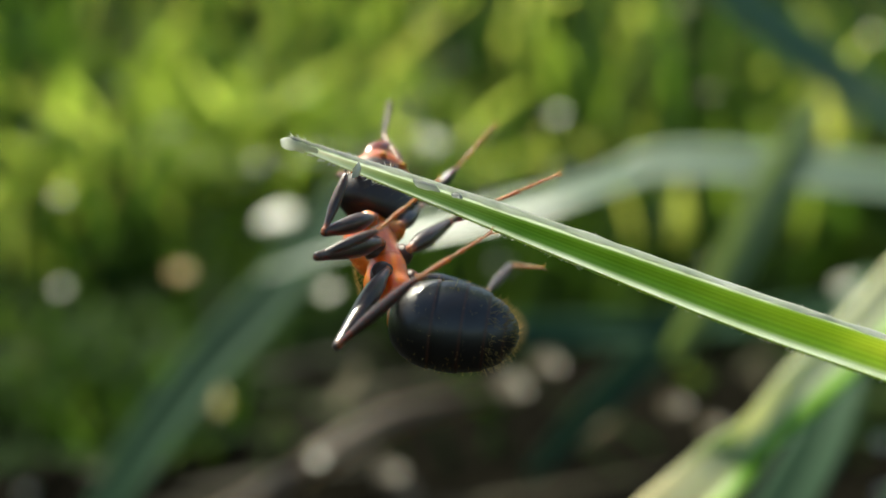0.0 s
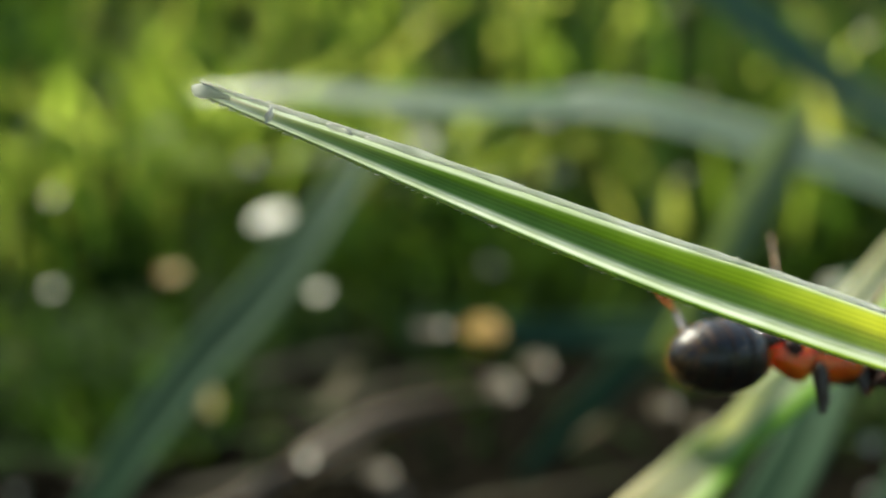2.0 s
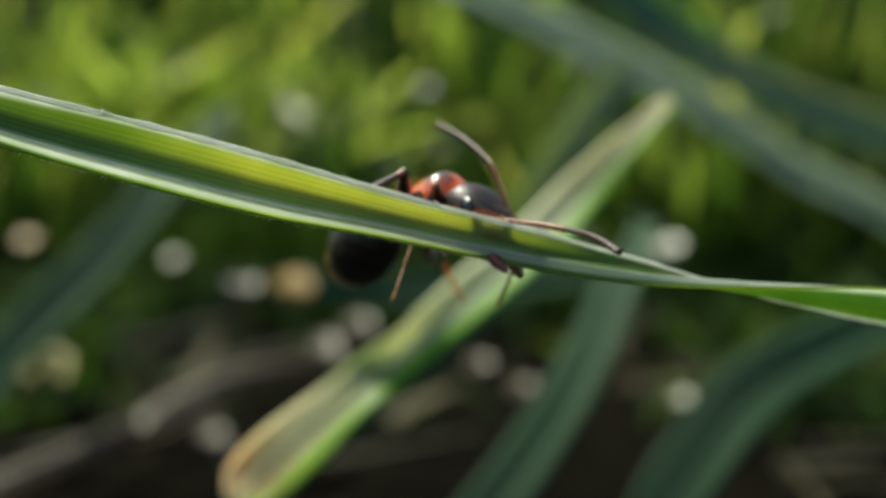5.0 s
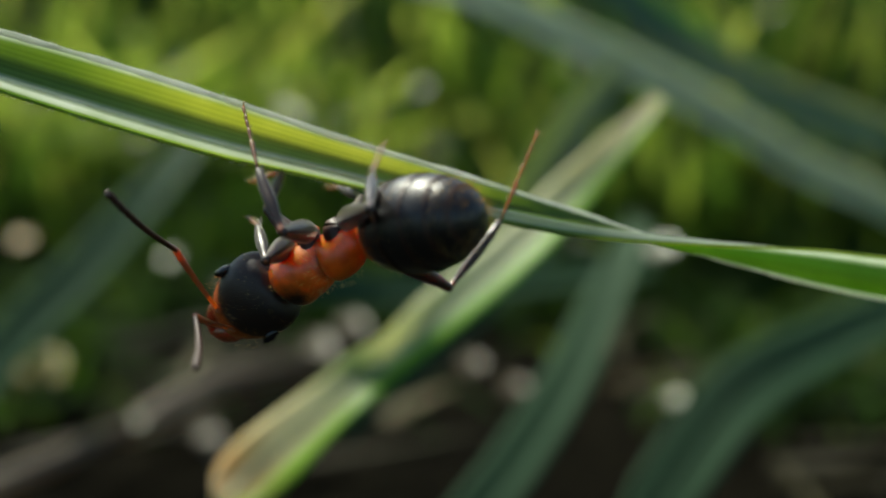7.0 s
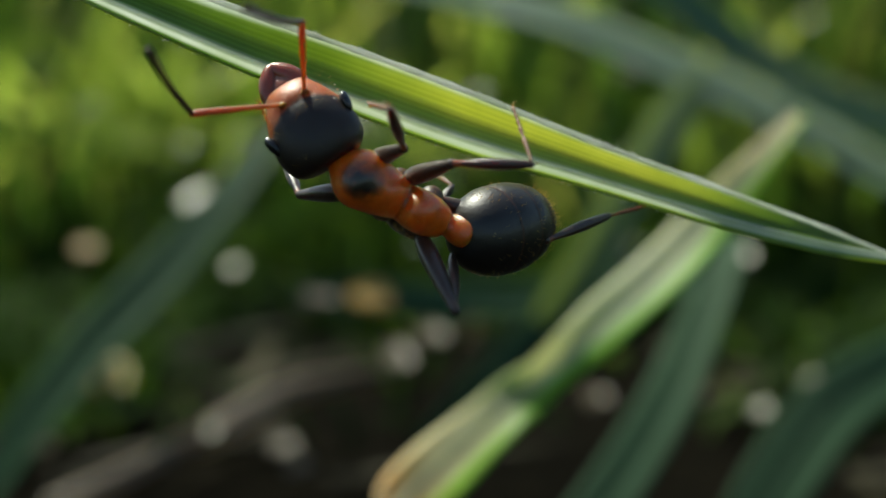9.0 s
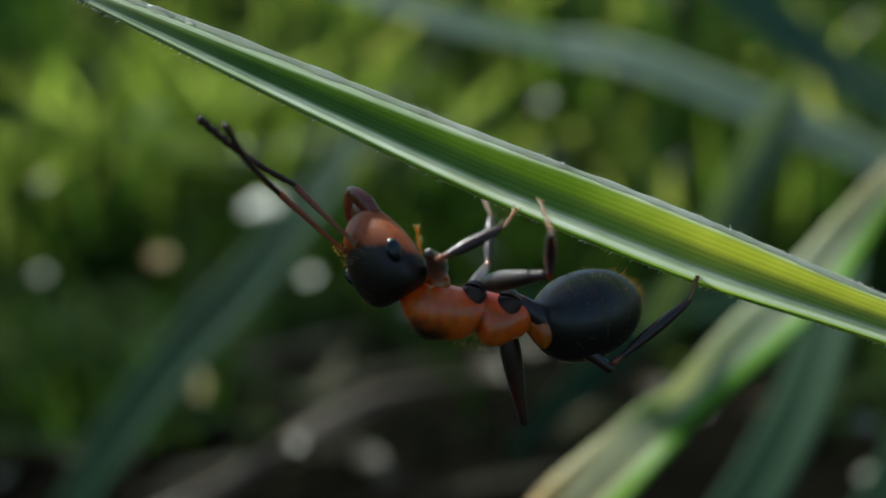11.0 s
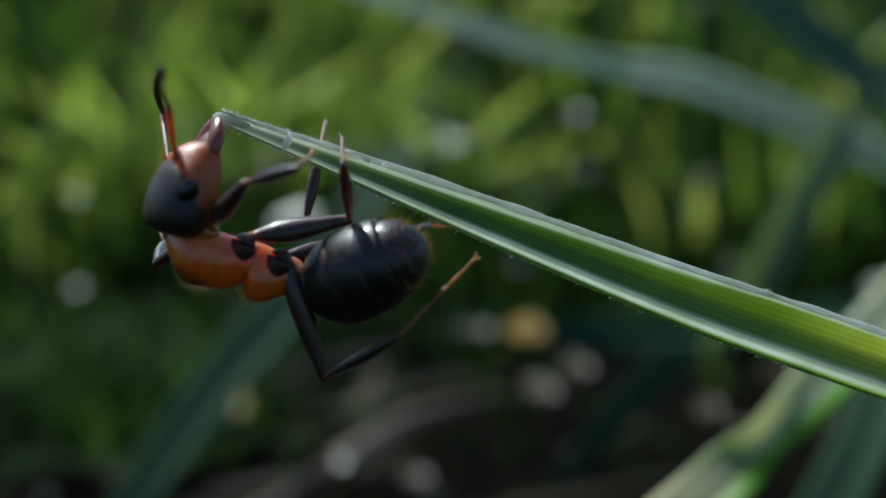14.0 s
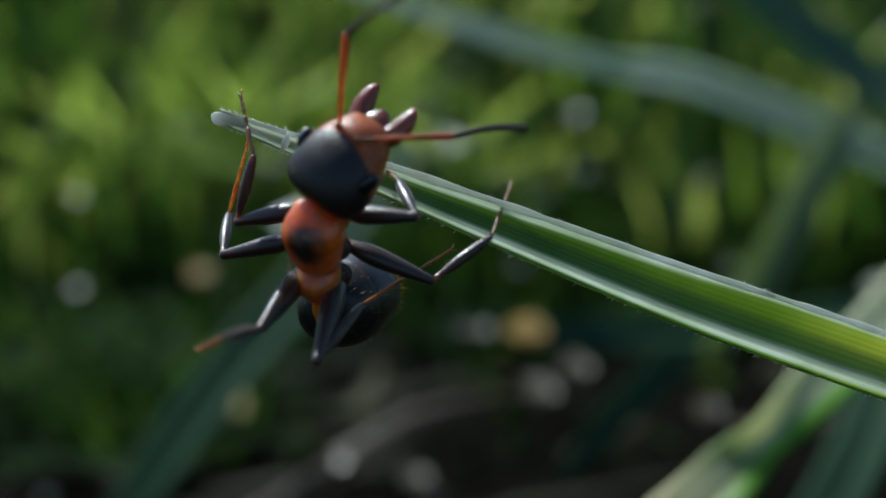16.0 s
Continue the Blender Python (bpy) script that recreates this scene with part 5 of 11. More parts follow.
    walk(tibias["R1"], [
        (0, mm(-.17, -1.67, -.38, 2, 32.6, 15.6)), (0.167, mm(.84, -1.85, -.75, 6.2, 30.6, 58.8)), (0.333, mm(1.67, -1.26, -1.17, 7.7, 26.7, 100.5)), 
        (0.5, mm(1.86, -.21, -1.42, 5.9, 23, 140.8)), (0.667, mm(2.09, .15, -.57, 3.6, 20.5, 87.4)), (0.833, mm(1.73, .41, .27, 4.4, 17.3, 35)), 
        (1, mm(.93, .47, .78, 7.5, 15.8, -16.6)), (1.167, mm(1.75, -.13, .54, 2.5, 19.2, -22.1)), (1.333, mm(1.96, -.97, -.03, -2.9, 22, -27.9)), 
        (1.5, mm(1.46, -1.63, -.66, -8.6, 24.3, -34)), (2, mm(1.57, -1.23, -1.35, -6.9, 15.5, -30.4)), (2.167, mm(1.73, -.86, -1.44, -1.5, 15.2, -11.1)), 
        (2.333, mm(1.8, -.46, -1.5, 3.4, 13.2, 8.1)), (2.5, mm(1.77, -.06, -1.5, 7.4, 9.8, 26.8)), (2.667, mm(1.65, -.97, -1.47, 16.8, 37, 24.7)), 
        (2.833, mm(1, -1.6, -1.32, 31.9, 64.1, 30.8)), (3, mm(.11, -1.66, -1.13, 128.7, 80.6, 119.6)), (3.167, mm(.05, -1.78, -.39, -62.2, 77.8, -94.2)), 
        (3.333, mm(.32, -1.64, .29, -44, 57.2, -99.8)), (3.5, mm(.82, -1.28, .71, -29.3, 38, -111.4)), (4, mm(.2, -1.36, .59, -50.4, 43.3, -139.7)), 
        (4.167, mm(.49, -1.14, .82, -44.2, 44, -133.1)), (4.333, mm(.81, -.91, .93, -37.8, 44.2, -126.4)), (4.5, mm(1.15, -.66, .92, -31.5, 43.9, -119.6)), 
        (4.7, mm(1.5, -.67, .74, -34.2, 54.8, -117.9)), (4.933, mm(1.35, -.81, .79, -31.9, 47.7, -126.6)), (5.167, mm(1.2, -.95, .8, -28.5, 40.9, -134.7)), 
        (5.4, mm(1.05, -1.1, .78, -24.3, 34.5, -142.6)), (5.633, mm(.91, -1.24, .73, -19.4, 28.5, -150.4)), (5.867, mm(.78, -1.38, .64, -13.8, 23.3, -158.5)), 
        (6.1, mm(.67, -1.51, .52, -7.7, 18.8, -166.8)), (6.333, mm(.57, -1.62, .37, -1.2, 15.1, -175.3)), (6.8, mm(.45, -1.79, .01, 13, 10.9, 166.9)), 
        (6.867, mm(.29, -1.65, .25, 24, 28.3, 125.9)), (6.933, mm(.13, -1.46, .45, 17.8, 48, 77.3)), (7, mm(-.02, -1.22, .6, -13.1, 54.2, 8.3)), 
        (7.5, mm(.45, -1.43, .59, -44.1, 58.5, -32.6)), (7.667, mm(.23, -1.25, .7, -41.1, 47.7, -54.2)), (7.833, mm(.07, -1.01, .78, -33.7, 38.2, -73.1)), 
        (8, mm(-.04, -.73, .84, -23.8, 30.8, -91.3)), (8.167, mm(-.04, -1.06, .71, -14.1, 6.9, -72.4)), (8.333, mm(.03, -1.35, .52, -12.4, -18.6, -56.8)), 
        (8.5, mm(.15, -1.59, .29, -19.3, -43.5, -37.4)), (9, mm(.27, -.95, .88, -17.8, -52.4, -38.6)), (9.167, mm(.29, -1.23, .72, -27.7, -9.9, -15.2)), 
        (9.333, mm(.31, -1.48, .5, -20.4, 32.7, 4.2)), (9.5, mm(.33, -1.67, .24, 28, 64.2, 60.5)), (9.567, mm(.65, -1.75, .14, 33, 44.5, 106.8)), 
        (9.633, mm(.99, -1.74, .05, 20, 27.6, 141.3)), (9.7, mm(1.31, -1.64, -.02, .2, 19.5, 175.5)), (9.933, mm(1.24, -1.67, -.01, -2.1, 23, 179.7)), 
        (10.167, mm(1.17, -1.7, 0, -4.1, 26.5, -176.2)), (10.4, mm(1.09, -1.73, .01, -5.9, 30.2, -172)), (10.633, mm(1.02, -1.75, .02, -7.5, 33.9, -167.9)), 
        (11.8, mm(.64, -1.78, .08, -10.1, 53.7, -144.5)), (11.867, mm(.18, -1.63, .24, 19.3, 12.8, -97.7)), (11.933, mm(-.2, -1.33, .36, 14.1, -34, -67.4)), 
        (12, mm(-.48, -.92, .43, -47.5, -60.5, 10.3)), (12.167, mm(-.27, -1.01, .58, -22, -39.7, -26.7)), (12.333, mm(-.03, -1.05, .71, -16.8, -14, -46.2)), 
        (12.5, mm(.23, -1.05, .82, -20.3, 11.9, -63.2)), (12.667, mm(.27, -1, .86, -21, 23.7, -72.1)), (13, mm(.34, -.89, .92, -30.5, 46, -95.2)), 
        (13.167, mm(.25, -.86, .91, -29.9, 33.2, -96.4)), (13.5, mm(.08, -.78, .88, -28.2, 7.6, -99)), (13.667, mm(.04, -1.45, .41, -23.4, 10, -106.4)), 
        (13.833, mm(.17, -1.81, -.32, -18.9, 13, -113.6)), (14, mm(.45, -1.76, -1.1, -14.8, 16.5, -120.6)), (14.167, mm(.32, -1.85, -.71, -18, 20.4, -114.4)), 
        (14.5, mm(.11, -1.68, .09, -23.2, 29, -102.3)), (14.667, mm(.33, -1.71, .17, -46, 49, -72.5)), (14.833, mm(.55, -1.7, .25, -54.7, 75.3, -36)), 
        (15, mm(.77, -1.65, .32, 66.4, 74.1, 127.6)), (15.167, mm(.58, -1.59, .42, -30.3, 54.7, 9.4)), (15.333, mm(.4, -1.49, .52, -29.3, 14.7, -16.5)), 
        (15.5, mm(.24, -1.35, .61, -10.7, -20.9, -44.2)), (15.667, mm(.45, -1.64, .33, -28.8, 8.3, -6.8)), (15.833, mm(.7, -1.8, 0, -25.6, 42.4, 29.9)), 
        (16, mm(.97, -1.84, -.35, 23, 60.6, 104.5)), ])
    walk(tarsuss["R1"], [
        (0, mm(.92, -1.36, -1.11, 14.8, -15.3, 38.8)), (0.167, mm(1.45, -.86, -1.43, .9, -5.6, 78.3)), (0.333, mm(1.45, -.08, -1.78, -3.8, 10.5, 115.1)), 
        (0.5, mm(.89, .57, -1.95, 2.6, 26.1, 154.2)), (0.667, mm(2.15, 1.41, -1.04, 3, 24.1, 97.6)), (0.833, mm(2.79, 1.15, -.13, 4.9, 23.3, 41.8)), 
        (1, mm(2.17, .1, .41, 6.8, 24.3, -14.1)), (1.167, mm(2.93, -.6, .1, 3.8, 34.9, -18.5)), (1.333, mm(3.06, -1.55, -.54, -.9, 45.2, -24.3)), 
        (1.5, mm(2.48, -2.32, -1.21, -8.5, 55, -33)), (2, mm(2.69, -1.88, -1.71, -4.2, 40.3, -27.5)), (2.167, mm(3.01, -1.11, -1.8, -1.1, 41.9, -23.3)), 
        (2.333, mm(3.1, -.28, -1.81, 2.3, 43.3, -19)), (2.5, mm(2.96, .54, -1.73, 6, 44.5, -14.4)), (2.667, mm(2.63, -.52, -2.28, 25.2, 20.5, 17.4)), 
        (2.833, mm(1.51, -1.29, -2.54, 29, -7.9, 39)), (3, mm(0, -1.47, -2.46, 21, -35.7, 63.3)), (3.167, mm(.03, -2.06, -1.71, 17.7, -14, 68.8)), 
        (3.333, mm(.2, -2.36, -.84, 16.6, 7.9, 73)), (3.5, mm(.44, -2.27, -.12, 17, 29.9, 77.2)), (4, mm(-.55, -1.99, -.33, 2.6, 26.2, 68.7)), 
        (4.167, mm(-.18, -1.85, -.12, -5.6, 31.2, 15.4)), (4.333, mm(.24, -1.68, -.01, -15.1, 28.3, -38.7)), (4.5, mm(.67, -1.51, -.02, -18.2, 20, -89.3)), 
        (4.7, mm(1.13, -1.36, -.37, -11.2, 26, -71)), (4.933, mm(.81, -1.54, -.21, -3.4, 28.4, -82.7)), (5.167, mm(.48, -1.68, -.08, 4, 32.2, -94.1)), 
        (5.4, mm(.17, -1.77, .02, 10.7, 37.2, -105.6)), (5.633, mm(-.12, -1.83, .08, 16.4, 43.2, -117.1)), (5.867, mm(-.37, -1.84, .1, 20.9, 50, -129)), 
        (6.1, mm(-.58, -1.8, .08, 23.4, 57.2, -142.2)), (6.333, mm(-.73, -1.73, .02, 22.8, 64.6, -158)), (6.8, mm(-.85, -1.49, -.25, -5.2, 76.4, 144.9)), 
        (6.867, mm(-.41, -.69, -.39, -40.2, 64.2, 78.2)), (6.933, mm(.33, -.58, -.55, -38.1, 47.8, 46.5)), (7, mm(.76, -1.11, -.49, -26.3, 33.9, 20.8)), 
        (7.167, mm(.87, -1.36, -.52, -43.6, 48, -8.7)), (7.333, mm(.96, -1.59, -.54, -72.8, 52, -49.3)), (7.5, mm(1.04, -1.81, -.56, -98.2, 43.2, -86.3)), 
        (7.667, mm(.76, -1.98, -.3, -104.9, 56.9, -75.6)), (7.833, mm(.37, -2.02, -.05, -108.2, 71.2, -62.8)), (8, mm(-.07, -1.89, .15, -83.6, 84.9, -22.6)), 
        (8.167, mm(.37, -2.33, .54, -94.9, 68.2, -61.7)), (8.333, mm(.73, -2.42, .95, -83.6, 52.3, -79.8)), (8.5, mm(.93, -2.18, 1.22, -69, 38.8, -97.3)), 
        (8.667, mm(.92, -1.98, 1.51, -77.2, 52.8, -75.1)), (8.833, mm(.91, -1.74, 1.75, -75.4, 67.8, -45.4)), (9, mm(.91, -1.46, 1.95, -34.7, 77.7, 21.9)), 
        (9.167, mm(1.57, -1.58, .95, -.7, 77.1, 52.6)), (9.333, mm(1.44, -1.4, -.23, 24.2, 73.2, 74.1)), (9.5, mm(.62, -1.16, -.98, 39.2, 67.8, 85.7)), 
        (9.567, mm(.37, -.83, -.81, 36.3, 60.9, 104.1)), (9.633, mm(.05, -.99, -.58, 30.3, 54.8, 120)), (9.7, mm(.04, -1.54, -.47, 22.6, 49.7, 134.8)), 
        (9.933, mm(0, -1.67, -.53, 21.7, 49.5, 130.2)), (10.4, mm(-.06, -1.89, -.67, 20, 48.9, 121.1)), (10.867, mm(-.08, -2.06, -.8, 18.5, 48.1, 112.1)), 
        (11.8, mm(-.02, -2.24, -1.01, 16.2, 46.2, 94.6)), (11.867, mm(.01, -2.93, -.06, 13, 63.6, 80.9)), (11.933, mm(.23, -2.37, 1.11, -16.5, 78.9, 41.4)), 
        (12, mm(.17, -.8, 1.6, -100.6, 75.2, -52.3)), (12.167, mm(.66, -1.48, 1.44, -64.5, 76, -21.7)), (12.333, mm(.88, -2, 1.04, -34.1, 72.4, 3.2)), 
        (12.5, mm(.82, -2.23, .54, -15.1, 66.4, 16.5)), (12.667, mm(.65, -2.18, .31, -29.4, 72.4, 5.8)), (13, mm(.26, -1.82, -.05, -89.7, 77.9, -47.6)), 
        (13.167, mm(.12, -1.98, .17, -82.2, 80.9, -37)), (13.5, mm(-.13, -2.1, .71, -36.6, 85, 14.8)), (13.667, mm(-.34, -2.73, .17, 25.8, 68.8, 84.1)), 
        (13.833, mm(-.35, -3.02, -.63, 28.7, 49.4, 94.5)), (14, mm(-.21, -2.87, -1.48, 26.9, 30, 101.1)), (14.167, mm(-.2, -3, -1.18, 24.5, 32.4, 95.5)), 
        (14.333, mm(-.18, -2.99, -.86, 21.7, 34.5, 89.7)), (14.5, mm(-.14, -2.84, -.57, 18.6, 36.3, 83.6)), (14.667, mm(.6, -2.55, -.85, 17.3, 31.5, 105.3)), 
        (14.833, mm(.83, -1.9, -1.06, 14.1, 27.4, 126.2)), (15, mm(.54, -1.36, -.98, 9.7, 24.6, 146.6)), (15.167, mm(1.35, -1.46, -.68, 22.2, 42.4, 130.8)), 
        (15.333, mm(1.65, -1.86, .18, 30.7, 62.3, 114.8)), (15.5, mm(1.14, -2.23, 1.09, 18.2, 82.6, 79.9)), (15.667, mm(1.78, -1.8, .14, 31.8, 72.2, 112)), 
        (15.833, mm(1.57, -1.31, -.91, 28.2, 61.6, 127.4)), (16, mm(.8, -1.2, -1.53, 20.9, 51.6, 140.1)), ])
    walk(femurs["R2"], [
        (0, mm(-.12, -.34, -.52, -2.4, -3.2, -117.4)), (0.5, mm(-.12, -.34, -.52, -13, 10, -138.2)), (0.667, mm(-.12, -.34, -.52, -7.3, 18.8, -144.6)), 
        (1, mm(-.12, -.34, -.52, 2.1, 38, -155.9)), (1.167, mm(-.12, -.34, -.52, 1.2, 23.6, -132.1)), (1.333, mm(-.12, -.34, -.52, -5.5, 10.7, -109.8)), 
        (1.5, mm(-.12, -.34, -.52, -16.4, 1.2, -86.6)), (1.667, mm(-.12, -.34, -.52, -13.4, 12.9, -83.6)), (2, mm(-.12, -.34, -.52, -4.3, 35.5, -74.3)), 
        (2.5, mm(-.12, -.34, -.52, 8.7, 58, -46.8)), (2.667, mm(-.12, -.34, -.52, -16.9, 36.7, -85.4)), (2.833, mm(-.12, -.34, -.52, -21.9, 10, -106.6)), 
        (3, mm(-.12, -.34, -.52, -17, -16.7, -126.1)), (3.167, mm(-.12, -.34, -.52, -25.2, -34.7, -135.5)), (3.333, mm(-.12, -.34, -.52, -31.4, -53.6, -144)), 
        (3.5, mm(-.12, -.34, -.52, -34.3, -73, -154.3)), (3.667, mm(-.12, -.34, -.52, -21.1, -60.4, -147.4)), (3.833, mm(-.12, -.34, -.52, -9.2, -48.7, -138.1)), 
        (4, mm(-.12, -.34, -.52, 2.9, -38.4, -127.4)), (4.167, mm(-.12, -.34, -.52, -8.3, -47.6, -103.7)), (4.333, mm(-.12, -.34, -.52, -26.1, -52, -74)), 
        (4.5, mm(-.12, -.34, -.52, -45.4, -50, -42.9)), (4.7, mm(-.12, -.34, -.52, -61.2, -40.4, -21.4)), (4.933, mm(-.12, -.34, -.52, -55.4, -42.7, -32.3)), 
        (5.167, mm(-.12, -.34, -.52, -48.9, -44.1, -43.9)), (5.4, mm(-.12, -.34, -.52, -42, -44.6, -55.7)), (5.633, mm(-.12, -.34, -.52, -35.2, -44, -67.5)), 
        (5.867, mm(-.12, -.34, -.52, -28.8, -42.4, -79)), (6.8, mm(-.12, -.34, -.52, -11.5, -28.8, -117.7)), (7, mm(-.12, -.34, -.52, 13.7, -32.9, -124.7)), 
        (7.167, mm(-.12, -.34, -.52, 9.1, -46.7, -123.3)), (7.5, mm(-.12, -.34, -.52, -13.8, -73.4, -106)), (7.667, mm(-.12, -.34, -.52, 2.5, -50.9, -131.8)), 
        (7.833, mm(-.12, -.34, -.52, 2.6, -27.3, -143.2)), (8, mm(-.12, -.34, -.52, -1.8, -4.1, -153.2)), (8.5, mm(-.12, -.34, -.52, -9, -32.1, -148.2)), 
        (8.667, mm(-.12, -.34, -.52, -5.8, -40.9, -140.9)), (9, mm(-.12, -.34, -.52, -3.8, -59.3, -123.7)), (9.167, mm(-.12, -.34, -.52, -14.5, -48.2, -111.5)), 
        (9.5, mm(-.12, -.34, -.52, -23.9, -23.9, -98.7)), (9.567, mm(-.12, -.34, -.52, -17.1, -17.4, -115.5)), (9.7, mm(-.12, -.34, -.52, -10.5, -.6, -145.6)), 
        (9.933, mm(-.12, -.34, -.52, -10.9, -2.4, -141.8)), (11.8, mm(-.12, -.34, -.52, -18.1, -15, -110.2)), (11.867, mm(-.12, -.34, -.52, -.5, -18.8, -148)), 
        (11.933, mm(-.12, -.34, -.52, 15.7, -11.5, 175.2)), (12, mm(-.12, -.34, -.52, 24.4, 3.5, 141.9)), (12.167, mm(-.12, -.34, -.52, 16.3, 6.1, 151.4)), 
        (12.5, mm(-.12, -.34, -.52, 1.7, 15, 169.2)), (12.667, mm(-.12, -.34, -.52, 7.1, -8.5, -176)), (12.833, mm(-.12, -.34, -.52, 6.4, -32.7, -161.3)), 
        (13, mm(-.12, -.34, -.52, -5.3, -55.4, -138.5)), (13.167, mm(-.12, -.34, -.52, -2.3, -47.8, -149.9)), (13.5, mm(-.12, -.34, -.52, -2.7, -32.3, -167.9)), 
        (13.667, mm(-.12, -.34, -.52, -8.3, -10.6, -165.9)), (13.833, mm(-.12, -.34, -.52, -13.1, 11.2, -165.9)), (14, mm(-.12, -.34, -.52, -18.8, 32.9, -168.2)), 
        (14.167, mm(-.12, -.34, -.52, -10.6, 18.1, -143.6)), (14.333, mm(-.12, -.34, -.52, -9.4, 1.6, -122.5)), (14.5, mm(-.12, -.34, -.52, -14.4, -14.2, -101)), 
        (15, mm(-.12, -.34, -.52, -11.6, -25, -131.9)), (15.167, mm(-.12, -.34, -.52, -12.3, -10.8, -133.2)), (15.5, mm(-.12, -.34, -.52, -14.8, 17.5, -136.4)), 
        (15.667, mm(-.12, -.34, -.52, -14.1, 10.6, -126.1)), (16, mm(-.12, -.34, -.52, -16.5, -3.1, -106)), ])
    walk(tibias["R2"], [
        (0, mm(-.99, -2.02, -.41, 11.9, 19.7, 61.6)), (0.167, mm(-1.18, -1.91, -.57, .2, 28.2, 89.4)), (0.333, mm(-1.36, -1.77, -.72, -6.4, 40.7, 118.2)), 
        (0.5, mm(-1.52, -1.59, -.85, -3.4, 54.3, 152.9)), (0.667, mm(-1.59, -1.38, -1.13, 3.1, 45, 146.3)), (1, mm(-1.49, -.95, -1.69, 17.6, 28.4, 131.8)), 
        (1.167, mm(-1.29, -1.63, -1.28, 14.5, 12, -175.7)), (1.333, mm(-.75, -2.1, -.87, -.3, 4, -124.3)), (1.5, mm(-.01, -2.24, -.56, -15.7, 10.7, -72.8)), 
        (1.667, mm(.09, -2.18, -.94, -15.6, 29.4, -74)), (1.833, mm(.19, -2.04, -1.3, -16, 48, -75.5)), (2, mm(.3, -1.83, -1.62, -18, 66.7, -78.4)), 
        (2.5, mm(.57, -1.07, -2.13, -7, 52.3, -73.6)), (2.667, mm(0, -1.86, -1.66, 43.8, 30.2, -10.5)), (2.833, mm(-.66, -2.13, -.85, 55, -11.4, 19.3)), 
        (3, mm(-1.19, -1.81, .02, 39.9, -52.6, 55.7)), (3.167, mm(-1.23, -1.44, .56, -19.8, -49.1, 141.4)), (3.333, mm(-1.03, -1, 1.01, -34, -14.3, -173)), 
        (3.5, mm(-.62, -.58, 1.3, -20.2, 19.9, -134.6)), (3.667, mm(-.91, -.85, 1.13, -17.5, 10.3, -139)), (3.833, mm(-1.05, -1.18, .91, -14.2, .9, -143.8)), 
        (4, mm(-1.02, -1.52, .66, -10, -8.1, -149.2)), (4.167, mm(-.42, -1.59, .88, -10.9, -12.7, -138.2)), (4.333, mm(.2, -1.46, .98, -12.8, -17.1, -127)), 
        (4.5, mm(.77, -1.17, .94, -15.6, -21.1, -115.3)), (4.7, mm(1.23, -.87, .71, -14.9, -10.5, -105.3)), (4.933, mm(1.06, -1.09, .77, -14.6, -8.2, -107.1)), 
        (5.167, mm(.86, -1.28, .8, -14.3, -5.9, -108.8)), (5.4, mm(.64, -1.46, .81, -14.1, -3.6, -110.5)), (5.633, mm(.4, -1.6, .8, -13.9, -1.4, -112.2)), 
        (5.867, mm(.15, -1.72, .76, -13.9, .9, -113.9)), (6.1, mm(-.11, -1.8, .7, -13.9, 3.2, -115.6)), (6.8, mm(-.89, -1.81, .4, -14.3, 10.1, -120.7)), 
        (6.867, mm(-.93, -1.76, .44, -14.5, 29.4, -103.1)), (6.933, mm(-.98, -1.71, .48, -6.2, 47.6, -80.2)), (7, mm(-1.03, -1.65, .51, 19, 60.2, -41.9)), 
        (7.167, mm(-.84, -1.43, .86, -28.4, 65, -60.4)), (7.333, mm(-.58, -1.16, 1.13, -77.9, 61.7, -80.9)), (7.5, mm(-.27, -.86, 1.3, -116, 53.1, -89.1)), 
        (7.667, mm(-.92, -1.23, .95, -77.2, 29.8, -74)), (7.833, mm(-1.47, -1.35, .35, -49.6, 4.3, -77.2)), (8, mm(-1.81, -1.2, -.39, -19.5, -16.7, -92.2)), 
        (8.5, mm(-1.49, -1.19, .49, -18.2, -25.5, -125.2)), (8.667, mm(-1.23, -1.25, .73, -15.3, -22.4, -134)), (9, mm(-.66, -1.15, 1.11, -11.5, -15.2, -150.5)), 
        (9.167, mm(-.58, -1.52, .9, -15.8, -10.2, -119.4)), (9.333, mm(-.49, -1.83, .6, -17, -3.8, -89.2)), (9.5, mm(-.38, -2.06, .25, -14.7, 2.3, -59.1)), 
        (9.567, mm(-.9, -1.98, .05, -14.2, -4.4, -57.5)), (9.633, mm(-1.35, -1.75, -.21, -13.8, -11.2, -55.9)), (9.7, mm(-1.69, -1.41, -.5, -13.6, -17.9, -54.4)), 
        (9.933, mm(-1.61, -1.51, -.44, -13.1, -14.8, -57.8)), (10.167, mm(-1.53, -1.61, -.38, -12.8, -11.6, -61.2)), (10.867, mm(-1.23, -1.85, -.22, -13.1, -2, -71.2)), 
        (11.8, mm(-.75, -2.06, -.03, -16.1, 10.4, -84.8)), (11.867, mm(-1.65, -1.29, .09, -18.5, 17.2, -88.4)), (11.933, mm(-1.98, -.18, -.14, -21.6, 23.8, -92.4)), 
        (12, mm(-1.61, .83, -.63, -25.3, 30.2, -97)), (12.167, mm(-1.78, .56, -.72, -23.4, 19.5, -97)), (12.5, mm(-1.92, 0, -1.01, -19.9, -1.9, -97.9)), 
        (12.667, mm(-1.99, -.47, -.24, -23.5, 14, -96.8)), (12.833, mm(-1.63, -.85, .51, -27.1, 29.9, -96.6)), (13, mm(-.93, -1.06, 1.04, -31.6, 45.8, -97.8)), 
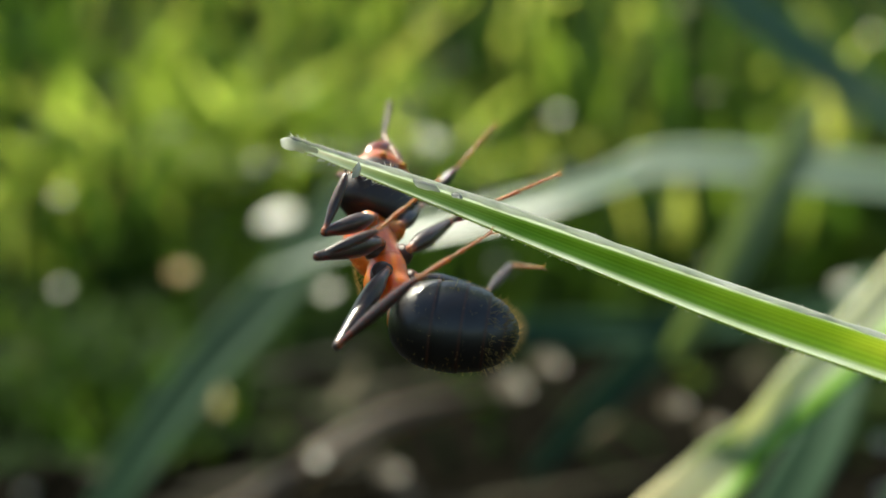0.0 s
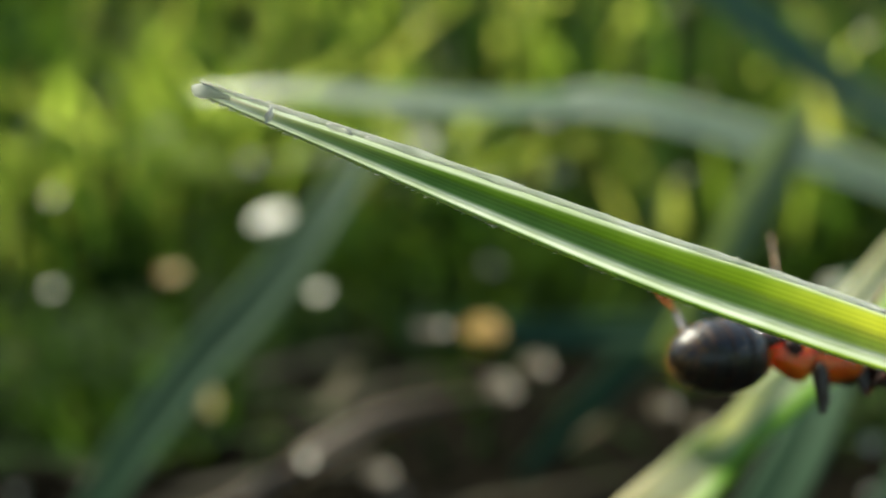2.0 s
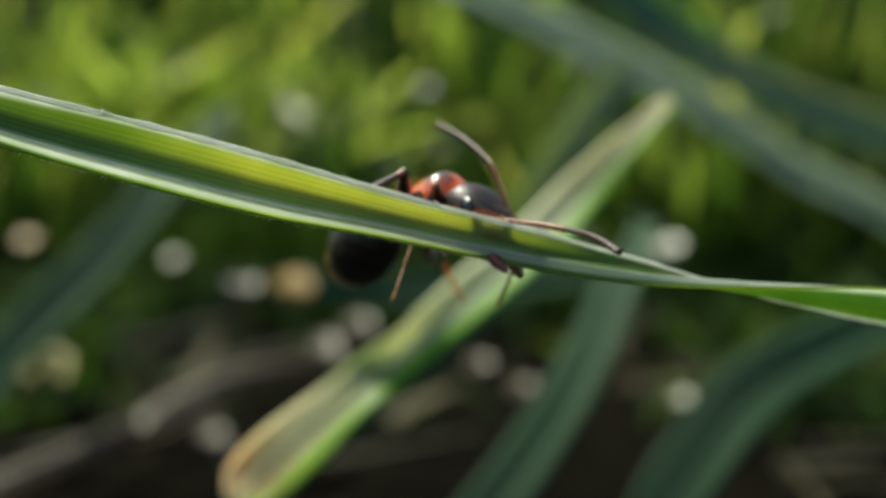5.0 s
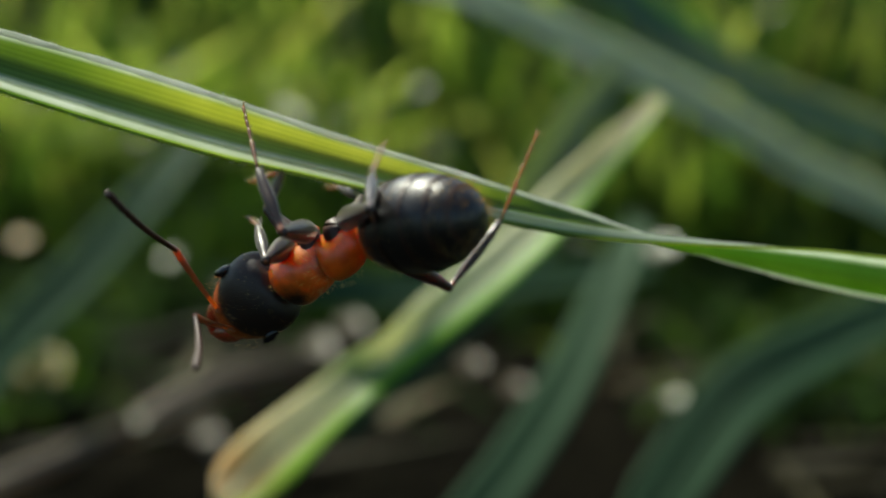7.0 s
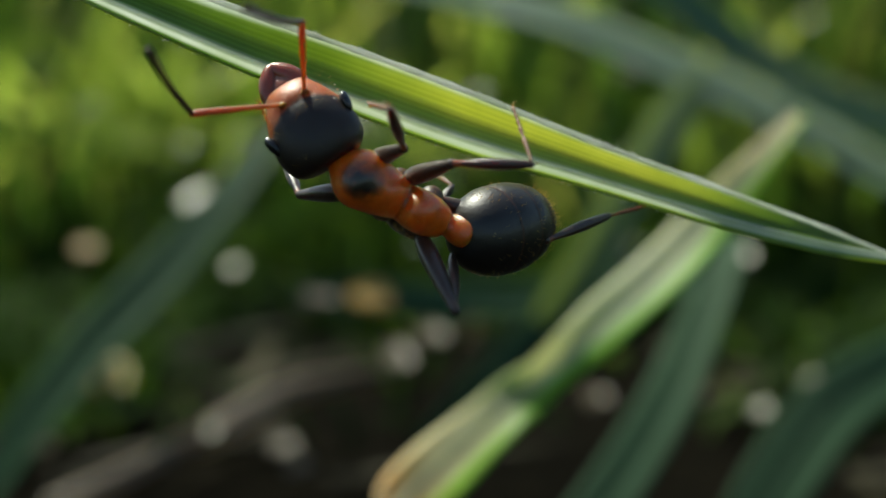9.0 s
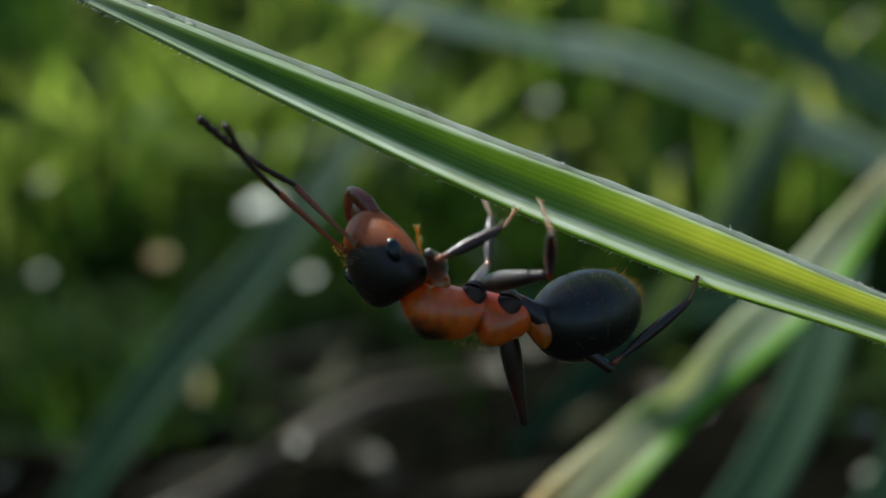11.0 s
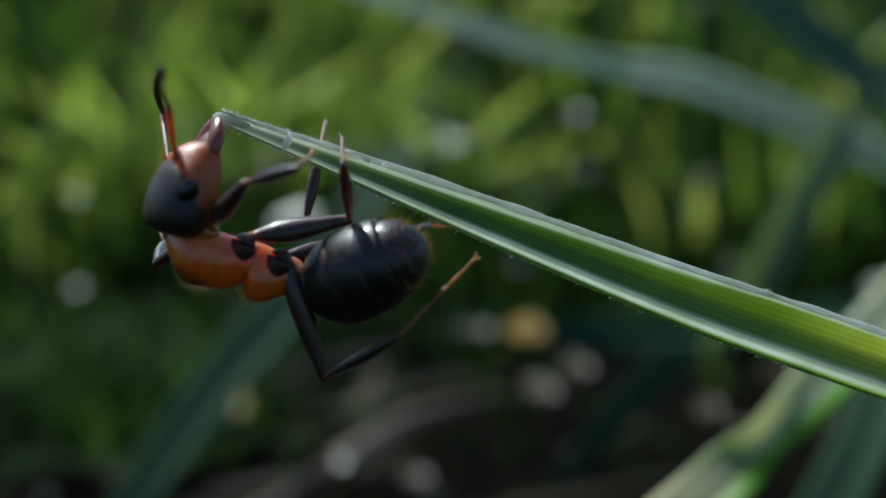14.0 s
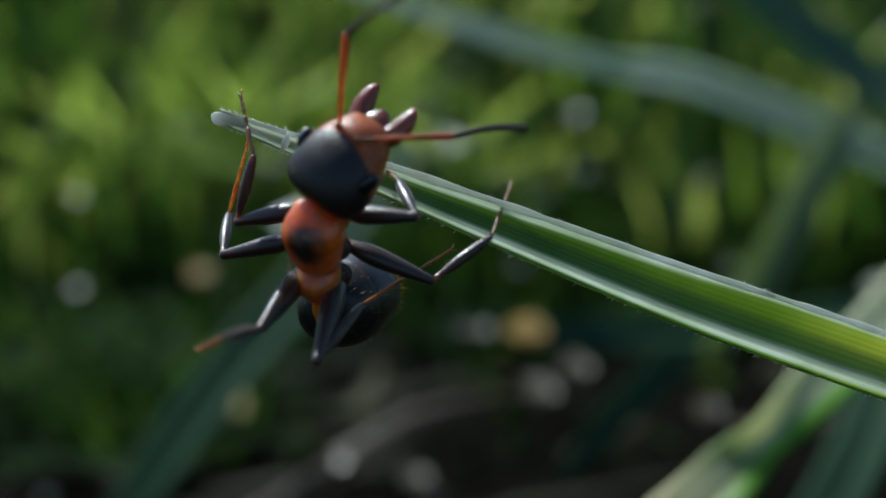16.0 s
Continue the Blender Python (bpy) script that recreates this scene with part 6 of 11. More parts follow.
        (13.167, mm(-1.22, -.98, .89, -27.5, 27.5, -93.8)), (13.333, mm(-1.48, -.85, .7, -25.1, 9, -91.5)), (13.5, mm(-1.69, -.68, .5, -23.5, -9.6, -89.9)), 
        (13.667, mm(-1.93, -.8, -.17, -22.7, 2.2, -80.8)), (13.833, mm(-1.93, -.79, -.89, -20, 13.7, -71.3)), (14, mm(-1.68, -.67, -1.55, -15.1, 24.6, -60.5)), 
        (14.167, mm(-1.57, -1.41, -1.11, -10.8, 35.9, -22.4)), (14.333, mm(-1.14, -1.94, -.57, 2.4, 42, 21.9)), (14.5, mm(-.47, -2.15, -.05, 17.6, 39, 67.7)), 
        (14.667, mm(-.77, -2.03, .07, 23.3, 52.3, 73.7)), (15, mm(-1.27, -1.62, .28, 64, 74.7, 114.8)), (15.167, mm(-1.4, -1.7, -.16, 36.5, 74.7, 86.5)), 
        (15.5, mm(-1.43, -1.59, -1.09, -.1, 66.4, 48.4)), (15.667, mm(-1.22, -1.85, -.87, -16.5, 62.5, .8)), (15.833, mm(-.95, -2.04, -.64, -21.5, 54.8, -36.3)), 
        (16, mm(-.64, -2.16, -.42, -18.2, 47.1, -66.5)), ])
    walk(tarsuss["R2"], [
        (0, mm(-.32, -.78, -.92, 19.5, 43.6, 52.2)), (0.167, mm(-1.17, -.59, -1.28, 17.3, 43, 51.8)), (0.333, mm(-1.9, -.76, -1.7, 15.1, 42.5, 51.4)), 
        (0.5, mm(-2.3, -1.19, -2.07, 12.9, 41.9, 51)), (0.667, mm(-2.47, -.79, -2.19, 17.5, 33.8, 83.1)), (0.833, mm(-2.49, -.38, -2.31, 16.4, 24.9, 111.8)), 
        (1, mm(-2.37, .03, -2.4, 11, 17.5, 139.1)), (1.167, mm(-2.75, -1.74, -1.59, 12.6, 19.1, 140.8)), (1.333, mm(-1.59, -3.33, -.98, 14.3, 20.7, 142.5)), 
        (1.5, mm(.43, -3.64, -.84, 16.1, 22.2, 144.3)), (1.667, mm(.45, -3.44, -1.68, -3.9, 22.6, -168.2)), (1.833, mm(.44, -3.01, -2.42, -17.7, 36.7, -120)), 
        (2, mm(.42, -2.41, -3, -11.7, 54.7, -60.6)), (2.167, mm(.59, -2.3, -3.15, -9, 56.2, -57.5)), (2.5, mm(.83, -1.95, -3.32, -2.8, 58.9, -50.6)), 
        (2.667, mm(1.28, -2.09, -2.41, -18.5, 49.7, -86.1)), (2.833, mm(.73, -1.65, -.55, -22.9, 37.1, -111.9)), (3, mm(-.68, -1.06, 1.22, -20.5, 24.4, -133.4)), 
        (3.167, mm(-2, -.82, 1.69, -17.5, 15.9, -124.1)), (3.333, mm(-2.48, -1.18, 1.38, -16, 7.1, -115.6)), (3.5, mm(-1.61, -1.59, .79, -15.8, -1.9, -107.4)), 
        (3.667, mm(-2.02, -1.81, .86, -7.4, 8.9, -49.2)), (3.833, mm(-2.26, -2.06, .88, 6.4, 7.3, 10.3)), (4, mm(-2.3, -2.28, .87, 12, -5.2, 68.1)), 
        (4.167, mm(-1.51, -2.56, 1.21, 11.4, -.8, 89.9)), (4.333, mm(-.66, -2.61, 1.42, 12.5, 3.5, 111.8)), (4.5, mm(.18, -2.44, 1.48, 15.1, 7.1, 133.8)), 
        (4.7, mm(.84, -2.29, .99, 14.5, -3.7, 153.7)), (4.933, mm(.62, -2.51, .98, 8.8, 1.7, 164.8)), (5.167, mm(.38, -2.7, .96, 4.2, 7.9, 175.4)), 
        (5.4, mm(.12, -2.86, .91, .7, 15, -174.3)), (5.633, mm(-.16, -2.99, .83, -1.5, 22.5, -164)), (5.867, mm(-.46, -3.09, .74, -2.2, 30.2, -153.4)), 
        (6.1, mm(-.76, -3.15, .62, -1.2, 37.9, -141.8)), (6.333, mm(-1.06, -3.17, .47, 2.1, 45.3, -128.7)), (6.8, mm(-1.65, -3.08, .13, 18.8, 56.8, -93.5)), 
        (6.867, mm(-1.23, -3.03, -.29, 23.5, 61.2, -74.1)), (6.933, mm(-.81, -2.7, -.62, 32, 64.5, -51.2)), (7, mm(-.47, -2.15, -.79, 43.6, 65.9, -25.3)), 
        (7.167, mm(-.52, -1.98, -.5, -14.5, 74.6, -48.1)), (7.333, mm(-.46, -1.86, -.19, -87.3, 71, -85.7)), (7.5, mm(-.26, -1.76, .1, -130.4, 59.9, -92.7)), 
        (7.667, mm(-.56, -2.48, .21, -109.3, 74.8, -67.1)), (7.833, mm(-1.14, -2.81, .24, -34, 77.9, 12.4)), (8, mm(-1.87, -2.63, .05, -.4, 64.4, 50.3)), 
        (8.167, mm(-2.07, -2.58, .43, 31.9, 51.5, 132.8)), (8.333, mm(-2.21, -2.47, .79, 25.7, 31, -176.6)), (8.5, mm(-2.27, -2.29, 1.13, 5.3, 20.6, -130.9)), 
        (8.667, mm(-2.2, -2.24, 1.3, -17.9, 22.3, -103)), (8.833, mm(-2.08, -2.1, 1.42, -38.7, 33.8, -76.4)), (9, mm(-1.92, -1.86, 1.51, -54.4, 52.3, -50.8)), 
        (9.167, mm(-1.31, -2.8, 1.16, -40.6, 66.9, -16.2)), (9.333, mm(-.47, -3.32, .7, 4.1, 71.3, 48.3)), (9.5, mm(.39, -3.34, .19, 33.3, 60.2, 97.7)), 
        (9.567, mm(-.1, -3.24, .16, 31, 58.1, 95.6)), (9.633, mm(-.53, -2.97, .08, 28.9, 56, 93.8)), (9.7, mm(-.86, -2.57, -.04, 27.1, 53.9, 92.2)), 
        (9.933, mm(-.84, -2.74, -.06, 25.6, 53.5, 90.7)), (10.4, mm(-.8, -3.04, -.11, 22.9, 52.7, 87.9)), (10.867, mm(-.75, -3.27, -.16, 20.3, 51.8, 85.2)), 
        (11.8, mm(-.62, -3.53, -.3, 15.4, 49.8, 80.2)), (11.867, mm(-1.6, -2.73, -.35, 13.5, 70.5, 79.6)), (11.933, mm(-2.03, -1.55, -.75, -132.7, 88.5, -65.4)), 
        (12, mm(-1.77, -.46, -1.39, -163.4, 68, -94.8)), (12.167, mm(-1.95, -.84, -1.22, -131.3, 68.8, -81.2)), (12.333, mm(-2.07, -1.19, -1.08, -100.4, 66.9, -68.7)), 
        (12.5, mm(-2.13, -1.48, -.96, -74.2, 63, -61.1)), (12.667, mm(-2.17, -1.92, -.6, -84.6, 71.9, -53.5)), (12.833, mm(-1.78, -2.15, -.24, -97.8, 81.3, -49.1)), 
        (13, mm(-1.07, -2.09, -.03, 134.2, 88.4, -159.7)), (13.167, mm(-1.31, -2.31, .2, -106.3, 85.7, -52.7)), (13.333, mm(-1.52, -2.33, .47, -91, 80.6, -50)), 
        (13.5, mm(-1.69, -2.16, .75, -82, 75.6, -53.6)), (13.667, mm(-1.69, -2.28, -.23, 9.3, 73.2, 47.5)), (13.833, mm(-1.46, -2.17, -1.24, 26.8, 52.3, 75.3)), 
        (14, mm(-1.01, -1.85, -2.18, 27.4, 30.1, 87.7)), (14.167, mm(-.45, -1.87, -1.99, 18.8, 35.4, 104.4)), (14.333, mm(-.11, -1.53, -1.58, 11.9, 42.7, 121.4)), 
        (14.5, mm(-.03, -1.07, -1, 7.6, 51.2, 139.7)), (14.667, mm(-.51, -1.15, -1.12, -10.6, 41.2, 82.7)), (14.833, mm(-.99, -1.21, -1.18, -11.1, 25.3, 38.8)), 
        (15, mm(-1.44, -1.26, -1.16, -.1, 13.1, -1.3)), (15.167, mm(-1.37, -1.31, -1.61, -.6, -11.1, 2.4)), (15.333, mm(-1.24, -1.26, -2.05, -3, -35.3, 7.1)), 
        (15.5, mm(-1.03, -1.14, -2.46, -10.5, -59, 16.4)), (15.667, mm(-.53, -1.84, -2.2, -5.7, -10.2, 9.5)), (15.833, mm(-.26, -2.55, -1.87, -6.3, 38.7, 5.4)), 
        (16, mm(-.24, -3.1, -1.52, -61.7, 85.7, -52.3)), ])
    walk(femurs["R3"], [
        (0, mm(-.85, -.34, -.48, -2.5, -9.5, -145.8)), (0.5, mm(-.85, -.34, -.48, -7.7, -11.9, -148.8)), (0.667, mm(-.85, -.34, -.48, -10.4, -4.1, -131.1)), 
        (0.833, mm(-.85, -.34, -.48, -10.6, 4.2, -113.8)), (1, mm(-.85, -.34, -.48, -8.3, 12.1, -96.1)), (1.5, mm(-.85, -.34, -.48, -16.1, 7.4, -87.8)), 
        (2, mm(-.85, -.34, -.48, -9.1, 34.3, -104.4)), (2.5, mm(-.85, -.34, -.48, -5.3, 42.3, -79)), (2.667, mm(-.85, -.34, -.48, -9.3, 30, -94.3)), 
        (2.833, mm(-.85, -.34, -.48, -9.5, 17.3, -107.3)), (3, mm(-.85, -.34, -.48, -6.7, 4.8, -119.8)), (3.167, mm(-.85, -.34, -.48, -12.1, -17, -129.4)), 
        (3.333, mm(-.85, -.34, -.48, -14.2, -39.4, -138.6)), (3.5, mm(-.85, -.34, -.48, -10, -61.8, -152)), (4, mm(-.85, -.34, -.48, 4.2, -53.4, -137.7)), 
        (4.167, mm(-.85, -.34, -.48, -6.1, -64.9, -124.7)), (4.5, mm(-.85, -.34, -.48, -79.8, -75, -45.9)), (4.7, mm(-.85, -.34, -.48, -77, -60.7, -43.2)), 
        (4.933, mm(-.85, -.34, -.48, -94.9, -49.5, -26.8)), (5.167, mm(-.85, -.34, -.48, -105.2, -36.4, -18)), (5.4, mm(-.85, -.34, -.48, -112, -22.5, -13)), 
        (5.633, mm(-.85, -.34, -.48, -117.1, -8.2, -10)), (5.867, mm(-.85, -.34, -.48, -121.5, 6.3, -8.3)), (6.1, mm(-.85, -.34, -.48, -125.6, 20.8, -7.6)), 
        (6.333, mm(-.85, -.34, -.48, -130.2, 35.4, -8.1)), (6.8, mm(-.85, -.34, -.48, -146.4, 63.9, -17.6)), (6.867, mm(-.85, -.34, -.48, 49.3, 68.4, -168)), 
        (6.933, mm(-.85, -.34, -.48, 32.1, 22.5, -168.9)), (7, mm(-.85, -.34, -.48, 15.8, -21.9, -156.5)), (7.5, mm(-.85, -.34, -.48, 2.1, -28, -175.5)), 
        (8, mm(-.85, -.34, -.48, 4.8, -49.5, 176.8)), (8.5, mm(-.85, -.34, -.48, 42.6, -69.4, 154.8)), (8.667, mm(-.85, -.34, -.48, 14.3, -47.7, 180)), 
        (8.833, mm(-.85, -.34, -.48, 4.1, -23.3, -173.5)), (9, mm(-.85, -.34, -.48, -2.6, 1.6, -171.7)), (9.167, mm(-.85, -.34, -.48, -6.8, -15.8, -164)), 
        (9.333, mm(-.85, -.34, -.48, -14.3, -32.3, -153.7)), (9.5, mm(-.85, -.34, -.48, -27.8, -46.9, -137.9)), (9.7, mm(-.85, -.34, -.48, -5.1, -38.4, -158.8)), 
        (9.933, mm(-.85, -.34, -.48, -1.1, -34.8, -165.6)), (10.167, mm(-.85, -.34, -.48, 2.2, -30.9, -171.7)), (10.4, mm(-.85, -.34, -.48, 4.9, -26.7, -177.4)), 
        (10.633, mm(-.85, -.34, -.48, 7.1, -22.3, 177.4)), (11.8, mm(-.85, -.34, -.48, 11.3, 1.2, 154.6)), (12, mm(-.85, -.34, -.48, 10.8, 7.5, 157.3)), 
        (12.5, mm(-.85, -.34, -.48, 17.8, -.2, 145.6)), (12.667, mm(-.85, -.34, -.48, 28.5, -3.6, 134)), (13, mm(-.85, -.34, -.48, 50.8, -3.4, 109.7)), 
        (13.5, mm(-.85, -.34, -.48, 29.4, -14.7, 127.2)), (13.667, mm(-.85, -.34, -.48, 23.6, -27, 136.9)), (14, mm(-.85, -.34, -.48, .4, -46.7, 166.5)), 
        (14.5, mm(-.85, -.34, -.48, 7.7, -28.6, 161.9)), (14.667, mm(-.85, -.34, -.48, 9.9, -47.2, 175.2)), (14.833, mm(-.85, -.34, -.48, 3.3, -65.6, -164.5)), 
        (15, mm(-.85, -.34, -.48, -45.5, -78.1, -103)), (15.5, mm(-.85, -.34, -.48, 8.4, -61.3, -171.2)), (15.667, mm(-.85, -.34, -.48, 7.2, -70.3, -162.6)), 
        (16, mm(-.85, -.34, -.48, -58.3, -84.9, -82.8)), ])
    walk(tibias["R3"], [
        (0, mm(-2.89, -1.73, -.07, 71.3, 72.1, 67.2)), (0.167, mm(-2.91, -1.69, -.04, 50.8, 61.1, 86.1)), (0.333, mm(-2.93, -1.65, 0, 29.9, 53.5, 106.2)), 
        (0.5, mm(-2.94, -1.61, .04, 8.5, 50.3, 127)), (0.667, mm(-2.49, -2.22, -.3, 11.2, 41.5, 121.4)), (0.833, mm(-1.86, -2.62, -.66, 14.6, 33, 115.9)), 
        (1, mm(-1.11, -2.77, -1.01, 18.6, 24.7, 110.3)), (1.167, mm(-1, -2.79, -.93, 25.7, -1, 160.5)), (1.333, mm(-.88, -2.81, -.86, 9.7, -22.7, -147.4)), 
        (1.5, mm(-.76, -2.82, -.8, -19.1, -21.8, -87.6)), (1.667, mm(-.99, -2.74, -1.18, -19.4, -8, -71.4)), (1.833, mm(-1.2, -2.58, -1.54, -15.9, 5.3, -55.4)), 
        (2, mm(-1.36, -2.34, -1.89, -8.5, 17, -37.8)), (2.167, mm(-1.07, -2.32, -1.99, -4.2, 33.1, -49.3)), (2.333, mm(-.78, -2.26, -2.08, -3.7, 49.5, -62.2)), 
        (2.5, mm(-.5, -2.15, -2.16, -11.6, 65.5, -82.2)), (2.667, mm(-1.01, -2.5, -1.73, -50.4, 17.1, -121.5)), (2.833, mm(-1.56, -2.62, -1.22, -58.5, -37.1, -130.6)), 
        (3, mm(-2.09, -2.5, -.69, 93.2, -87.9, 67.5)), (3.167, mm(-2.37, -2.19, .25, -29.5, -63.2, -154.9)), (3.333, mm(-2.3, -1.62, 1.11, -22.9, -35.5, -144.7)), 
        (3.5, mm(-1.89, -.89, 1.72, -12.7, -9.1, -133.3)), (4, mm(-1.95, -1.34, 1.53, -9.1, -8.8, -144.6)), (4.167, mm(-1.45, -1.21, 1.78, -10.5, -13, -135.8)), 
        (4.333, mm(-.93, -1.03, 1.92, -12.5, -17, -126.8)), (4.5, mm(-.4, -.8, 1.94, -15.2, -20.6, -117.4)), (4.7, mm(.04, -1.18, 1.7, -15.6, -11.2, -102.2)), 
        (4.933, mm(.6, -1.07, 1.42, -7.6, -1.8, -108.4)), (5.167, mm(1.06, -.96, 1, -.6, 8.3, -113.3)), (5.4, mm(1.4, -.86, .48, 5.8, 18.9, -117.1)), 
        (5.633, mm(1.59, -.77, -.12, 11.9, 29.9, -119.9)), (5.867, mm(1.61, -.7, -.75, 18.2, 41.1, -121.5)), (6.1, mm(1.47, -.65, -1.37, 25.5, 52.3, -121.5)), 
        (6.333, mm(1.17, -.63, -1.93, 35.5, 63.5, -118.3)), (6.567, mm(.73, -.64, -2.39, 54.1, 73.9, -106.2)), (6.8, mm(.2, -.67, -2.73, 104, 80.4, -62.7)), 
        (6.867, mm(-1.75, -.53, -2.81, -103.5, 80, 53.1)), (6.933, mm(-3.12, -.79, -1.44, -69.5, 63.4, 49.4)), (7, mm(-2.98, -1.26, .45, -45.8, 49.4, 33.2)), 
        (7.167, mm(-3.04, -1.01, .52, -67.1, 13.5, -4.3)), (7.333, mm(-3.07, -.76, .6, -64.3, -26.3, -30.3)), (7.5, mm(-3.05, -.51, .69, -28.3, -56.9, -81.1)), 
        (7.667, mm(-2.89, -.42, .96, -14.6, -24.3, -97.5)), (7.833, mm(-2.7, -.33, 1.21, -11, 9.6, -105.1)), (8, mm(-2.47, -.25, 1.42, -12, 43.6, -112.6)), 
        (8.167, mm(-2.21, -.18, 1.61, -15.1, 20, -112.7)), (8.333, mm(-1.93, -.09, 1.76, -17.9, -3.7, -111.5)), (8.5, mm(-1.64, .03, 1.86, -21.6, -27.2, -109)), 
        (8.667, mm(-2.53, -.34, 1.37, -10.4, -7.6, -121.4)), (8.833, mm(-3.13, -.6, .51, -3.4, 13.6, -130.1)), (9, mm(-3.32, -.7, -.55, .9, 35.6, -137.2)), 
        (9.167, mm(-3.16, -1, .2, -11.3, 47.8, -133.4)), (9.333, mm(-2.74, -1.27, .86, -26.2, 60.4, -133.5)), (9.5, mm(-2.12, -1.49, 1.35, -50.9, 72.3, -144.3)), 
        (9.567, mm(-2.32, -1.34, 1.28, -41.6, 68.4, -152.8)), (9.633, mm(-2.5, -1.19, 1.19, -32.3, 64.9, -161.5)), (9.7, mm(-2.68, -1.05, 1.07, -22.9, 62.1, -170.4)), 
        (9.933, mm(-2.84, -.85, .95, -16.7, 59.5, -164)), (10.167, mm(-2.97, -.65, .8, -11.6, 56.7, -158.6)), (10.4, mm(-3.08, -.44, .64, -7.2, 53.6, -154)), 
        (10.633, mm(-3.16, -.23, .47, -3.6, 50.4, -150.1)), (10.867, mm(-3.21, -.03, .28, -.5, 47, -146.8)), (11.333, mm(-3.22, .37, -.11, 4.4, 39.9, -141.4)), 
        (11.8, mm(-3.11, .73, -.53, 8.1, 32.6, -137.2)), (12, mm(-3.14, .61, -.81, -2.3, 18.1, -154.5)), (12.5, mm(-2.91, 1.07, -.47, -4.5, 14.3, -132.7)), 
        (12.667, mm(-2.58, 1.46, -.32, -5.9, 16.5, -128.6)), (12.833, mm(-2.16, 1.78, -.28, -7.2, 18.8, -124.5)), (13, mm(-1.69, 2.01, -.33, -8.3, 21.2, -120.4)), 
        (13.5, mm(-2.31, 1.59, .15, -30.8, 46.6, -121.8)), (13.667, mm(-2.48, 1.18, .65, -25.7, 41.4, -118.4)), (13.833, mm(-2.55, .66, 1.06, -21.4, 36, -115.9)), 
        (14, mm(-2.52, .06, 1.34, -17.6, 30.5, -114)), (14.5, mm(-2.94, .34, .72, -31.2, 40.3, -110.5)), (14.667, mm(-2.54, -.2, 1.36, -31.3, 44.3, -114.8)), 
        (14.833, mm(-1.85, -.62, 1.8, -31.9, 48.3, -119.5)), (15, mm(-.97, -.84, 1.97, -33.2, 52.2, -124.7)), (15.167, mm(-1.34, -.77, 1.93, -38.3, 56.2, -113)), 
        (15.5, mm(-2.04, -.52, 1.71, -44.6, 65.5, -86.8)), (15.667, mm(-1.65, -.59, 1.87, -70.3, 71.9, -89.9)), (15.833, mm(-1.24, -.6, 1.98, -108.9, 76.8, -106.2)), 
        (16, mm(-.82, -.56, 2.01, -160.1, 77.1, -135.2)), ])
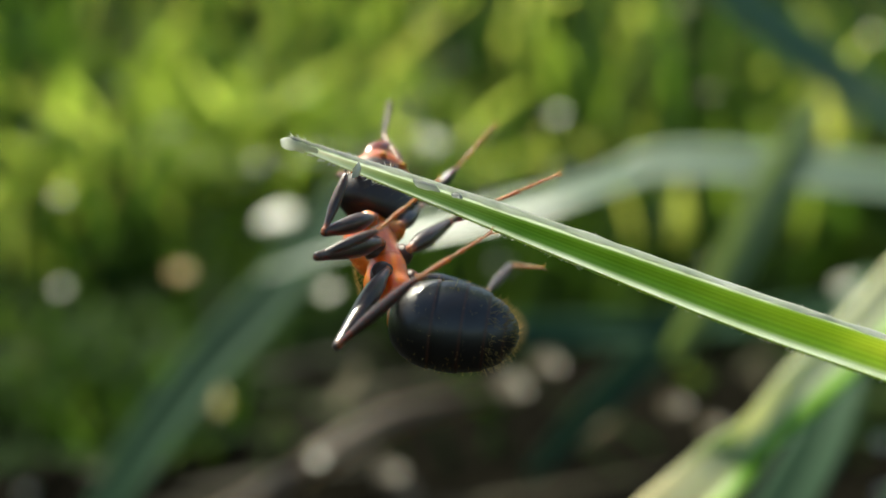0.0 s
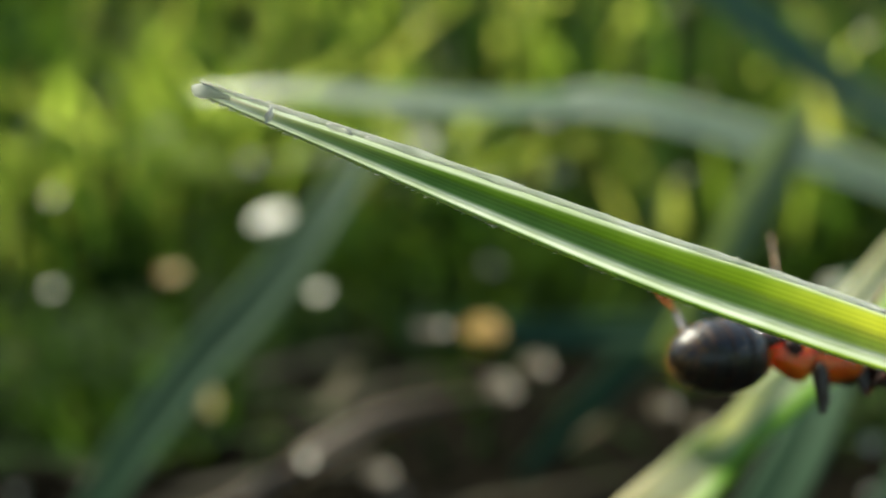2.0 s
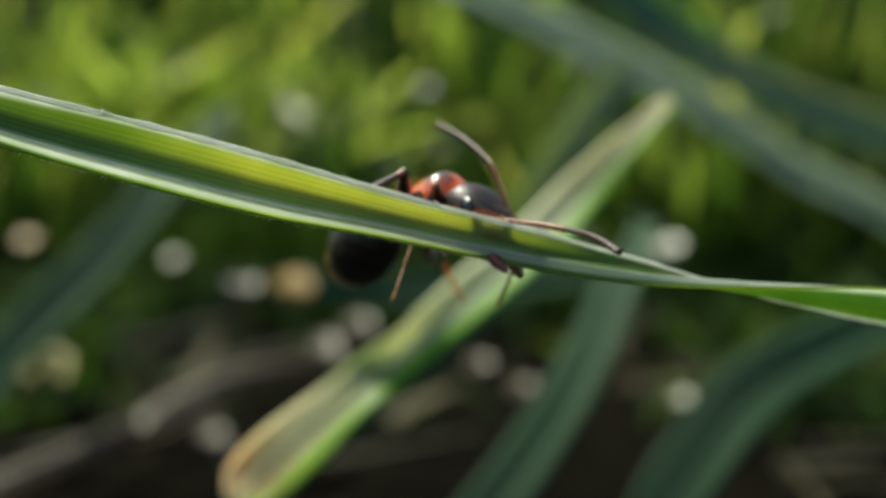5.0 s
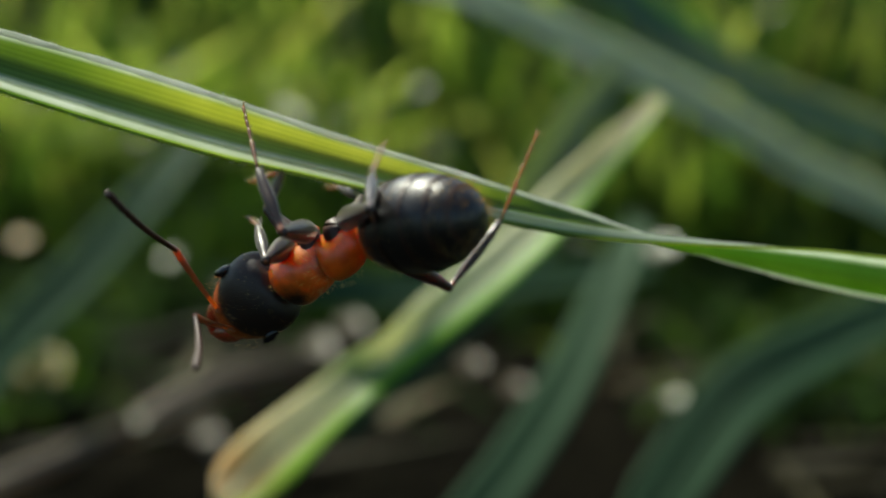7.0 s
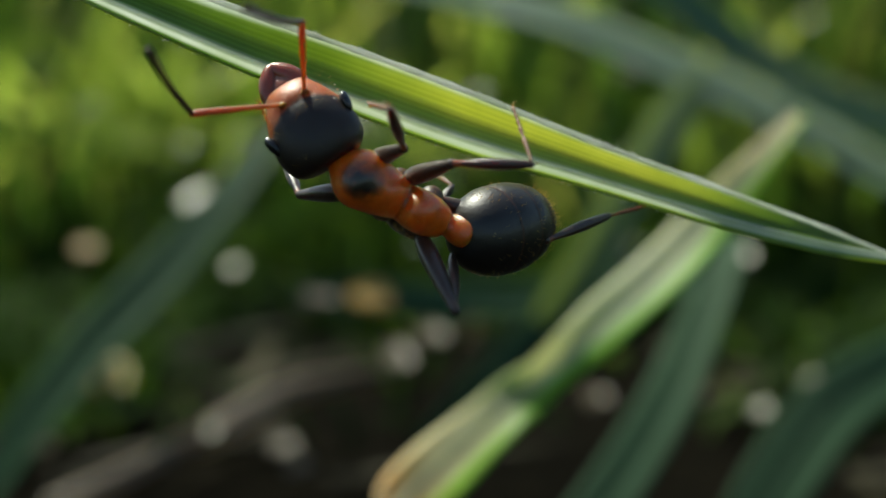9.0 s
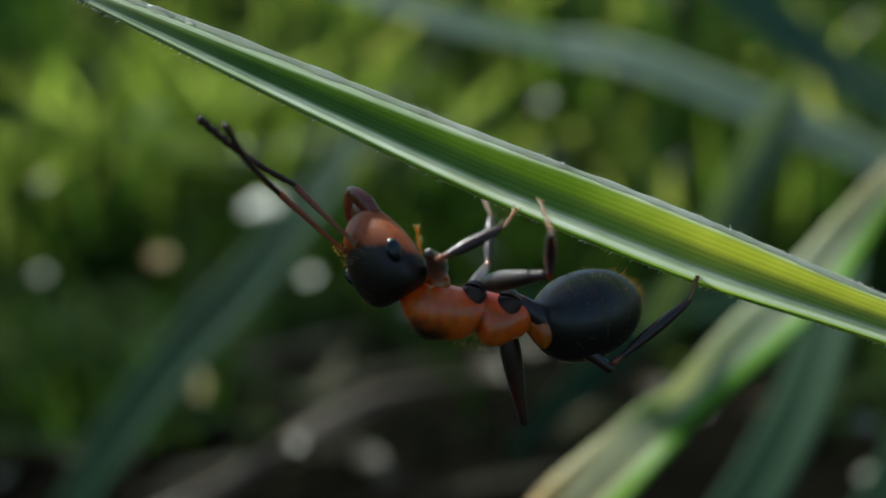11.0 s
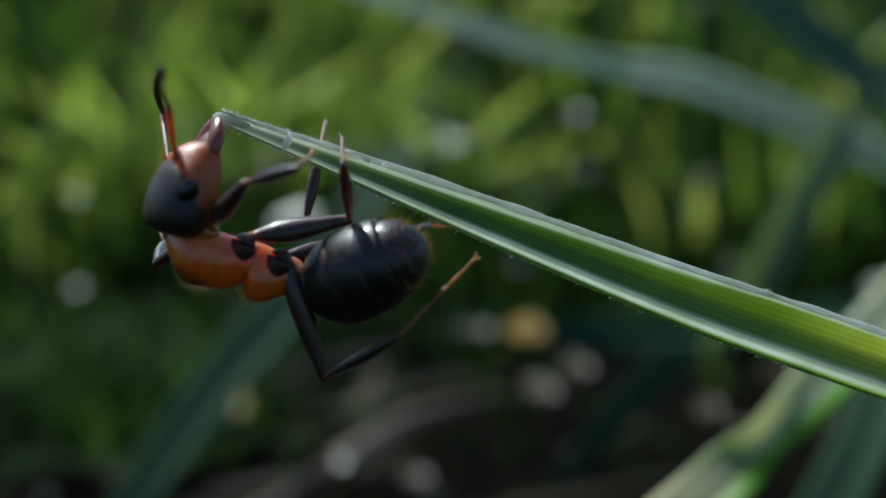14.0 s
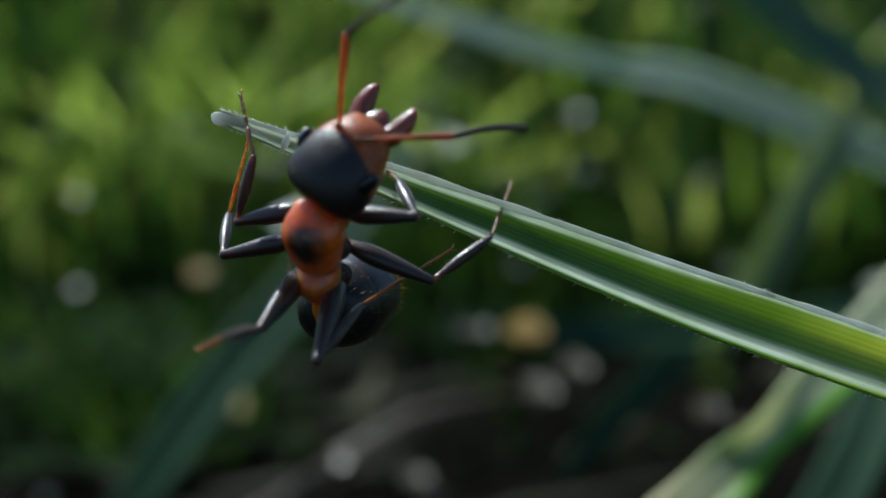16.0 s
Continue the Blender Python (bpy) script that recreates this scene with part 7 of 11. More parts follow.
    walk(tarsuss["R3"], [
        (0, mm(-2.65, -1.16, -1.97, 11.1, 21.5, 55.9)), (0.167, mm(-2.84, -.72, -1.79, 11.4, 23.2, 54)), (0.333, mm(-3.26, -.5, -1.61, 11.5, 25, 52.1)), 
        (0.5, mm(-3.71, -.59, -1.5, 11.6, 26.7, 50.1)), (0.667, mm(-3.27, -.94, -1.63, 13.1, 25.2, 80.6)), (0.833, mm(-2.59, -1.11, -1.75, 13.5, 23.2, 110.7)), 
        (1, mm(-1.74, -1.07, -1.84, 12.7, 21.3, 140.3)), (1.167, mm(-2.88, -2.13, -.9, 13.2, 21.2, 144.3)), (1.333, mm(-2.43, -3.8, -.09, 13.7, 21, 148.2)), 
        (1.5, mm(-.68, -4.67, -.06, 14.2, 20.8, 152.2)), (1.667, mm(-.36, -4.61, -.9, 3.4, 25.3, 172.1)), (1.833, mm(-.07, -4.21, -1.73, -5.5, 33, -168)), 
        (2, mm(.15, -3.51, -2.48, -11.4, 42.8, -147.5)), (2.167, mm(.02, -3.59, -3.08, -8.6, 43, -143.1)), (2.333, mm(-.17, -3.41, -3.6, -5.9, 43.1, -138.6)), 
        (2.5, mm(-.38, -2.98, -3.98, -3.1, 43, -134.2)), (2.667, mm(-2.01, -4.13, -2.32, -9.7, 38.8, -132.6)), (2.833, mm(-2.6, -3.83, -.02, -16, 34.8, -130.6)), 
        (3, mm(-2.06, -2.43, 1.31, -22.2, 31, -128.1)), (3.167, mm(-3.18, -2.57, 2.04, -23.1, 6.8, -168.2)), (3.333, mm(-3.63, -2.56, 2.27, -8.1, -12.2, 151.2)), 
        (3.5, mm(-3.25, -2.33, 2.04, 16.6, -15.9, 105.3)), (4, mm(-3.56, -2.49, 1.83, 25, -30.4, 84.6)), (4.167, mm(-2.85, -2.57, 2.23, 20.2, -31, 102.2)), 
        (4.333, mm(-2.07, -2.56, 2.51, 15.5, -30.4, 119.8)), (4.5, mm(-1.26, -2.47, 2.64, 11.2, -28.6, 137.1)), (4.7, mm(-.37, -3.09, 2.09, 1.8, -38.2, 159.5)), 
        (4.933, mm(-.03, -2.97, 1.48, 3.4, -37.8, 161.9)), (5.167, mm(.28, -2.78, .71, 4.9, -37.4, 164.2)), (5.4, mm(.54, -2.54, -.17, 6.5, -37.1, 166.5)), 
        (5.633, mm(.72, -2.27, -1.12, 8, -36.8, 168.9)), (5.867, mm(.82, -1.98, -2.07, 9.6, -36.5, 171.2)), (6.1, mm(.83, -1.69, -2.95, 11.2, -36.3, 173.5)), 
        (6.333, mm(.74, -1.42, -3.72, 12.7, -36.2, 175.9)), (6.567, mm(.58, -1.17, -4.31, 14.3, -36.1, 178.2)), (6.8, mm(.35, -.97, -4.7, 15.9, -36.1, -179.5)), 
        (6.867, mm(-1.54, -.25, -4.77, 24.4, 3.2, 148.2)), (6.933, mm(-2.54, -.11, -3.22, 8.4, 40.5, 112.2)), (7, mm(-1.89, -.55, -1.06, -48.6, 51.1, 39.8)), 
        (7.167, mm(-1.1, -1.16, .05, -54.6, 65.6, 20.3)), (7.333, mm(-1.52, -1.66, 1.48, -87.1, 76.6, -25.1)), (7.5, mm(-2.88, -1.59, 2.37, -144.5, 73, -95.2)), 
        (7.667, mm(-3.13, -2.23, 1.79, -152.2, 73, -96.4)), (7.833, mm(-3.21, -2.24, .87, -160, 73, -97.7)), (8, mm(-3.03, -1.59, .04, -167.7, 73, -99)), 
        (8.167, mm(-2.93, -1.92, .93, 148.3, 74, -123.1)), (8.333, mm(-2.66, -1.95, 1.89, 109.4, 70.3, -142)), (8.5, mm(-2.22, -1.65, 2.78, 81.9, 64, -149.1)), 
        (8.667, mm(-3.57, -2.03, 1.63, 48.4, 53, -155)), (8.833, mm(-4.38, -2.09, .04, 22.8, 41.9, -150.9)), (9, mm(-4.52, -1.8, -1.71, -.3, 32.9, -142)), 
        (9.167, mm(-4.09, -1.98, -1.28, -28.5, 47.7, -114.1)), (9.333, mm(-3.42, -1.99, -.88, -53.7, 70.6, -89.8)), (9.5, mm(-2.61, -1.84, -.56, 106.1, 83.2, 116.1)), 
        (9.567, mm(-2.97, -1.68, -.58, 72.9, 74.6, 112.7)), (9.633, mm(-3.31, -1.46, -.62, 52.4, 66.5, 122.7)), (9.7, mm(-3.6, -1.2, -.69, 34.1, 60.1, 135.5)), 
        (9.933, mm(-3.81, -1.13, -.78, 33.1, 61.4, 135.5)), (10.167, mm(-4, -1.05, -.87, 32.1, 62.8, 135.4)), (10.4, mm(-4.15, -.96, -.97, 31, 64.2, 135.2)), 
        (10.633, mm(-4.27, -.87, -1.07, 29.8, 65.5, 135)), (10.867, mm(-4.35, -.78, -1.18, 28.6, 66.9, 134.7)), (11.333, mm(-4.42, -.59, -1.4, 25.8, 69.6, 133.7)), 
        (11.8, mm(-4.34, -.41, -1.61, 22.4, 72.3, 132.2)), (11.867, mm(-4.54, -.35, -1.56, 30.9, 58.6, 167.4)), (11.933, mm(-4.71, -.28, -1.5, 25.1, 44.8, -169.6)), 
        (12, mm(-4.85, -.2, -1.43, 14.3, 33.4, -149)), (12.5, mm(-4.23, -.35, -.97, 5.6, 29.5, -124.3)), (12.667, mm(-3.78, -.04, -.89, -.2, 26.8, -122.3)), 
        (12.833, mm(-3.23, .22, -.92, -5.9, 24.3, -120.1)), (13, mm(-2.63, .4, -1.05, -11.6, 22, -117.6)), (13.5, mm(-3.04, .42, -1.3, -28, 30.1, -115)), 
        (13.667, mm(-3.19, -.14, -.67, -31.2, 42.9, -122.2)), (13.833, mm(-3.25, -.79, -.12, -38, 55.2, -132.6)), (14, mm(-3.22, -1.51, .33, -53.1, 66, -151)), 
        (14.5, mm(-3.47, -1.09, -.58, -99.3, 75.3, -167.9)), (14.667, mm(-3.14, -1.5, -.04, -49, 70.3, -112.4)), (14.833, mm(-2.5, -1.77, .3, -30.2, 57.5, -88.3)), 
        (15, mm(-1.66, -1.85, .39, -24.1, 42.9, -76.4)), (15.167, mm(-1.78, -1.79, .27, -25.7, 44.6, -77.3)), (15.5, mm(-1.99, -1.35, -.11, -29.2, 48.1, -79.3)), 
        (15.667, mm(-1.65, -1.21, -.03, -27, 45.3, -74.9)), (16, mm(-1.14, -.87, .06, -23.8, 39.2, -67)), ])
    walk(femurs["L1"], [
        (0, mm(.62, .34, -.5, 12.9, -11.2, 40.7)), (0.167, mm(.62, .34, -.5, 11.4, 1.9, 39.8)), (0.5, mm(.62, .34, -.5, 7.5, 28, 36.6)), 
        (0.667, mm(.62, .34, -.5, 19.5, 5.4, 56.7)), (0.833, mm(.62, .34, -.5, 23.4, -19.6, 72.8)), (1, mm(.62, .34, -.5, 19, -44.7, 91.8)), 
        (1.5, mm(.62, .34, -.5, 21.5, -48.1, 121.4)), (1.667, mm(.62, .34, -.5, 32.2, -65.1, 131.5)), (1.833, mm(.62, .34, -.5, 43.5, -82.7, 139.5)), 
        (2, mm(.62, .34, -.5, -130.9, -79.4, -27.1)), (2.167, mm(.62, .34, -.5, -103.6, -71.7, -14.4)), (2.333, mm(.62, .34, -.5, -80, -66, 2.7)), 
        (2.5, mm(.62, .34, -.5, -57.1, -63.3, 21.1)), (2.667, mm(.62, .34, -.5, -27.7, -49.3, 32.3)), (2.833, mm(.62, .34, -.5, -.9, -39.9, 49.3)), 
        (3, mm(.62, .34, -.5, 26, -37, 68.4)), (3.167, mm(.62, .34, -.5, 24.4, -14.7, 57.9)), (3.333, mm(.62, .34, -.5, 18.9, 6.9, 47.2)), 
        (3.5, mm(.62, .34, -.5, 8.5, 26.9, 32.9)), (3.667, mm(.62, .34, -.5, -9.7, 17.3, -10.3)), (3.833, mm(.62, .34, -.5, -16.5, -.9, -47.6)), 
        (4, mm(.62, .34, -.5, -10.8, -19.4, -84.9)), (4.167, mm(.62, .34, -.5, -12.1, -2.1, -28.6)), (4.333, mm(.62, .34, -.5, 1.6, 8.6, 28.2)), 
        (4.5, mm(.62, .34, -.5, 18.1, 2.7, 85.9)), (4.7, mm(.62, .34, -.5, 22.7, 30.7, 98.6)), (6.8, mm(.62, .34, -.5, -10, 31.1, 60.8)), 
        (6.867, mm(.62, .34, -.5, 3.5, 25.1, 25.1)), (6.933, mm(.62, .34, -.5, 18.1, 27.2, -10.5)), (7, mm(.62, .34, -.5, 29.2, 36.6, -46.7)), 
        (7.167, mm(.62, .34, -.5, 36.7, 22.4, -67)), (7.333, mm(.62, .34, -.5, 48.2, 11.4, -87.6)), (7.5, mm(.62, .34, -.5, 62.6, 5.1, -109.5)), 
        (7.667, mm(.62, .34, -.5, 10.2, 1.5, -83.9)), (7.833, mm(.62, .34, -.5, -40.3, 19.4, -64.9)), (8, mm(.62, .34, -.5, -96.2, 45.1, -68.4)), 
        (8.167, mm(.62, .34, -.5, -84.9, 35, -65.6)), (8.5, mm(.62, .34, -.5, -66.2, 14.4, -66.8)), (8.667, mm(.62, .34, -.5, -52.4, 36.7, -44.1)), 
        (8.833, mm(.62, .34, -.5, -22.1, 50, -6.3)), (9, mm(.62, .34, -.5, 15.3, 44.9, 38.3)), (9.167, mm(.62, .34, -.5, 14.3, 52.1, 52.8)), 
        (9.5, mm(.62, .34, -.5, 24.8, 65.5, 92.2)), (9.567, mm(.62, .34, -.5, 23.8, 29.9, 90.6)), (9.633, mm(.62, .34, -.5, 23.8, -5.7, 89.8)), 
        (9.7, mm(.62, .34, -.5, 24.4, -41.3, 88.8)), (9.933, mm(.62, .34, -.5, 23.5, -32.2, 87.5)), (10.167, mm(.62, .34, -.5, 22.4, -23.2, 86.2)), 
        (10.4, mm(.62, .34, -.5, 21.1, -14.2, 84.8)), (10.633, mm(.62, .34, -.5, 19.7, -5.2, 83.2)), (10.867, mm(.62, .34, -.5, 18, 3.7, 81.4)), 
        (11.1, mm(.62, .34, -.5, 16, 12.6, 79.3)), (11.8, mm(.62, .34, -.5, 6.4, 38.5, 69.5)), (11.867, mm(.62, .34, -.5, -12, 50.1, 30.2)), 
        (11.933, mm(.62, .34, -.5, -39.1, 49.5, -17)), (12, mm(.62, .34, -.5, -56.2, 37.1, -55)), (12.167, mm(.62, .34, -.5, -61, 49.3, -47)), 
        (12.5, mm(.62, .34, -.5, -61.8, 74.6, -24.9)), (13, mm(.62, .34, -.5, -46.6, 66.5, -26)), (13.5, mm(.62, .34, -.5, -9.9, 72, 34.1)), 
        (13.667, mm(.62, .34, -.5, 9.1, 36, 52.7)), (13.833, mm(.62, .34, -.5, 13.4, -1, 56.4)), (14, mm(.62, .34, -.5, 16.1, -38.1, 57.9)), 
        (14.5, mm(.62, .34, -.5, 18.9, -31.9, 44.8)), (15, mm(.62, .34, -.5, 40, -51.1, 51.7)), (15.167, mm(.62, .34, -.5, 21.1, -34.2, 86.8)), 
        (15.333, mm(.62, .34, -.5, 17, -12.8, 110.7)), (15.5, mm(.62, .34, -.5, 21.7, 8.4, 132.6)), (16, mm(.62, .34, -.5, 19, -3.2, 113.2)), ])
    walk(tibias["L1"], [
        (0, mm(1.77, 1.33, -.2, 11.9, 39.7, 42)), (0.167, mm(1.81, 1.33, -.55, 3.5, 39.5, 79.6)), (0.333, mm(1.79, 1.27, -.9, -3.4, 43.3, 117.8)), 
        (0.5, mm(1.72, 1.16, -1.23, -5.7, 49.5, 159)), (0.667, mm(1.47, 1.63, -.65, -4.5, 37, 108.1)), (0.833, mm(1.05, 1.73, .02, 7.4, 29.2, 62.8)), 
        (1, mm(.59, 1.44, .59, 21.8, 30.8, 18.3)), (1.5, mm(.08, 1.22, .65, 13.9, 42.5, 29)), (1.667, mm(.19, .83, .91, 15.5, 36.2, 40.9)), 
        (1.833, mm(.47, .47, 1.04, 15.5, 29.8, 51.7)), (2, mm(.87, .21, 1.02, 14.2, 23.5, 62)), (2.167, mm(1.09, .22, .97, 12.9, 25.3, 44.4)), 
        (2.333, mm(1.25, .37, .92, 11, 26.7, 26.4)), (2.5, mm(1.27, .59, .88, 8.6, 27.5, 8.3)), (2.667, mm(1.47, .88, .68, 8.8, 47.5, -11.4)), 
        (2.833, mm(1.4, 1.24, .49, -7, 65.5, -44.5)), (3, mm(1.08, 1.49, .43, -60.4, 70.3, -114.2)), (3.167, mm(1.42, 1.61, -.11, -40.9, 52.7, -105.3)), 
        (3.333, mm(1.67, 1.47, -.69, -29.7, 34.6, -106.1)), (3.5, mm(1.78, 1.09, -1.2, -19.9, 16.9, -110.4)), (3.667, mm(2.08, .08, -.96, -27.6, 27.3, -110.4)), 
        (3.833, mm(1.67, -.8, -.48, -36.3, 37.6, -112.3)), (4, mm(.75, -1.12, .01, -47, 47.5, -116.7)), (4.167, mm(1.98, -.4, -.44, -41.3, 49.3, -105)), 
        (4.333, mm(1.97, 1.06, -.73, -35, 50.2, -92.7)), (4.5, mm(.73, 1.88, -.57, -28.5, 50.3, -80.3)), (4.567, mm(.63, 1.86, -.83, -18.3, 42.7, -63.6)), 
        (4.7, mm(.42, 1.66, -1.29, -8.9, 23.8, -39.7)), (4.933, mm(.51, 1.65, -1.31, -2.9, 26.9, -43.9)), (5.167, mm(.61, 1.65, -1.33, 3, 30.4, -47.8)), 
        (5.4, mm(.71, 1.64, -1.34, 8.8, 34.2, -51.5)), (5.633, mm(.8, 1.62, -1.35, 14.7, 38.3, -54.7)), (5.867, mm(.9, 1.61, -1.35, 20.5, 42.6, -57.7)), 
        (6.1, mm(.99, 1.58, -1.35, 26.6, 47.2, -60.2)), (6.8, mm(1.27, 1.5, -1.3, 47.2, 61.6, -63.6)), (6.867, mm(1.89, .93, -1.16, 72.4, 75.5, -67)), 
        (6.933, mm(1.98, .09, -1.21, 174.8, 84.7, 7.6)), (7, mm(1.47, -.57, -1.42, -115.6, 72.5, 49.4)), (7.167, mm(1.18, -.98, -1.09, -114.5, 56.5, -2.1)), 
        (7.333, mm(.68, -1.18, -.81, -96.1, 45.3, -40.1)), (7.5, mm(.1, -1.11, -.64, -73.8, 43.6, -76.7)), (7.667, mm(.78, -1.2, -.54, -90, 57.2, -64.6)), 
        (7.833, mm(1.24, -.98, -1.02, -108.4, 72.4, -56.8)), (8, mm(1.02, -.68, -1.6, 176.6, 86.6, -106.5)), (8.167, mm(1.14, -.82, -1.39, 101.6, 61.2, -141.8)), 
        (8.333, mm(1.21, -.94, -1.15, 76.1, 37.9, -122.7)), (8.5, mm(1.21, -1.04, -.89, 48.6, 22.6, -97.9)), (8.667, mm(1.51, -.52, -1.43, 13.2, 23, -70.5)), 
        (8.833, mm(1.61, .23, -1.69, -20.8, 38, -46.8)), (9, mm(1.48, 1.02, -1.59, -56.8, 61.9, -33.9)), (9.167, mm(1.2, 1.1, -1.72, -48, 49.9, -78.5)), 
        (9.333, mm(.89, 1.08, -1.83, -30.8, 44.3, -117.9)), (9.5, mm(.6, .98, -1.91, -12.7, 47.4, -156.9)), (9.567, mm(.61, 1.68, -1.27, .3, 45.5, -178.9)), 
        (9.633, mm(.62, 1.88, -.35, 13.4, 47.1, 159.1)), (9.7, mm(.65, 1.5, .52, 25.4, 52, 136.8)), (9.933, mm(.68, 1.65, .33, 23.8, 51, 132.5)), 
        (10.167, mm(.71, 1.76, .11, 22.4, 50, 128.4)), (10.4, mm(.76, 1.84, -.12, 21.1, 48.9, 124.4)), (10.633, mm(.8, 1.87, -.36, 20, 47.7, 120.6)), 
        (10.867, mm(.85, 1.87, -.6, 19, 46.5, 116.8)), (11.333, mm(.95, 1.74, -1.07, 17.4, 44, 109.7)), (11.8, mm(1.05, 1.48, -1.46, 16.3, 41.4, 102.9)), 
        (11.867, mm(1.48, .84, -1.69, 19.1, 62.3, 99.3)), (11.933, mm(1.58, .05, -1.68, 19.2, 83.4, 93.4)), (12, mm(1.33, -.67, -1.43, -152.4, 75.6, -84)), 
        (12.167, mm(1.31, -.4, -1.68, -173.8, 81.7, -99.9)), (12.5, mm(.99, .17, -1.99, 76.1, 80.5, 160.8)), (13, mm(1.18, .07, -1.92, -133.3, 81.2, -78.5)), 
        (13.5, mm(1.02, .61, -1.97, 16.9, 82, 80)), (13.667, mm(1.38, 1.34, -1.41, 24.2, 63.9, 86.9)), (13.833, mm(1.48, 1.63, -.47, 25.7, 45.7, 88)), 
        (14, mm(1.27, 1.37, .46, 26.5, 27.5, 88.4)), (14.167, mm(1.37, 1.35, .41, -3.4, 24.9, 114.1)), (14.333, mm(1.46, 1.31, .37, -32.5, 34.1, 138.6)), 
        (14.5, mm(1.55, 1.27, .32, -60, 52.5, 158.4)), (14.667, mm(1.44, 1.25, .46, -75.7, 60.2, -175.1)), (14.833, mm(1.33, 1.19, .59, -85.2, 71.2, -144)), 
        (15, mm(1.22, 1.1, .71, -62.9, 81.7, -82.6)), (15.167, mm(.69, 1.62, .37, -15.2, 73.9, -22.2)), (15.333, mm(.09, 1.75, -.16, -7.7, 62.1, -1.7)), 
        (15.5, mm(-.42, 1.47, -.73, -8.9, 50.1, 10.9)), (16, mm(.01, 1.76, -.41, -10.1, 33.3, -8.6)), ])
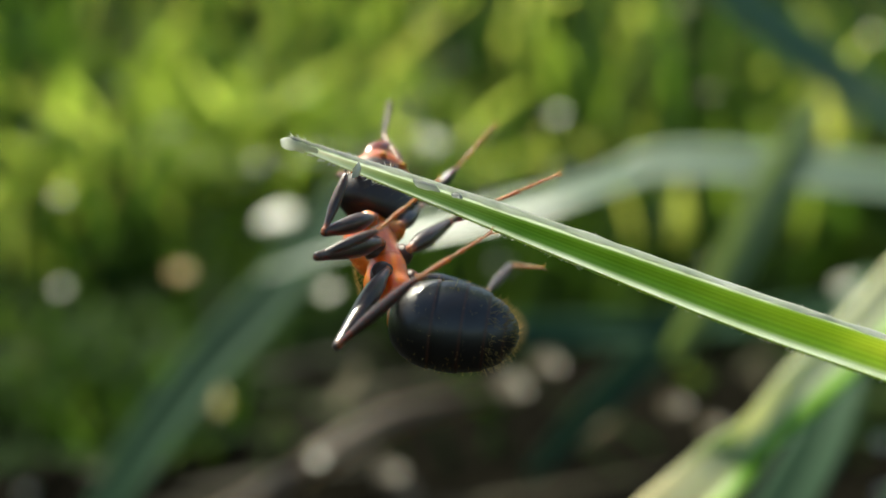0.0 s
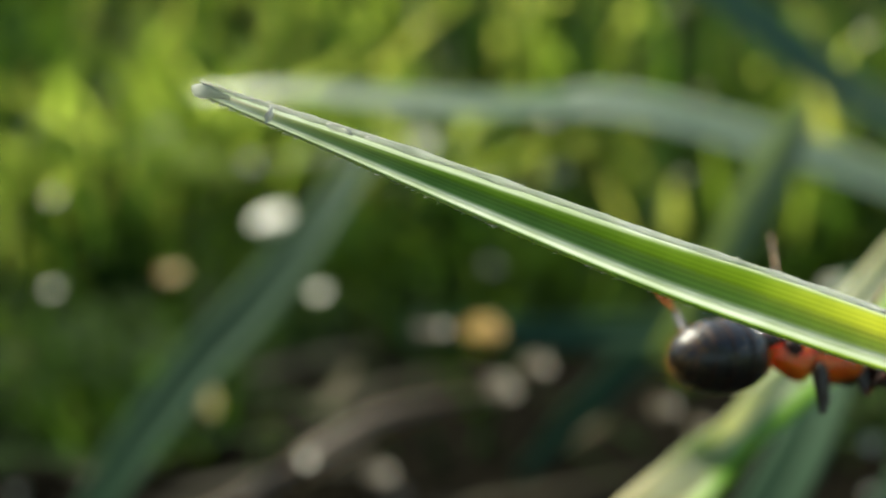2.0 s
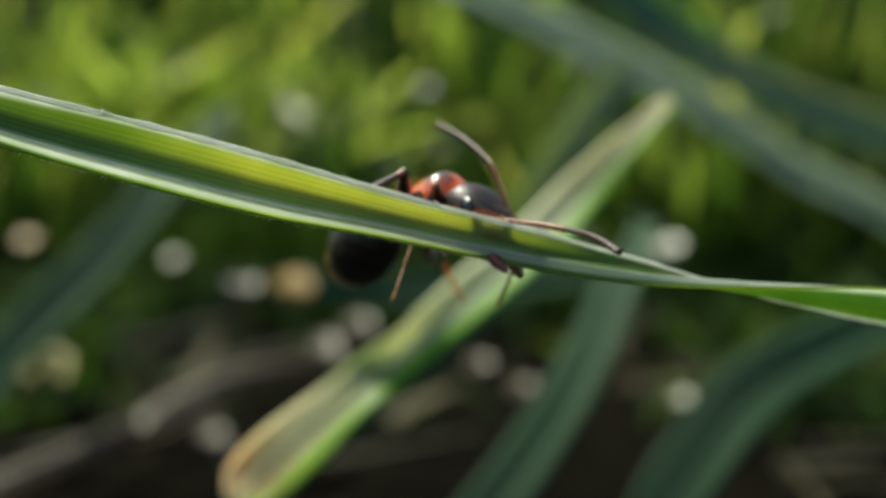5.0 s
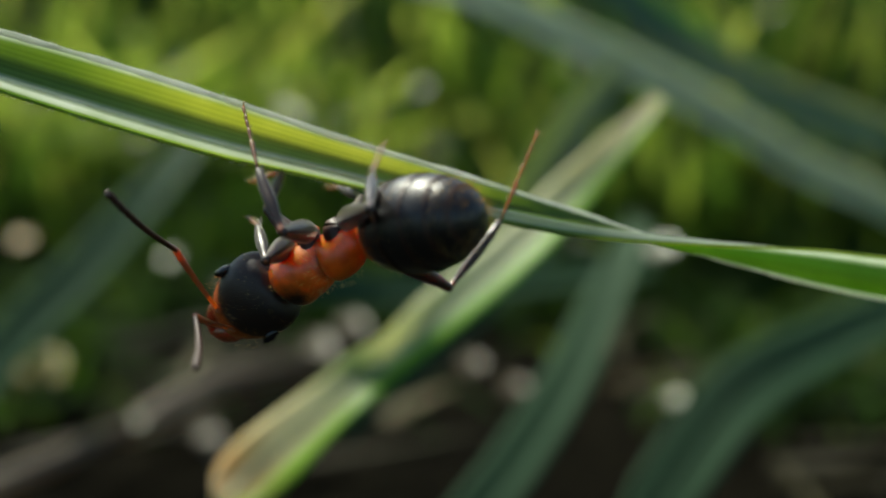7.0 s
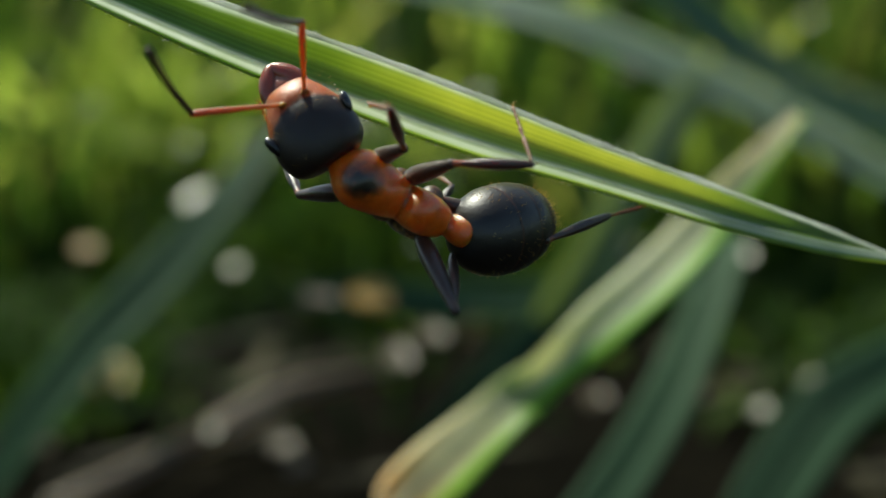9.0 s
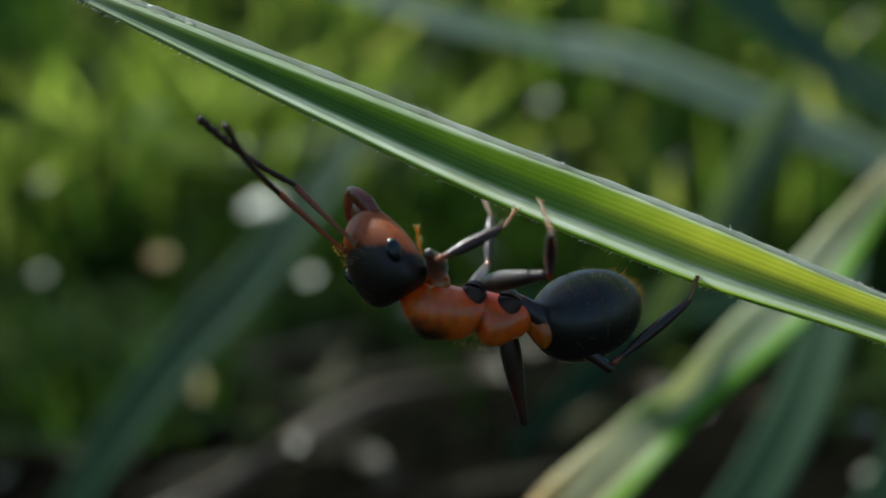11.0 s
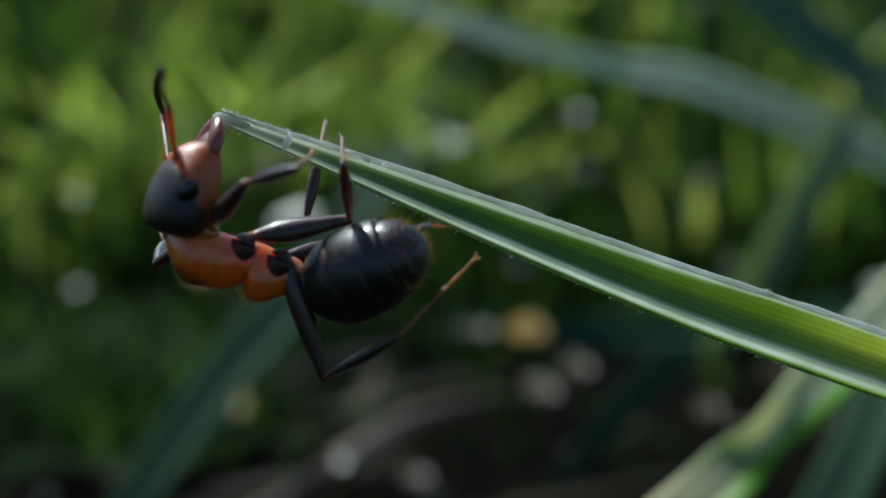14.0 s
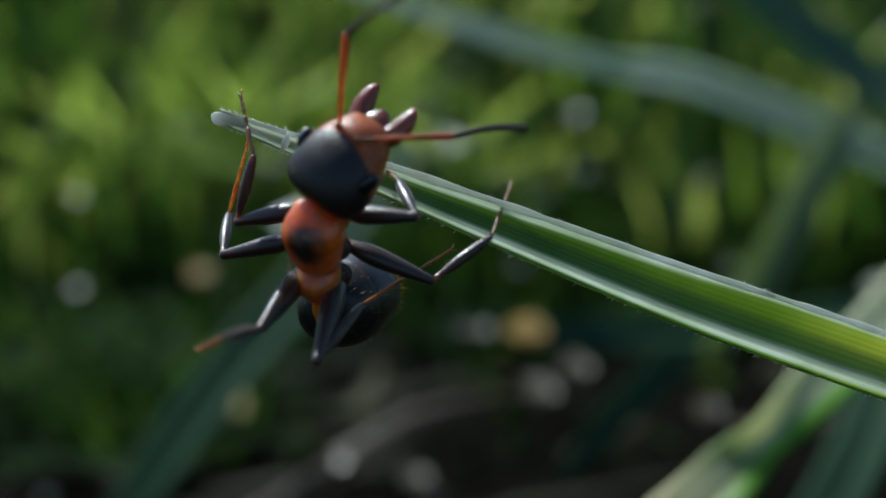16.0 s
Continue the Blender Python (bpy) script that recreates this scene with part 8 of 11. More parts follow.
    walk(tarsuss["L1"], [
        (0, mm(2.54, 2.03, -1.06, 14, 42, 40.2)), (0.167, mm(2, 2.35, -1.41, 12.4, 42.5, 38.1)), (0.333, mm(1.33, 2.14, -1.83, 10.8, 43, 36)), 
        (0.5, mm(.9, 1.47, -2.26, 9.1, 43.4, 33.8)), (0.667, mm(1.13, 2.65, -1.46, 16.6, 37.4, 67.3)), (0.833, mm(1.59, 2.78, -.64, 18.7, 29.3, 97.1)), 
        (1, mm(1.69, 1.81, -.1, 16, 21.4, 124.6)), (1.167, mm(1.44, 1.82, -.16, 25.4, 39.2, 116.4)), (1.333, mm(1.19, 1.78, -.21, 34.2, 57.9, 110)), 
        (1.5, mm(.95, 1.71, -.26, 45.6, 77.1, 107.7)), (1.667, mm(1.01, 1.54, .11, 20.2, 66.7, 71.2)), (1.833, mm(1.2, 1.39, .37, 15.3, 54, 54.6)), 
        (2, mm(1.46, 1.3, .49, 16.3, 41.2, 43.1)), (2.167, mm(1.96, 1.07, .39, 21.5, 31.9, 65.9)), (2.333, mm(2.33, .91, .31, 22.2, 21.7, 85.8)), 
        (2.5, mm(2.45, .76, .26, 19.2, 11.9, 104.5)), (2.667, mm(2.37, .7, -.32, 27.2, 22.8, 93.9)), (2.833, mm(1.8, .85, -.73, 33.5, 34.8, 84)), 
        (3, mm(.89, 1.08, -.84, 38.1, 47.6, 74.1)), (3.167, mm(1.2, .82, -1.18, 31.2, 51.2, 63.8)), (3.333, mm(1.36, .4, -1.45, 22.9, 53.8, 52.2)), 
        (3.5, mm(1.33, -.12, -1.59, 13.5, 55.3, 39.5)), (3.667, mm(1.66, -1.05, -1.58, 12.2, 49.9, 50.8)), (3.833, mm(1.26, -1.79, -1.3, 9.5, 44.6, 61.3)), 
        (4, mm(.34, -1.93, -.98, 5.9, 39.8, 71.2)), (4.167, mm(1.75, -1.25, -1.47, -6.9, 42.4, 18.1)), (4.333, mm(1.93, .2, -1.77, -17.2, 36.4, -33.1)), 
        (4.5, mm(.88, 1.03, -1.61, -18.2, 26.5, -78.3)), (4.567, mm(1.07, .97, -1.74, -16.1, 26, -77.3)), (4.7, mm(1.37, .87, -1.84, -11.9, 24.9, -75.4)), 
        (4.933, mm(1.38, .82, -1.92, -13.1, 21.5, -86)), (5.167, mm(1.39, .79, -2.01, -13.6, 17.9, -96.3)), (5.4, mm(1.4, .76, -2.1, -13.4, 14.2, -106.4)), 
        (5.633, mm(1.41, .76, -2.18, -12.6, 10.7, -116.4)), (5.867, mm(1.43, .77, -2.26, -11.2, 7.3, -126.3)), (6.1, mm(1.45, .79, -2.34, -9.3, 4.2, -136.3)), 
        (6.8, mm(1.55, .92, -2.49, -.7, -2.3, -166.7)), (6.867, mm(2.02, .62, -2.47, -10.2, -4.6, -108.8)), (6.933, mm(2.1, .1, -2.55, -17.2, 2.2, -51.2)), 
        (7, mm(1.74, -.26, -2.71, -15.2, 11.7, 6.4)), (7.167, mm(1.92, -1.01, -2.22, -19.6, 27.6, -4.3)), (7.333, mm(1.41, -1.79, -1.77, -28.9, 42.2, -18.8)), 
        (7.5, mm(.33, -2.07, -1.57, -46.5, 53.8, -41.1)), (7.667, mm(1.1, -1.86, -1.67, -35.5, 54.3, -26.1)), (7.833, mm(1.46, -1.32, -2.3, -24.7, 53.1, -11.3)), 
        (8, mm(1, -.75, -2.95, -15.2, 50.4, 2.2)), (8.167, mm(.63, -1.22, -2.57, -21.7, 51.9, -6.7)), (8.333, mm(.63, -1.84, -1.98, -28.6, 52.7, -16.2)), 
        (8.5, mm(1.04, -2.27, -1.4, -35.8, 52.8, -25.8)), (8.667, mm(1.93, -1.7, -1.96, -30.8, 32.9, -28.3)), (8.833, mm(2.34, -.54, -2.52, -25.6, 13.3, -32.2)), 
        (9, mm(2.01, .67, -2.78, -19.2, -5.9, -37.8)), (9.167, mm(1.37, .25, -2.76, -17.5, 15, -17.2)), (9.333, mm(.44, .23, -2.78, -6.9, 33.6, 7.7)), 
        (9.5, mm(-.24, .62, -2.9, 15.9, 45.1, 42.8)), (9.567, mm(-.34, 1.66, -2.24, 14.4, 46.7, 40.8)), (9.633, mm(-.23, 2.21, -1.34, 12.8, 48.2, 38.7)), 
        (9.7, mm(.04, 2.07, -.54, 11.1, 49.8, 36.5)), (9.933, mm(.1, 2.28, -.72, 4.4, 50.5, 18.2)), (10.167, mm(.17, 2.44, -.92, -2.4, 49.8, 0)), 
        (10.4, mm(.25, 2.57, -1.14, -8.3, 47.8, -17.6)), (10.633, mm(.34, 2.65, -1.36, -12.8, 44.8, -33.9)), (10.867, mm(.43, 2.7, -1.58, -15.9, 41, -49.1)), 
        (11.1, mm(.53, 2.7, -1.8, -17.4, 36.8, -63.1)), (11.333, mm(.62, 2.66, -2, -17.6, 32.5, -76.3)), (11.8, mm(.82, 2.46, -2.36, -14.8, 24.2, -101.2)), 
        (11.867, mm(1.38, 1.46, -2.88, -16.4, 3.1, -101)), (11.933, mm(1.57, .2, -3.02, -18.2, -17.9, -100.2)), (12, mm(1.36, -1.01, -2.74, -20.6, -38.9, -98.5)), 
        (12.167, mm(1.27, -.59, -3.01, -20.3, -36.7, -95)), (12.333, mm(1.08, -.17, -3.21, -19.9, -34.6, -91.5)), (12.5, mm(.78, .24, -3.33, -19.3, -32.5, -88.1)), 
        (13, mm(1.22, -.13, -3.26, -20.1, -43.9, -95.5)), (13.5, mm(1.05, .79, -3.31, -19.3, -31.1, -99.3)), (13.667, mm(1.41, 1.93, -2.62, -30.9, 1.1, -55.3)), 
        (13.833, mm(1.51, 2.57, -1.44, -16, 32.1, -10)), (14, mm(1.3, 2.57, -.17, 25.3, 38.1, 55.3)), (14.167, mm(.87, 2.46, -.15, 25.2, 45.4, 69.5)), 
        (14.333, mm(.62, 2.05, -.39, 28.1, 52.5, 85.8)), (14.5, mm(.79, 1.57, -.75, 35.2, 58.6, 105.9)), (14.667, mm(.77, 1.19, -.72, 37.5, 61.8, 104.8)), 
        (14.833, mm(.97, .93, -.69, 40, 65, 103.9)), (15, mm(1.25, .91, -.63, 42.7, 68.3, 103.2)), (15.167, mm(1.04, 1.48, -.93, -19.7, 41, 27.2)), 
        (15.333, mm(.72, 1.74, -1.35, -24.4, -1, 3.3)), (15.5, mm(.43, 1.63, -1.76, -9.4, -41.1, -24.6)), (15.667, mm(.67, 1.65, -1.57, -19.3, -8.4, -1.9)), 
        (15.833, mm(.9, 1.64, -1.37, -16.2, 25.4, 17)), (16, mm(1.13, 1.59, -1.15, 6.9, 54.8, 50.9)), ])
    walk(femurs["L2"], [
        (0, mm(-.12, .34, -.52, 10.7, 2.8, 48.5)), (0.5, mm(-.12, .34, -.52, 14.2, 14, 66.8)), (0.667, mm(-.12, .34, -.52, 12.4, 11.7, 90.8)), 
        (0.833, mm(-.12, .34, -.52, 9.7, 10.3, 114.7)), (1, mm(-.12, .34, -.52, 6.8, 10.1, 138.5)), (1.167, mm(-.12, .34, -.52, 7.5, -5.9, 127.1)), 
        (1.333, mm(-.12, .34, -.52, 11.7, -21.4, 114.7)), (1.5, mm(-.12, .34, -.52, 20.4, -35.5, 99)), (1.667, mm(-.12, .34, -.52, 32.9, -51.3, 127)), 
        (1.833, mm(-.12, .34, -.52, 31.1, -69.3, 165.4)), (2, mm(-.12, .34, -.52, -29.4, -76.6, -99.5)), (2.167, mm(-.12, .34, -.52, -40.9, -66.1, -83.9)), 
        (2.5, mm(-.12, .34, -.52, -44.5, -43.9, -71.6)), (2.667, mm(-.12, .34, -.52, -34.9, -18.6, -27.4)), (2.833, mm(-.12, .34, -.52, -10.8, -6, 16.7)), 
        (3, mm(-.12, .34, -.52, 15, -13.8, 61.5)), (3.167, mm(-.12, .34, -.52, 14.6, 5.3, 63.1)), (3.333, mm(-.12, .34, -.52, 14.7, 24.5, 64.8)), 
        (3.5, mm(-.12, .34, -.52, 15.6, 43.6, 67)), (3.667, mm(-.12, .34, -.52, 15.1, 61.8, 25.4)), (3.833, mm(-.12, .34, -.52, -25.4, 71.1, -53.2)), 
        (4, mm(-.12, .34, -.52, -55.7, 57.9, -121.9)), (4.167, mm(-.12, .34, -.52, -17.6, 75.6, -39.9)), (4.333, mm(-.12, .34, -.52, 30.5, 60.5, 51.9)), 
        (4.5, mm(-.12, .34, -.52, 22, 38.7, 91.9)), (4.7, mm(-.12, .34, -.52, 27.8, 34.4, 101.8)), (4.933, mm(-.12, .34, -.52, 27.5, 28.9, 107.8)), 
        (5.167, mm(-.12, .34, -.52, 26.6, 23.5, 113.5)), (5.4, mm(-.12, .34, -.52, 25.2, 18.2, 119.1)), (5.633, mm(-.12, .34, -.52, 23.3, 13, 124.7)), 
        (5.867, mm(-.12, .34, -.52, 20.9, 8.1, 130.4)), (6.8, mm(-.12, .34, -.52, 6.8, -8.5, 155.2)), (6.867, mm(-.12, .34, -.52, .3, 24.2, 143.5)), 
        (6.933, mm(-.12, .34, -.52, -20.4, 53.6, 119.1)), (7, mm(-.12, .34, -.52, -84.6, 63.6, 51.7)), (7.167, mm(-.12, .34, -.52, 19, 80.3, 169.2)), 
        (7.333, mm(-.12, .34, -.52, 53.4, 52.3, -142.1)), (7.5, mm(-.12, .34, -.52, 50.6, 22.2, -127.8)), (7.667, mm(-.12, .34, -.52, 68.3, 38.6, -135.4)), 
        (7.833, mm(-.12, .34, -.52, 89.1, 56.1, -136.5)), (8, mm(-.12, .34, -.52, 127, 72, -118.5)), (8.167, mm(-.12, .34, -.52, -170.8, 62.5, -82.7)), 
        (8.333, mm(-.12, .34, -.52, -138.1, 46.4, -78.3)), (8.5, mm(-.12, .34, -.52, -113.5, 30.9, -85.2)), (8.667, mm(-.12, .34, -.52, -140.4, 59.9, -69.1)), 
        (8.833, mm(-.12, .34, -.52, 88.6, 84.3, -162.9)), (9, mm(-.12, .34, -.52, 18, 54.4, 164.4)), (9.167, mm(-.12, .34, -.52, 17.5, 50.5, -170.2)), 
        (9.333, mm(-.12, .34, -.52, 14.5, 47.1, -146.6)), (9.5, mm(-.12, .34, -.52, 10.1, 44.8, -124)), (9.567, mm(-.12, .34, -.52, 12.6, 44, -153.1)), 
        (9.633, mm(-.12, .34, -.52, 15.2, 44.2, 177.9)), (9.7, mm(-.12, .34, -.52, 17.4, 45.3, 148.5)), (9.933, mm(-.12, .34, -.52, 16.8, 46.4, 142.9)), 
        (10.167, mm(-.12, .34, -.52, 16, 47.5, 137.1)), (10.4, mm(-.12, .34, -.52, 15, 48.5, 131.2)), (11.8, mm(-.12, .34, -.52, 5.8, 52.7, 92.8)), 
        (11.867, mm(-.12, .34, -.52, 17.6, 66.5, 115.5)), (11.933, mm(-.12, .34, -.52, 57.2, 74.5, 165.6)), (12, mm(-.12, .34, -.52, 101.8, 68.3, -139.5)), 
        (12.5, mm(-.12, .34, -.52, 104.2, 73.6, -152)), (13, mm(-.12, .34, -.52, 164.3, 80.8, -121.6)), (13.5, mm(-.12, .34, -.52, 46.6, 84.9, 120.3)), 
        (13.667, mm(-.12, .34, -.52, 34.5, 67.2, 119.4)), (13.833, mm(-.12, .34, -.52, 27.8, 49.7, 124.5)), (14, mm(-.12, .34, -.52, 20.8, 32.6, 130.8)), 
        (14.167, mm(-.12, .34, -.52, 9.5, 7, 103.4)), (14.333, mm(-.12, .34, -.52, 10.7, -20.7, 79.9)), (14.5, mm(-.12, .34, -.52, 27.4, -44.7, 47.3)), 
        (14.667, mm(-.12, .34, -.52, 37.4, -52.5, 51.8)), (15, mm(-.12, .34, -.52, 62.6, -68.9, 53.8)), (15.167, mm(-.12, .34, -.52, 13.7, -49.4, 115.9)), 
        (15.333, mm(-.12, .34, -.52, 6.5, -19.6, 139.1)), (15.5, mm(-.12, .34, -.52, 11.5, 10.4, 157.6)), (15.667, mm(-.12, .34, -.52, 12.6, 4.2, 142.6)), 
        (16, mm(-.12, .34, -.52, 19.3, -6.4, 112.2)), ])
    walk(tibias["L2"], [
        (0, mm(1.14, 1.76, -.61, -73.6, 61.2, -170)), (0.167, mm(.98, 1.88, -.74, 22.4, 61.9, -46.7)), (0.333, mm(.8, 1.97, -.86, 30.6, 20.8, -6.3)), 
        (0.5, mm(.61, 2.03, -.98, 11.3, -16.1, 27.5)), (0.667, mm(-.15, 2.2, -.91, 12.5, -7, 26.2)), (0.833, mm(-.9, 2.04, -.86, 13.5, 2.2, 25.1)), 
        (1, mm(-1.52, 1.58, -.85, 14.3, 11.3, 24.2)), (1.167, mm(-1.26, 1.85, -.32, 13.5, 28.5, .7)), (1.333, mm(-.86, 1.95, .17, 3.2, 43.6, -28.5)), 
        (1.5, mm(-.36, 1.87, .58, -19.6, 51.3, -68.6)), (1.667, mm(-.84, 1.29, .96, -16, 44.4, -63)), (1.833, mm(-.77, .51, 1.26, -13.6, 37.2, -58.5)), 
        (2, mm(-.19, -.09, 1.33, -12, 30, -54.6)), (2.167, mm(-.04, -.43, 1.22, -8.2, 32.4, -46.4)), (2.5, mm(.31, -.96, .8, .8, 35.6, -28.8)), 
        (2.667, mm(1.48, -.49, .09, -6.4, 34.7, -58.3)), (2.833, mm(1.69, .88, -.32, -12, 31.1, -86.7)), (3, mm(.76, 1.96, -.07, -14.8, 25.8, -113.4)), 
        (3.167, mm(.73, 2.03, -.7, -12.7, 14.6, -101.9)), (3.333, mm(.62, 1.9, -1.31, -12.9, 3.4, -91.1)), (3.5, mm(.42, 1.61, -1.83, -15.2, -7.7, -80.2)), 
        (3.667, mm(.69, .73, -2.19, 3.5, .4, -31.5)), (3.833, mm(.25, -.15, -2.32, 22, -8.4, 17.2)), (4, mm(-.65, -.52, -2.13, 28, -28, 65.2)), 
        (4.167, mm(.24, .04, -2.36, 26.5, -3.8, 11.6)), (4.333, mm(.46, 1.08, -2.17, 6, 9.3, -43.4)), (4.5, mm(-.17, 1.82, -1.71, -16.3, -.3, -99.2)), 
        (4.7, mm(-.44, 1.88, -1.59, -13.3, 9.4, -82.8)), (4.933, mm(-.63, 1.92, -1.44, -8.7, 12.1, -92.8)), (5.167, mm(-.81, 1.94, -1.28, -4.6, 15.6, -102.6)), 
        (5.4, mm(-1, 1.92, -1.11, -1.2, 19.7, -112.4)), (5.633, mm(-1.17, 1.86, -.95, 1.6, 24.3, -122.2)), (5.867, mm(-1.34, 1.77, -.79, 3.5, 29.3, -132.2)), 
        (6.1, mm(-1.49, 1.65, -.63, 4.5, 34.5, -142.5)), (6.333, mm(-1.62, 1.5, -.49, 4.3, 39.7, -153.4)), (6.8, mm(-1.83, 1.13, -.24, -.7, 49.6, -178.6)), 
        (6.867, mm(-1.51, 1.37, -1.3, -15.9, 51.5, 118.2)), (6.933, mm(-.67, 1.32, -2.05, -25.3, 44, 59.8)), (7, mm(.4, 1, -2.22, -22.3, 34.4, 10.2)), 
        (7.167, mm(-.43, .4, -2.39, -14.8, 52.9, 62)), (7.333, mm(-1.04, -.37, -2.02, 18.3, 56.7, 135.8)), (7.5, mm(-1.2, -1.05, -1.24, 34.7, 40.6, -165.3)), 
        (7.667, mm(-1.18, -.7, -1.7, 49.4, 55.4, 176.1)), (7.833, mm(-.89, -.39, -2.1, 59.1, 72.5, 155.3)), (8, mm(-.4, -.18, -2.33, -27.9, 86.7, 39.2)), 
        (8.167, mm(-.01, -.53, -2.21, -54.3, 80.4, -.4)), (8.333, mm(.15, -.94, -1.89, -54.1, 73.7, -13.5)), (8.5, mm(.02, -1.28, -1.5, -50, 67.1, -23)), 
        (8.667, mm(.22, -.55, -2.16, -51.1, 52.3, -53.3)), (8.833, mm(-.3, .28, -2.41, -42.2, 38.7, -76.4)), (9, mm(-1.19, .64, -2.06, -29.1, 28.5, -98.5)), 
        (9.167, mm(-1.31, .13, -1.99, -28.4, 39.2, -89.1)), (9.333, mm(-1.2, -.37, -1.91, -24.9, 49.6, -77.7)), (9.5, mm(-.87, -.78, -1.86, -16.5, 59.2, -61.9)), 
        (9.567, mm(-1.34, -.28, -1.84, -9.6, 67.2, -24.7)), (9.633, mm(-1.48, .39, -1.84, 12.3, 70.8, 26.8)), (9.7, mm(-1.26, 1.04, -1.87, 33.6, 66.8, 77.7)), 
        (10.167, mm(-1.06, 1.21, -1.92, 32.7, 70.3, 77.5)), (10.633, mm(-.83, 1.35, -1.96, 31.6, 73.9, 77)), (11.8, mm(-.18, 1.49, -2.03, 25.4, 82.7, 72.4)), 
        (11.867, mm(-.45, 1.02, -2.26, -7.9, 87.1, 44.4)), (11.933, mm(-.61, .47, -2.35, -108, 86.2, -50.4)), (12, mm(-.65, -.12, -2.29, -130.6, 81.6, -67.9)), 
        (12.5, mm(-.59, .09, -2.34, -45, 79.7, -3.7)), (12.667, mm(-.49, .1, -2.37, -72.7, 89.1, -10.7)), (12.833, mm(-.38, .1, -2.39, 117.9, 81.4, -159.4)), 
        (13, mm(-.28, .08, -2.4, 106.3, 72.2, -150)), (13.167, mm(-.25, .22, -2.41, 85.6, 69, -154.8)), (13.5, mm(-.21, .49, -2.41, 53.3, 61.9, -154.6)), 
        (13.667, mm(-.48, .98, -2.27, 35.2, 63.5, -113.1)), (13.833, mm(-.82, 1.35, -1.97, 22.8, 70.5, -66.8)), (14, mm(-1.16, 1.55, -1.54, 34.9, 78.3, 2.6)), 
        (14.167, mm(-.56, 2.17, -.75, 50, 51.4, 51.9)), (14.333, mm(.19, 2.09, .15, 35.7, 26.2, 78.1)), (14.5, mm(.79, 1.33, .82, 13.3, 8.9, 106.5)), 
        (14.667, mm(.6, 1.25, .99, 1.3, 25.8, 126.9)), (14.833, mm(.42, 1.1, 1.14, -4.6, 45.6, 147.4)), (15, mm(.28, .89, 1.25, 2.5, 65.7, 177.4)), 
        (15.167, mm(-.66, 1.45, .92, 9.8, 69.8, 142.2)), (15.333, mm(-1.47, 1.51, .12, 8.3, 74.7, 98.8)), (15.5, mm(-1.85, 1.05, -.86, -8.9, 77.5, 40.1)), 
        (15.667, mm(-1.63, 1.49, -.66, 8.1, 77.4, 67.6)), (15.833, mm(-1.28, 1.85, -.47, 22.3, 75.7, 92.1)), (16, mm(-.83, 2.09, -.31, 31.2, 72.9, 111.5)), ])
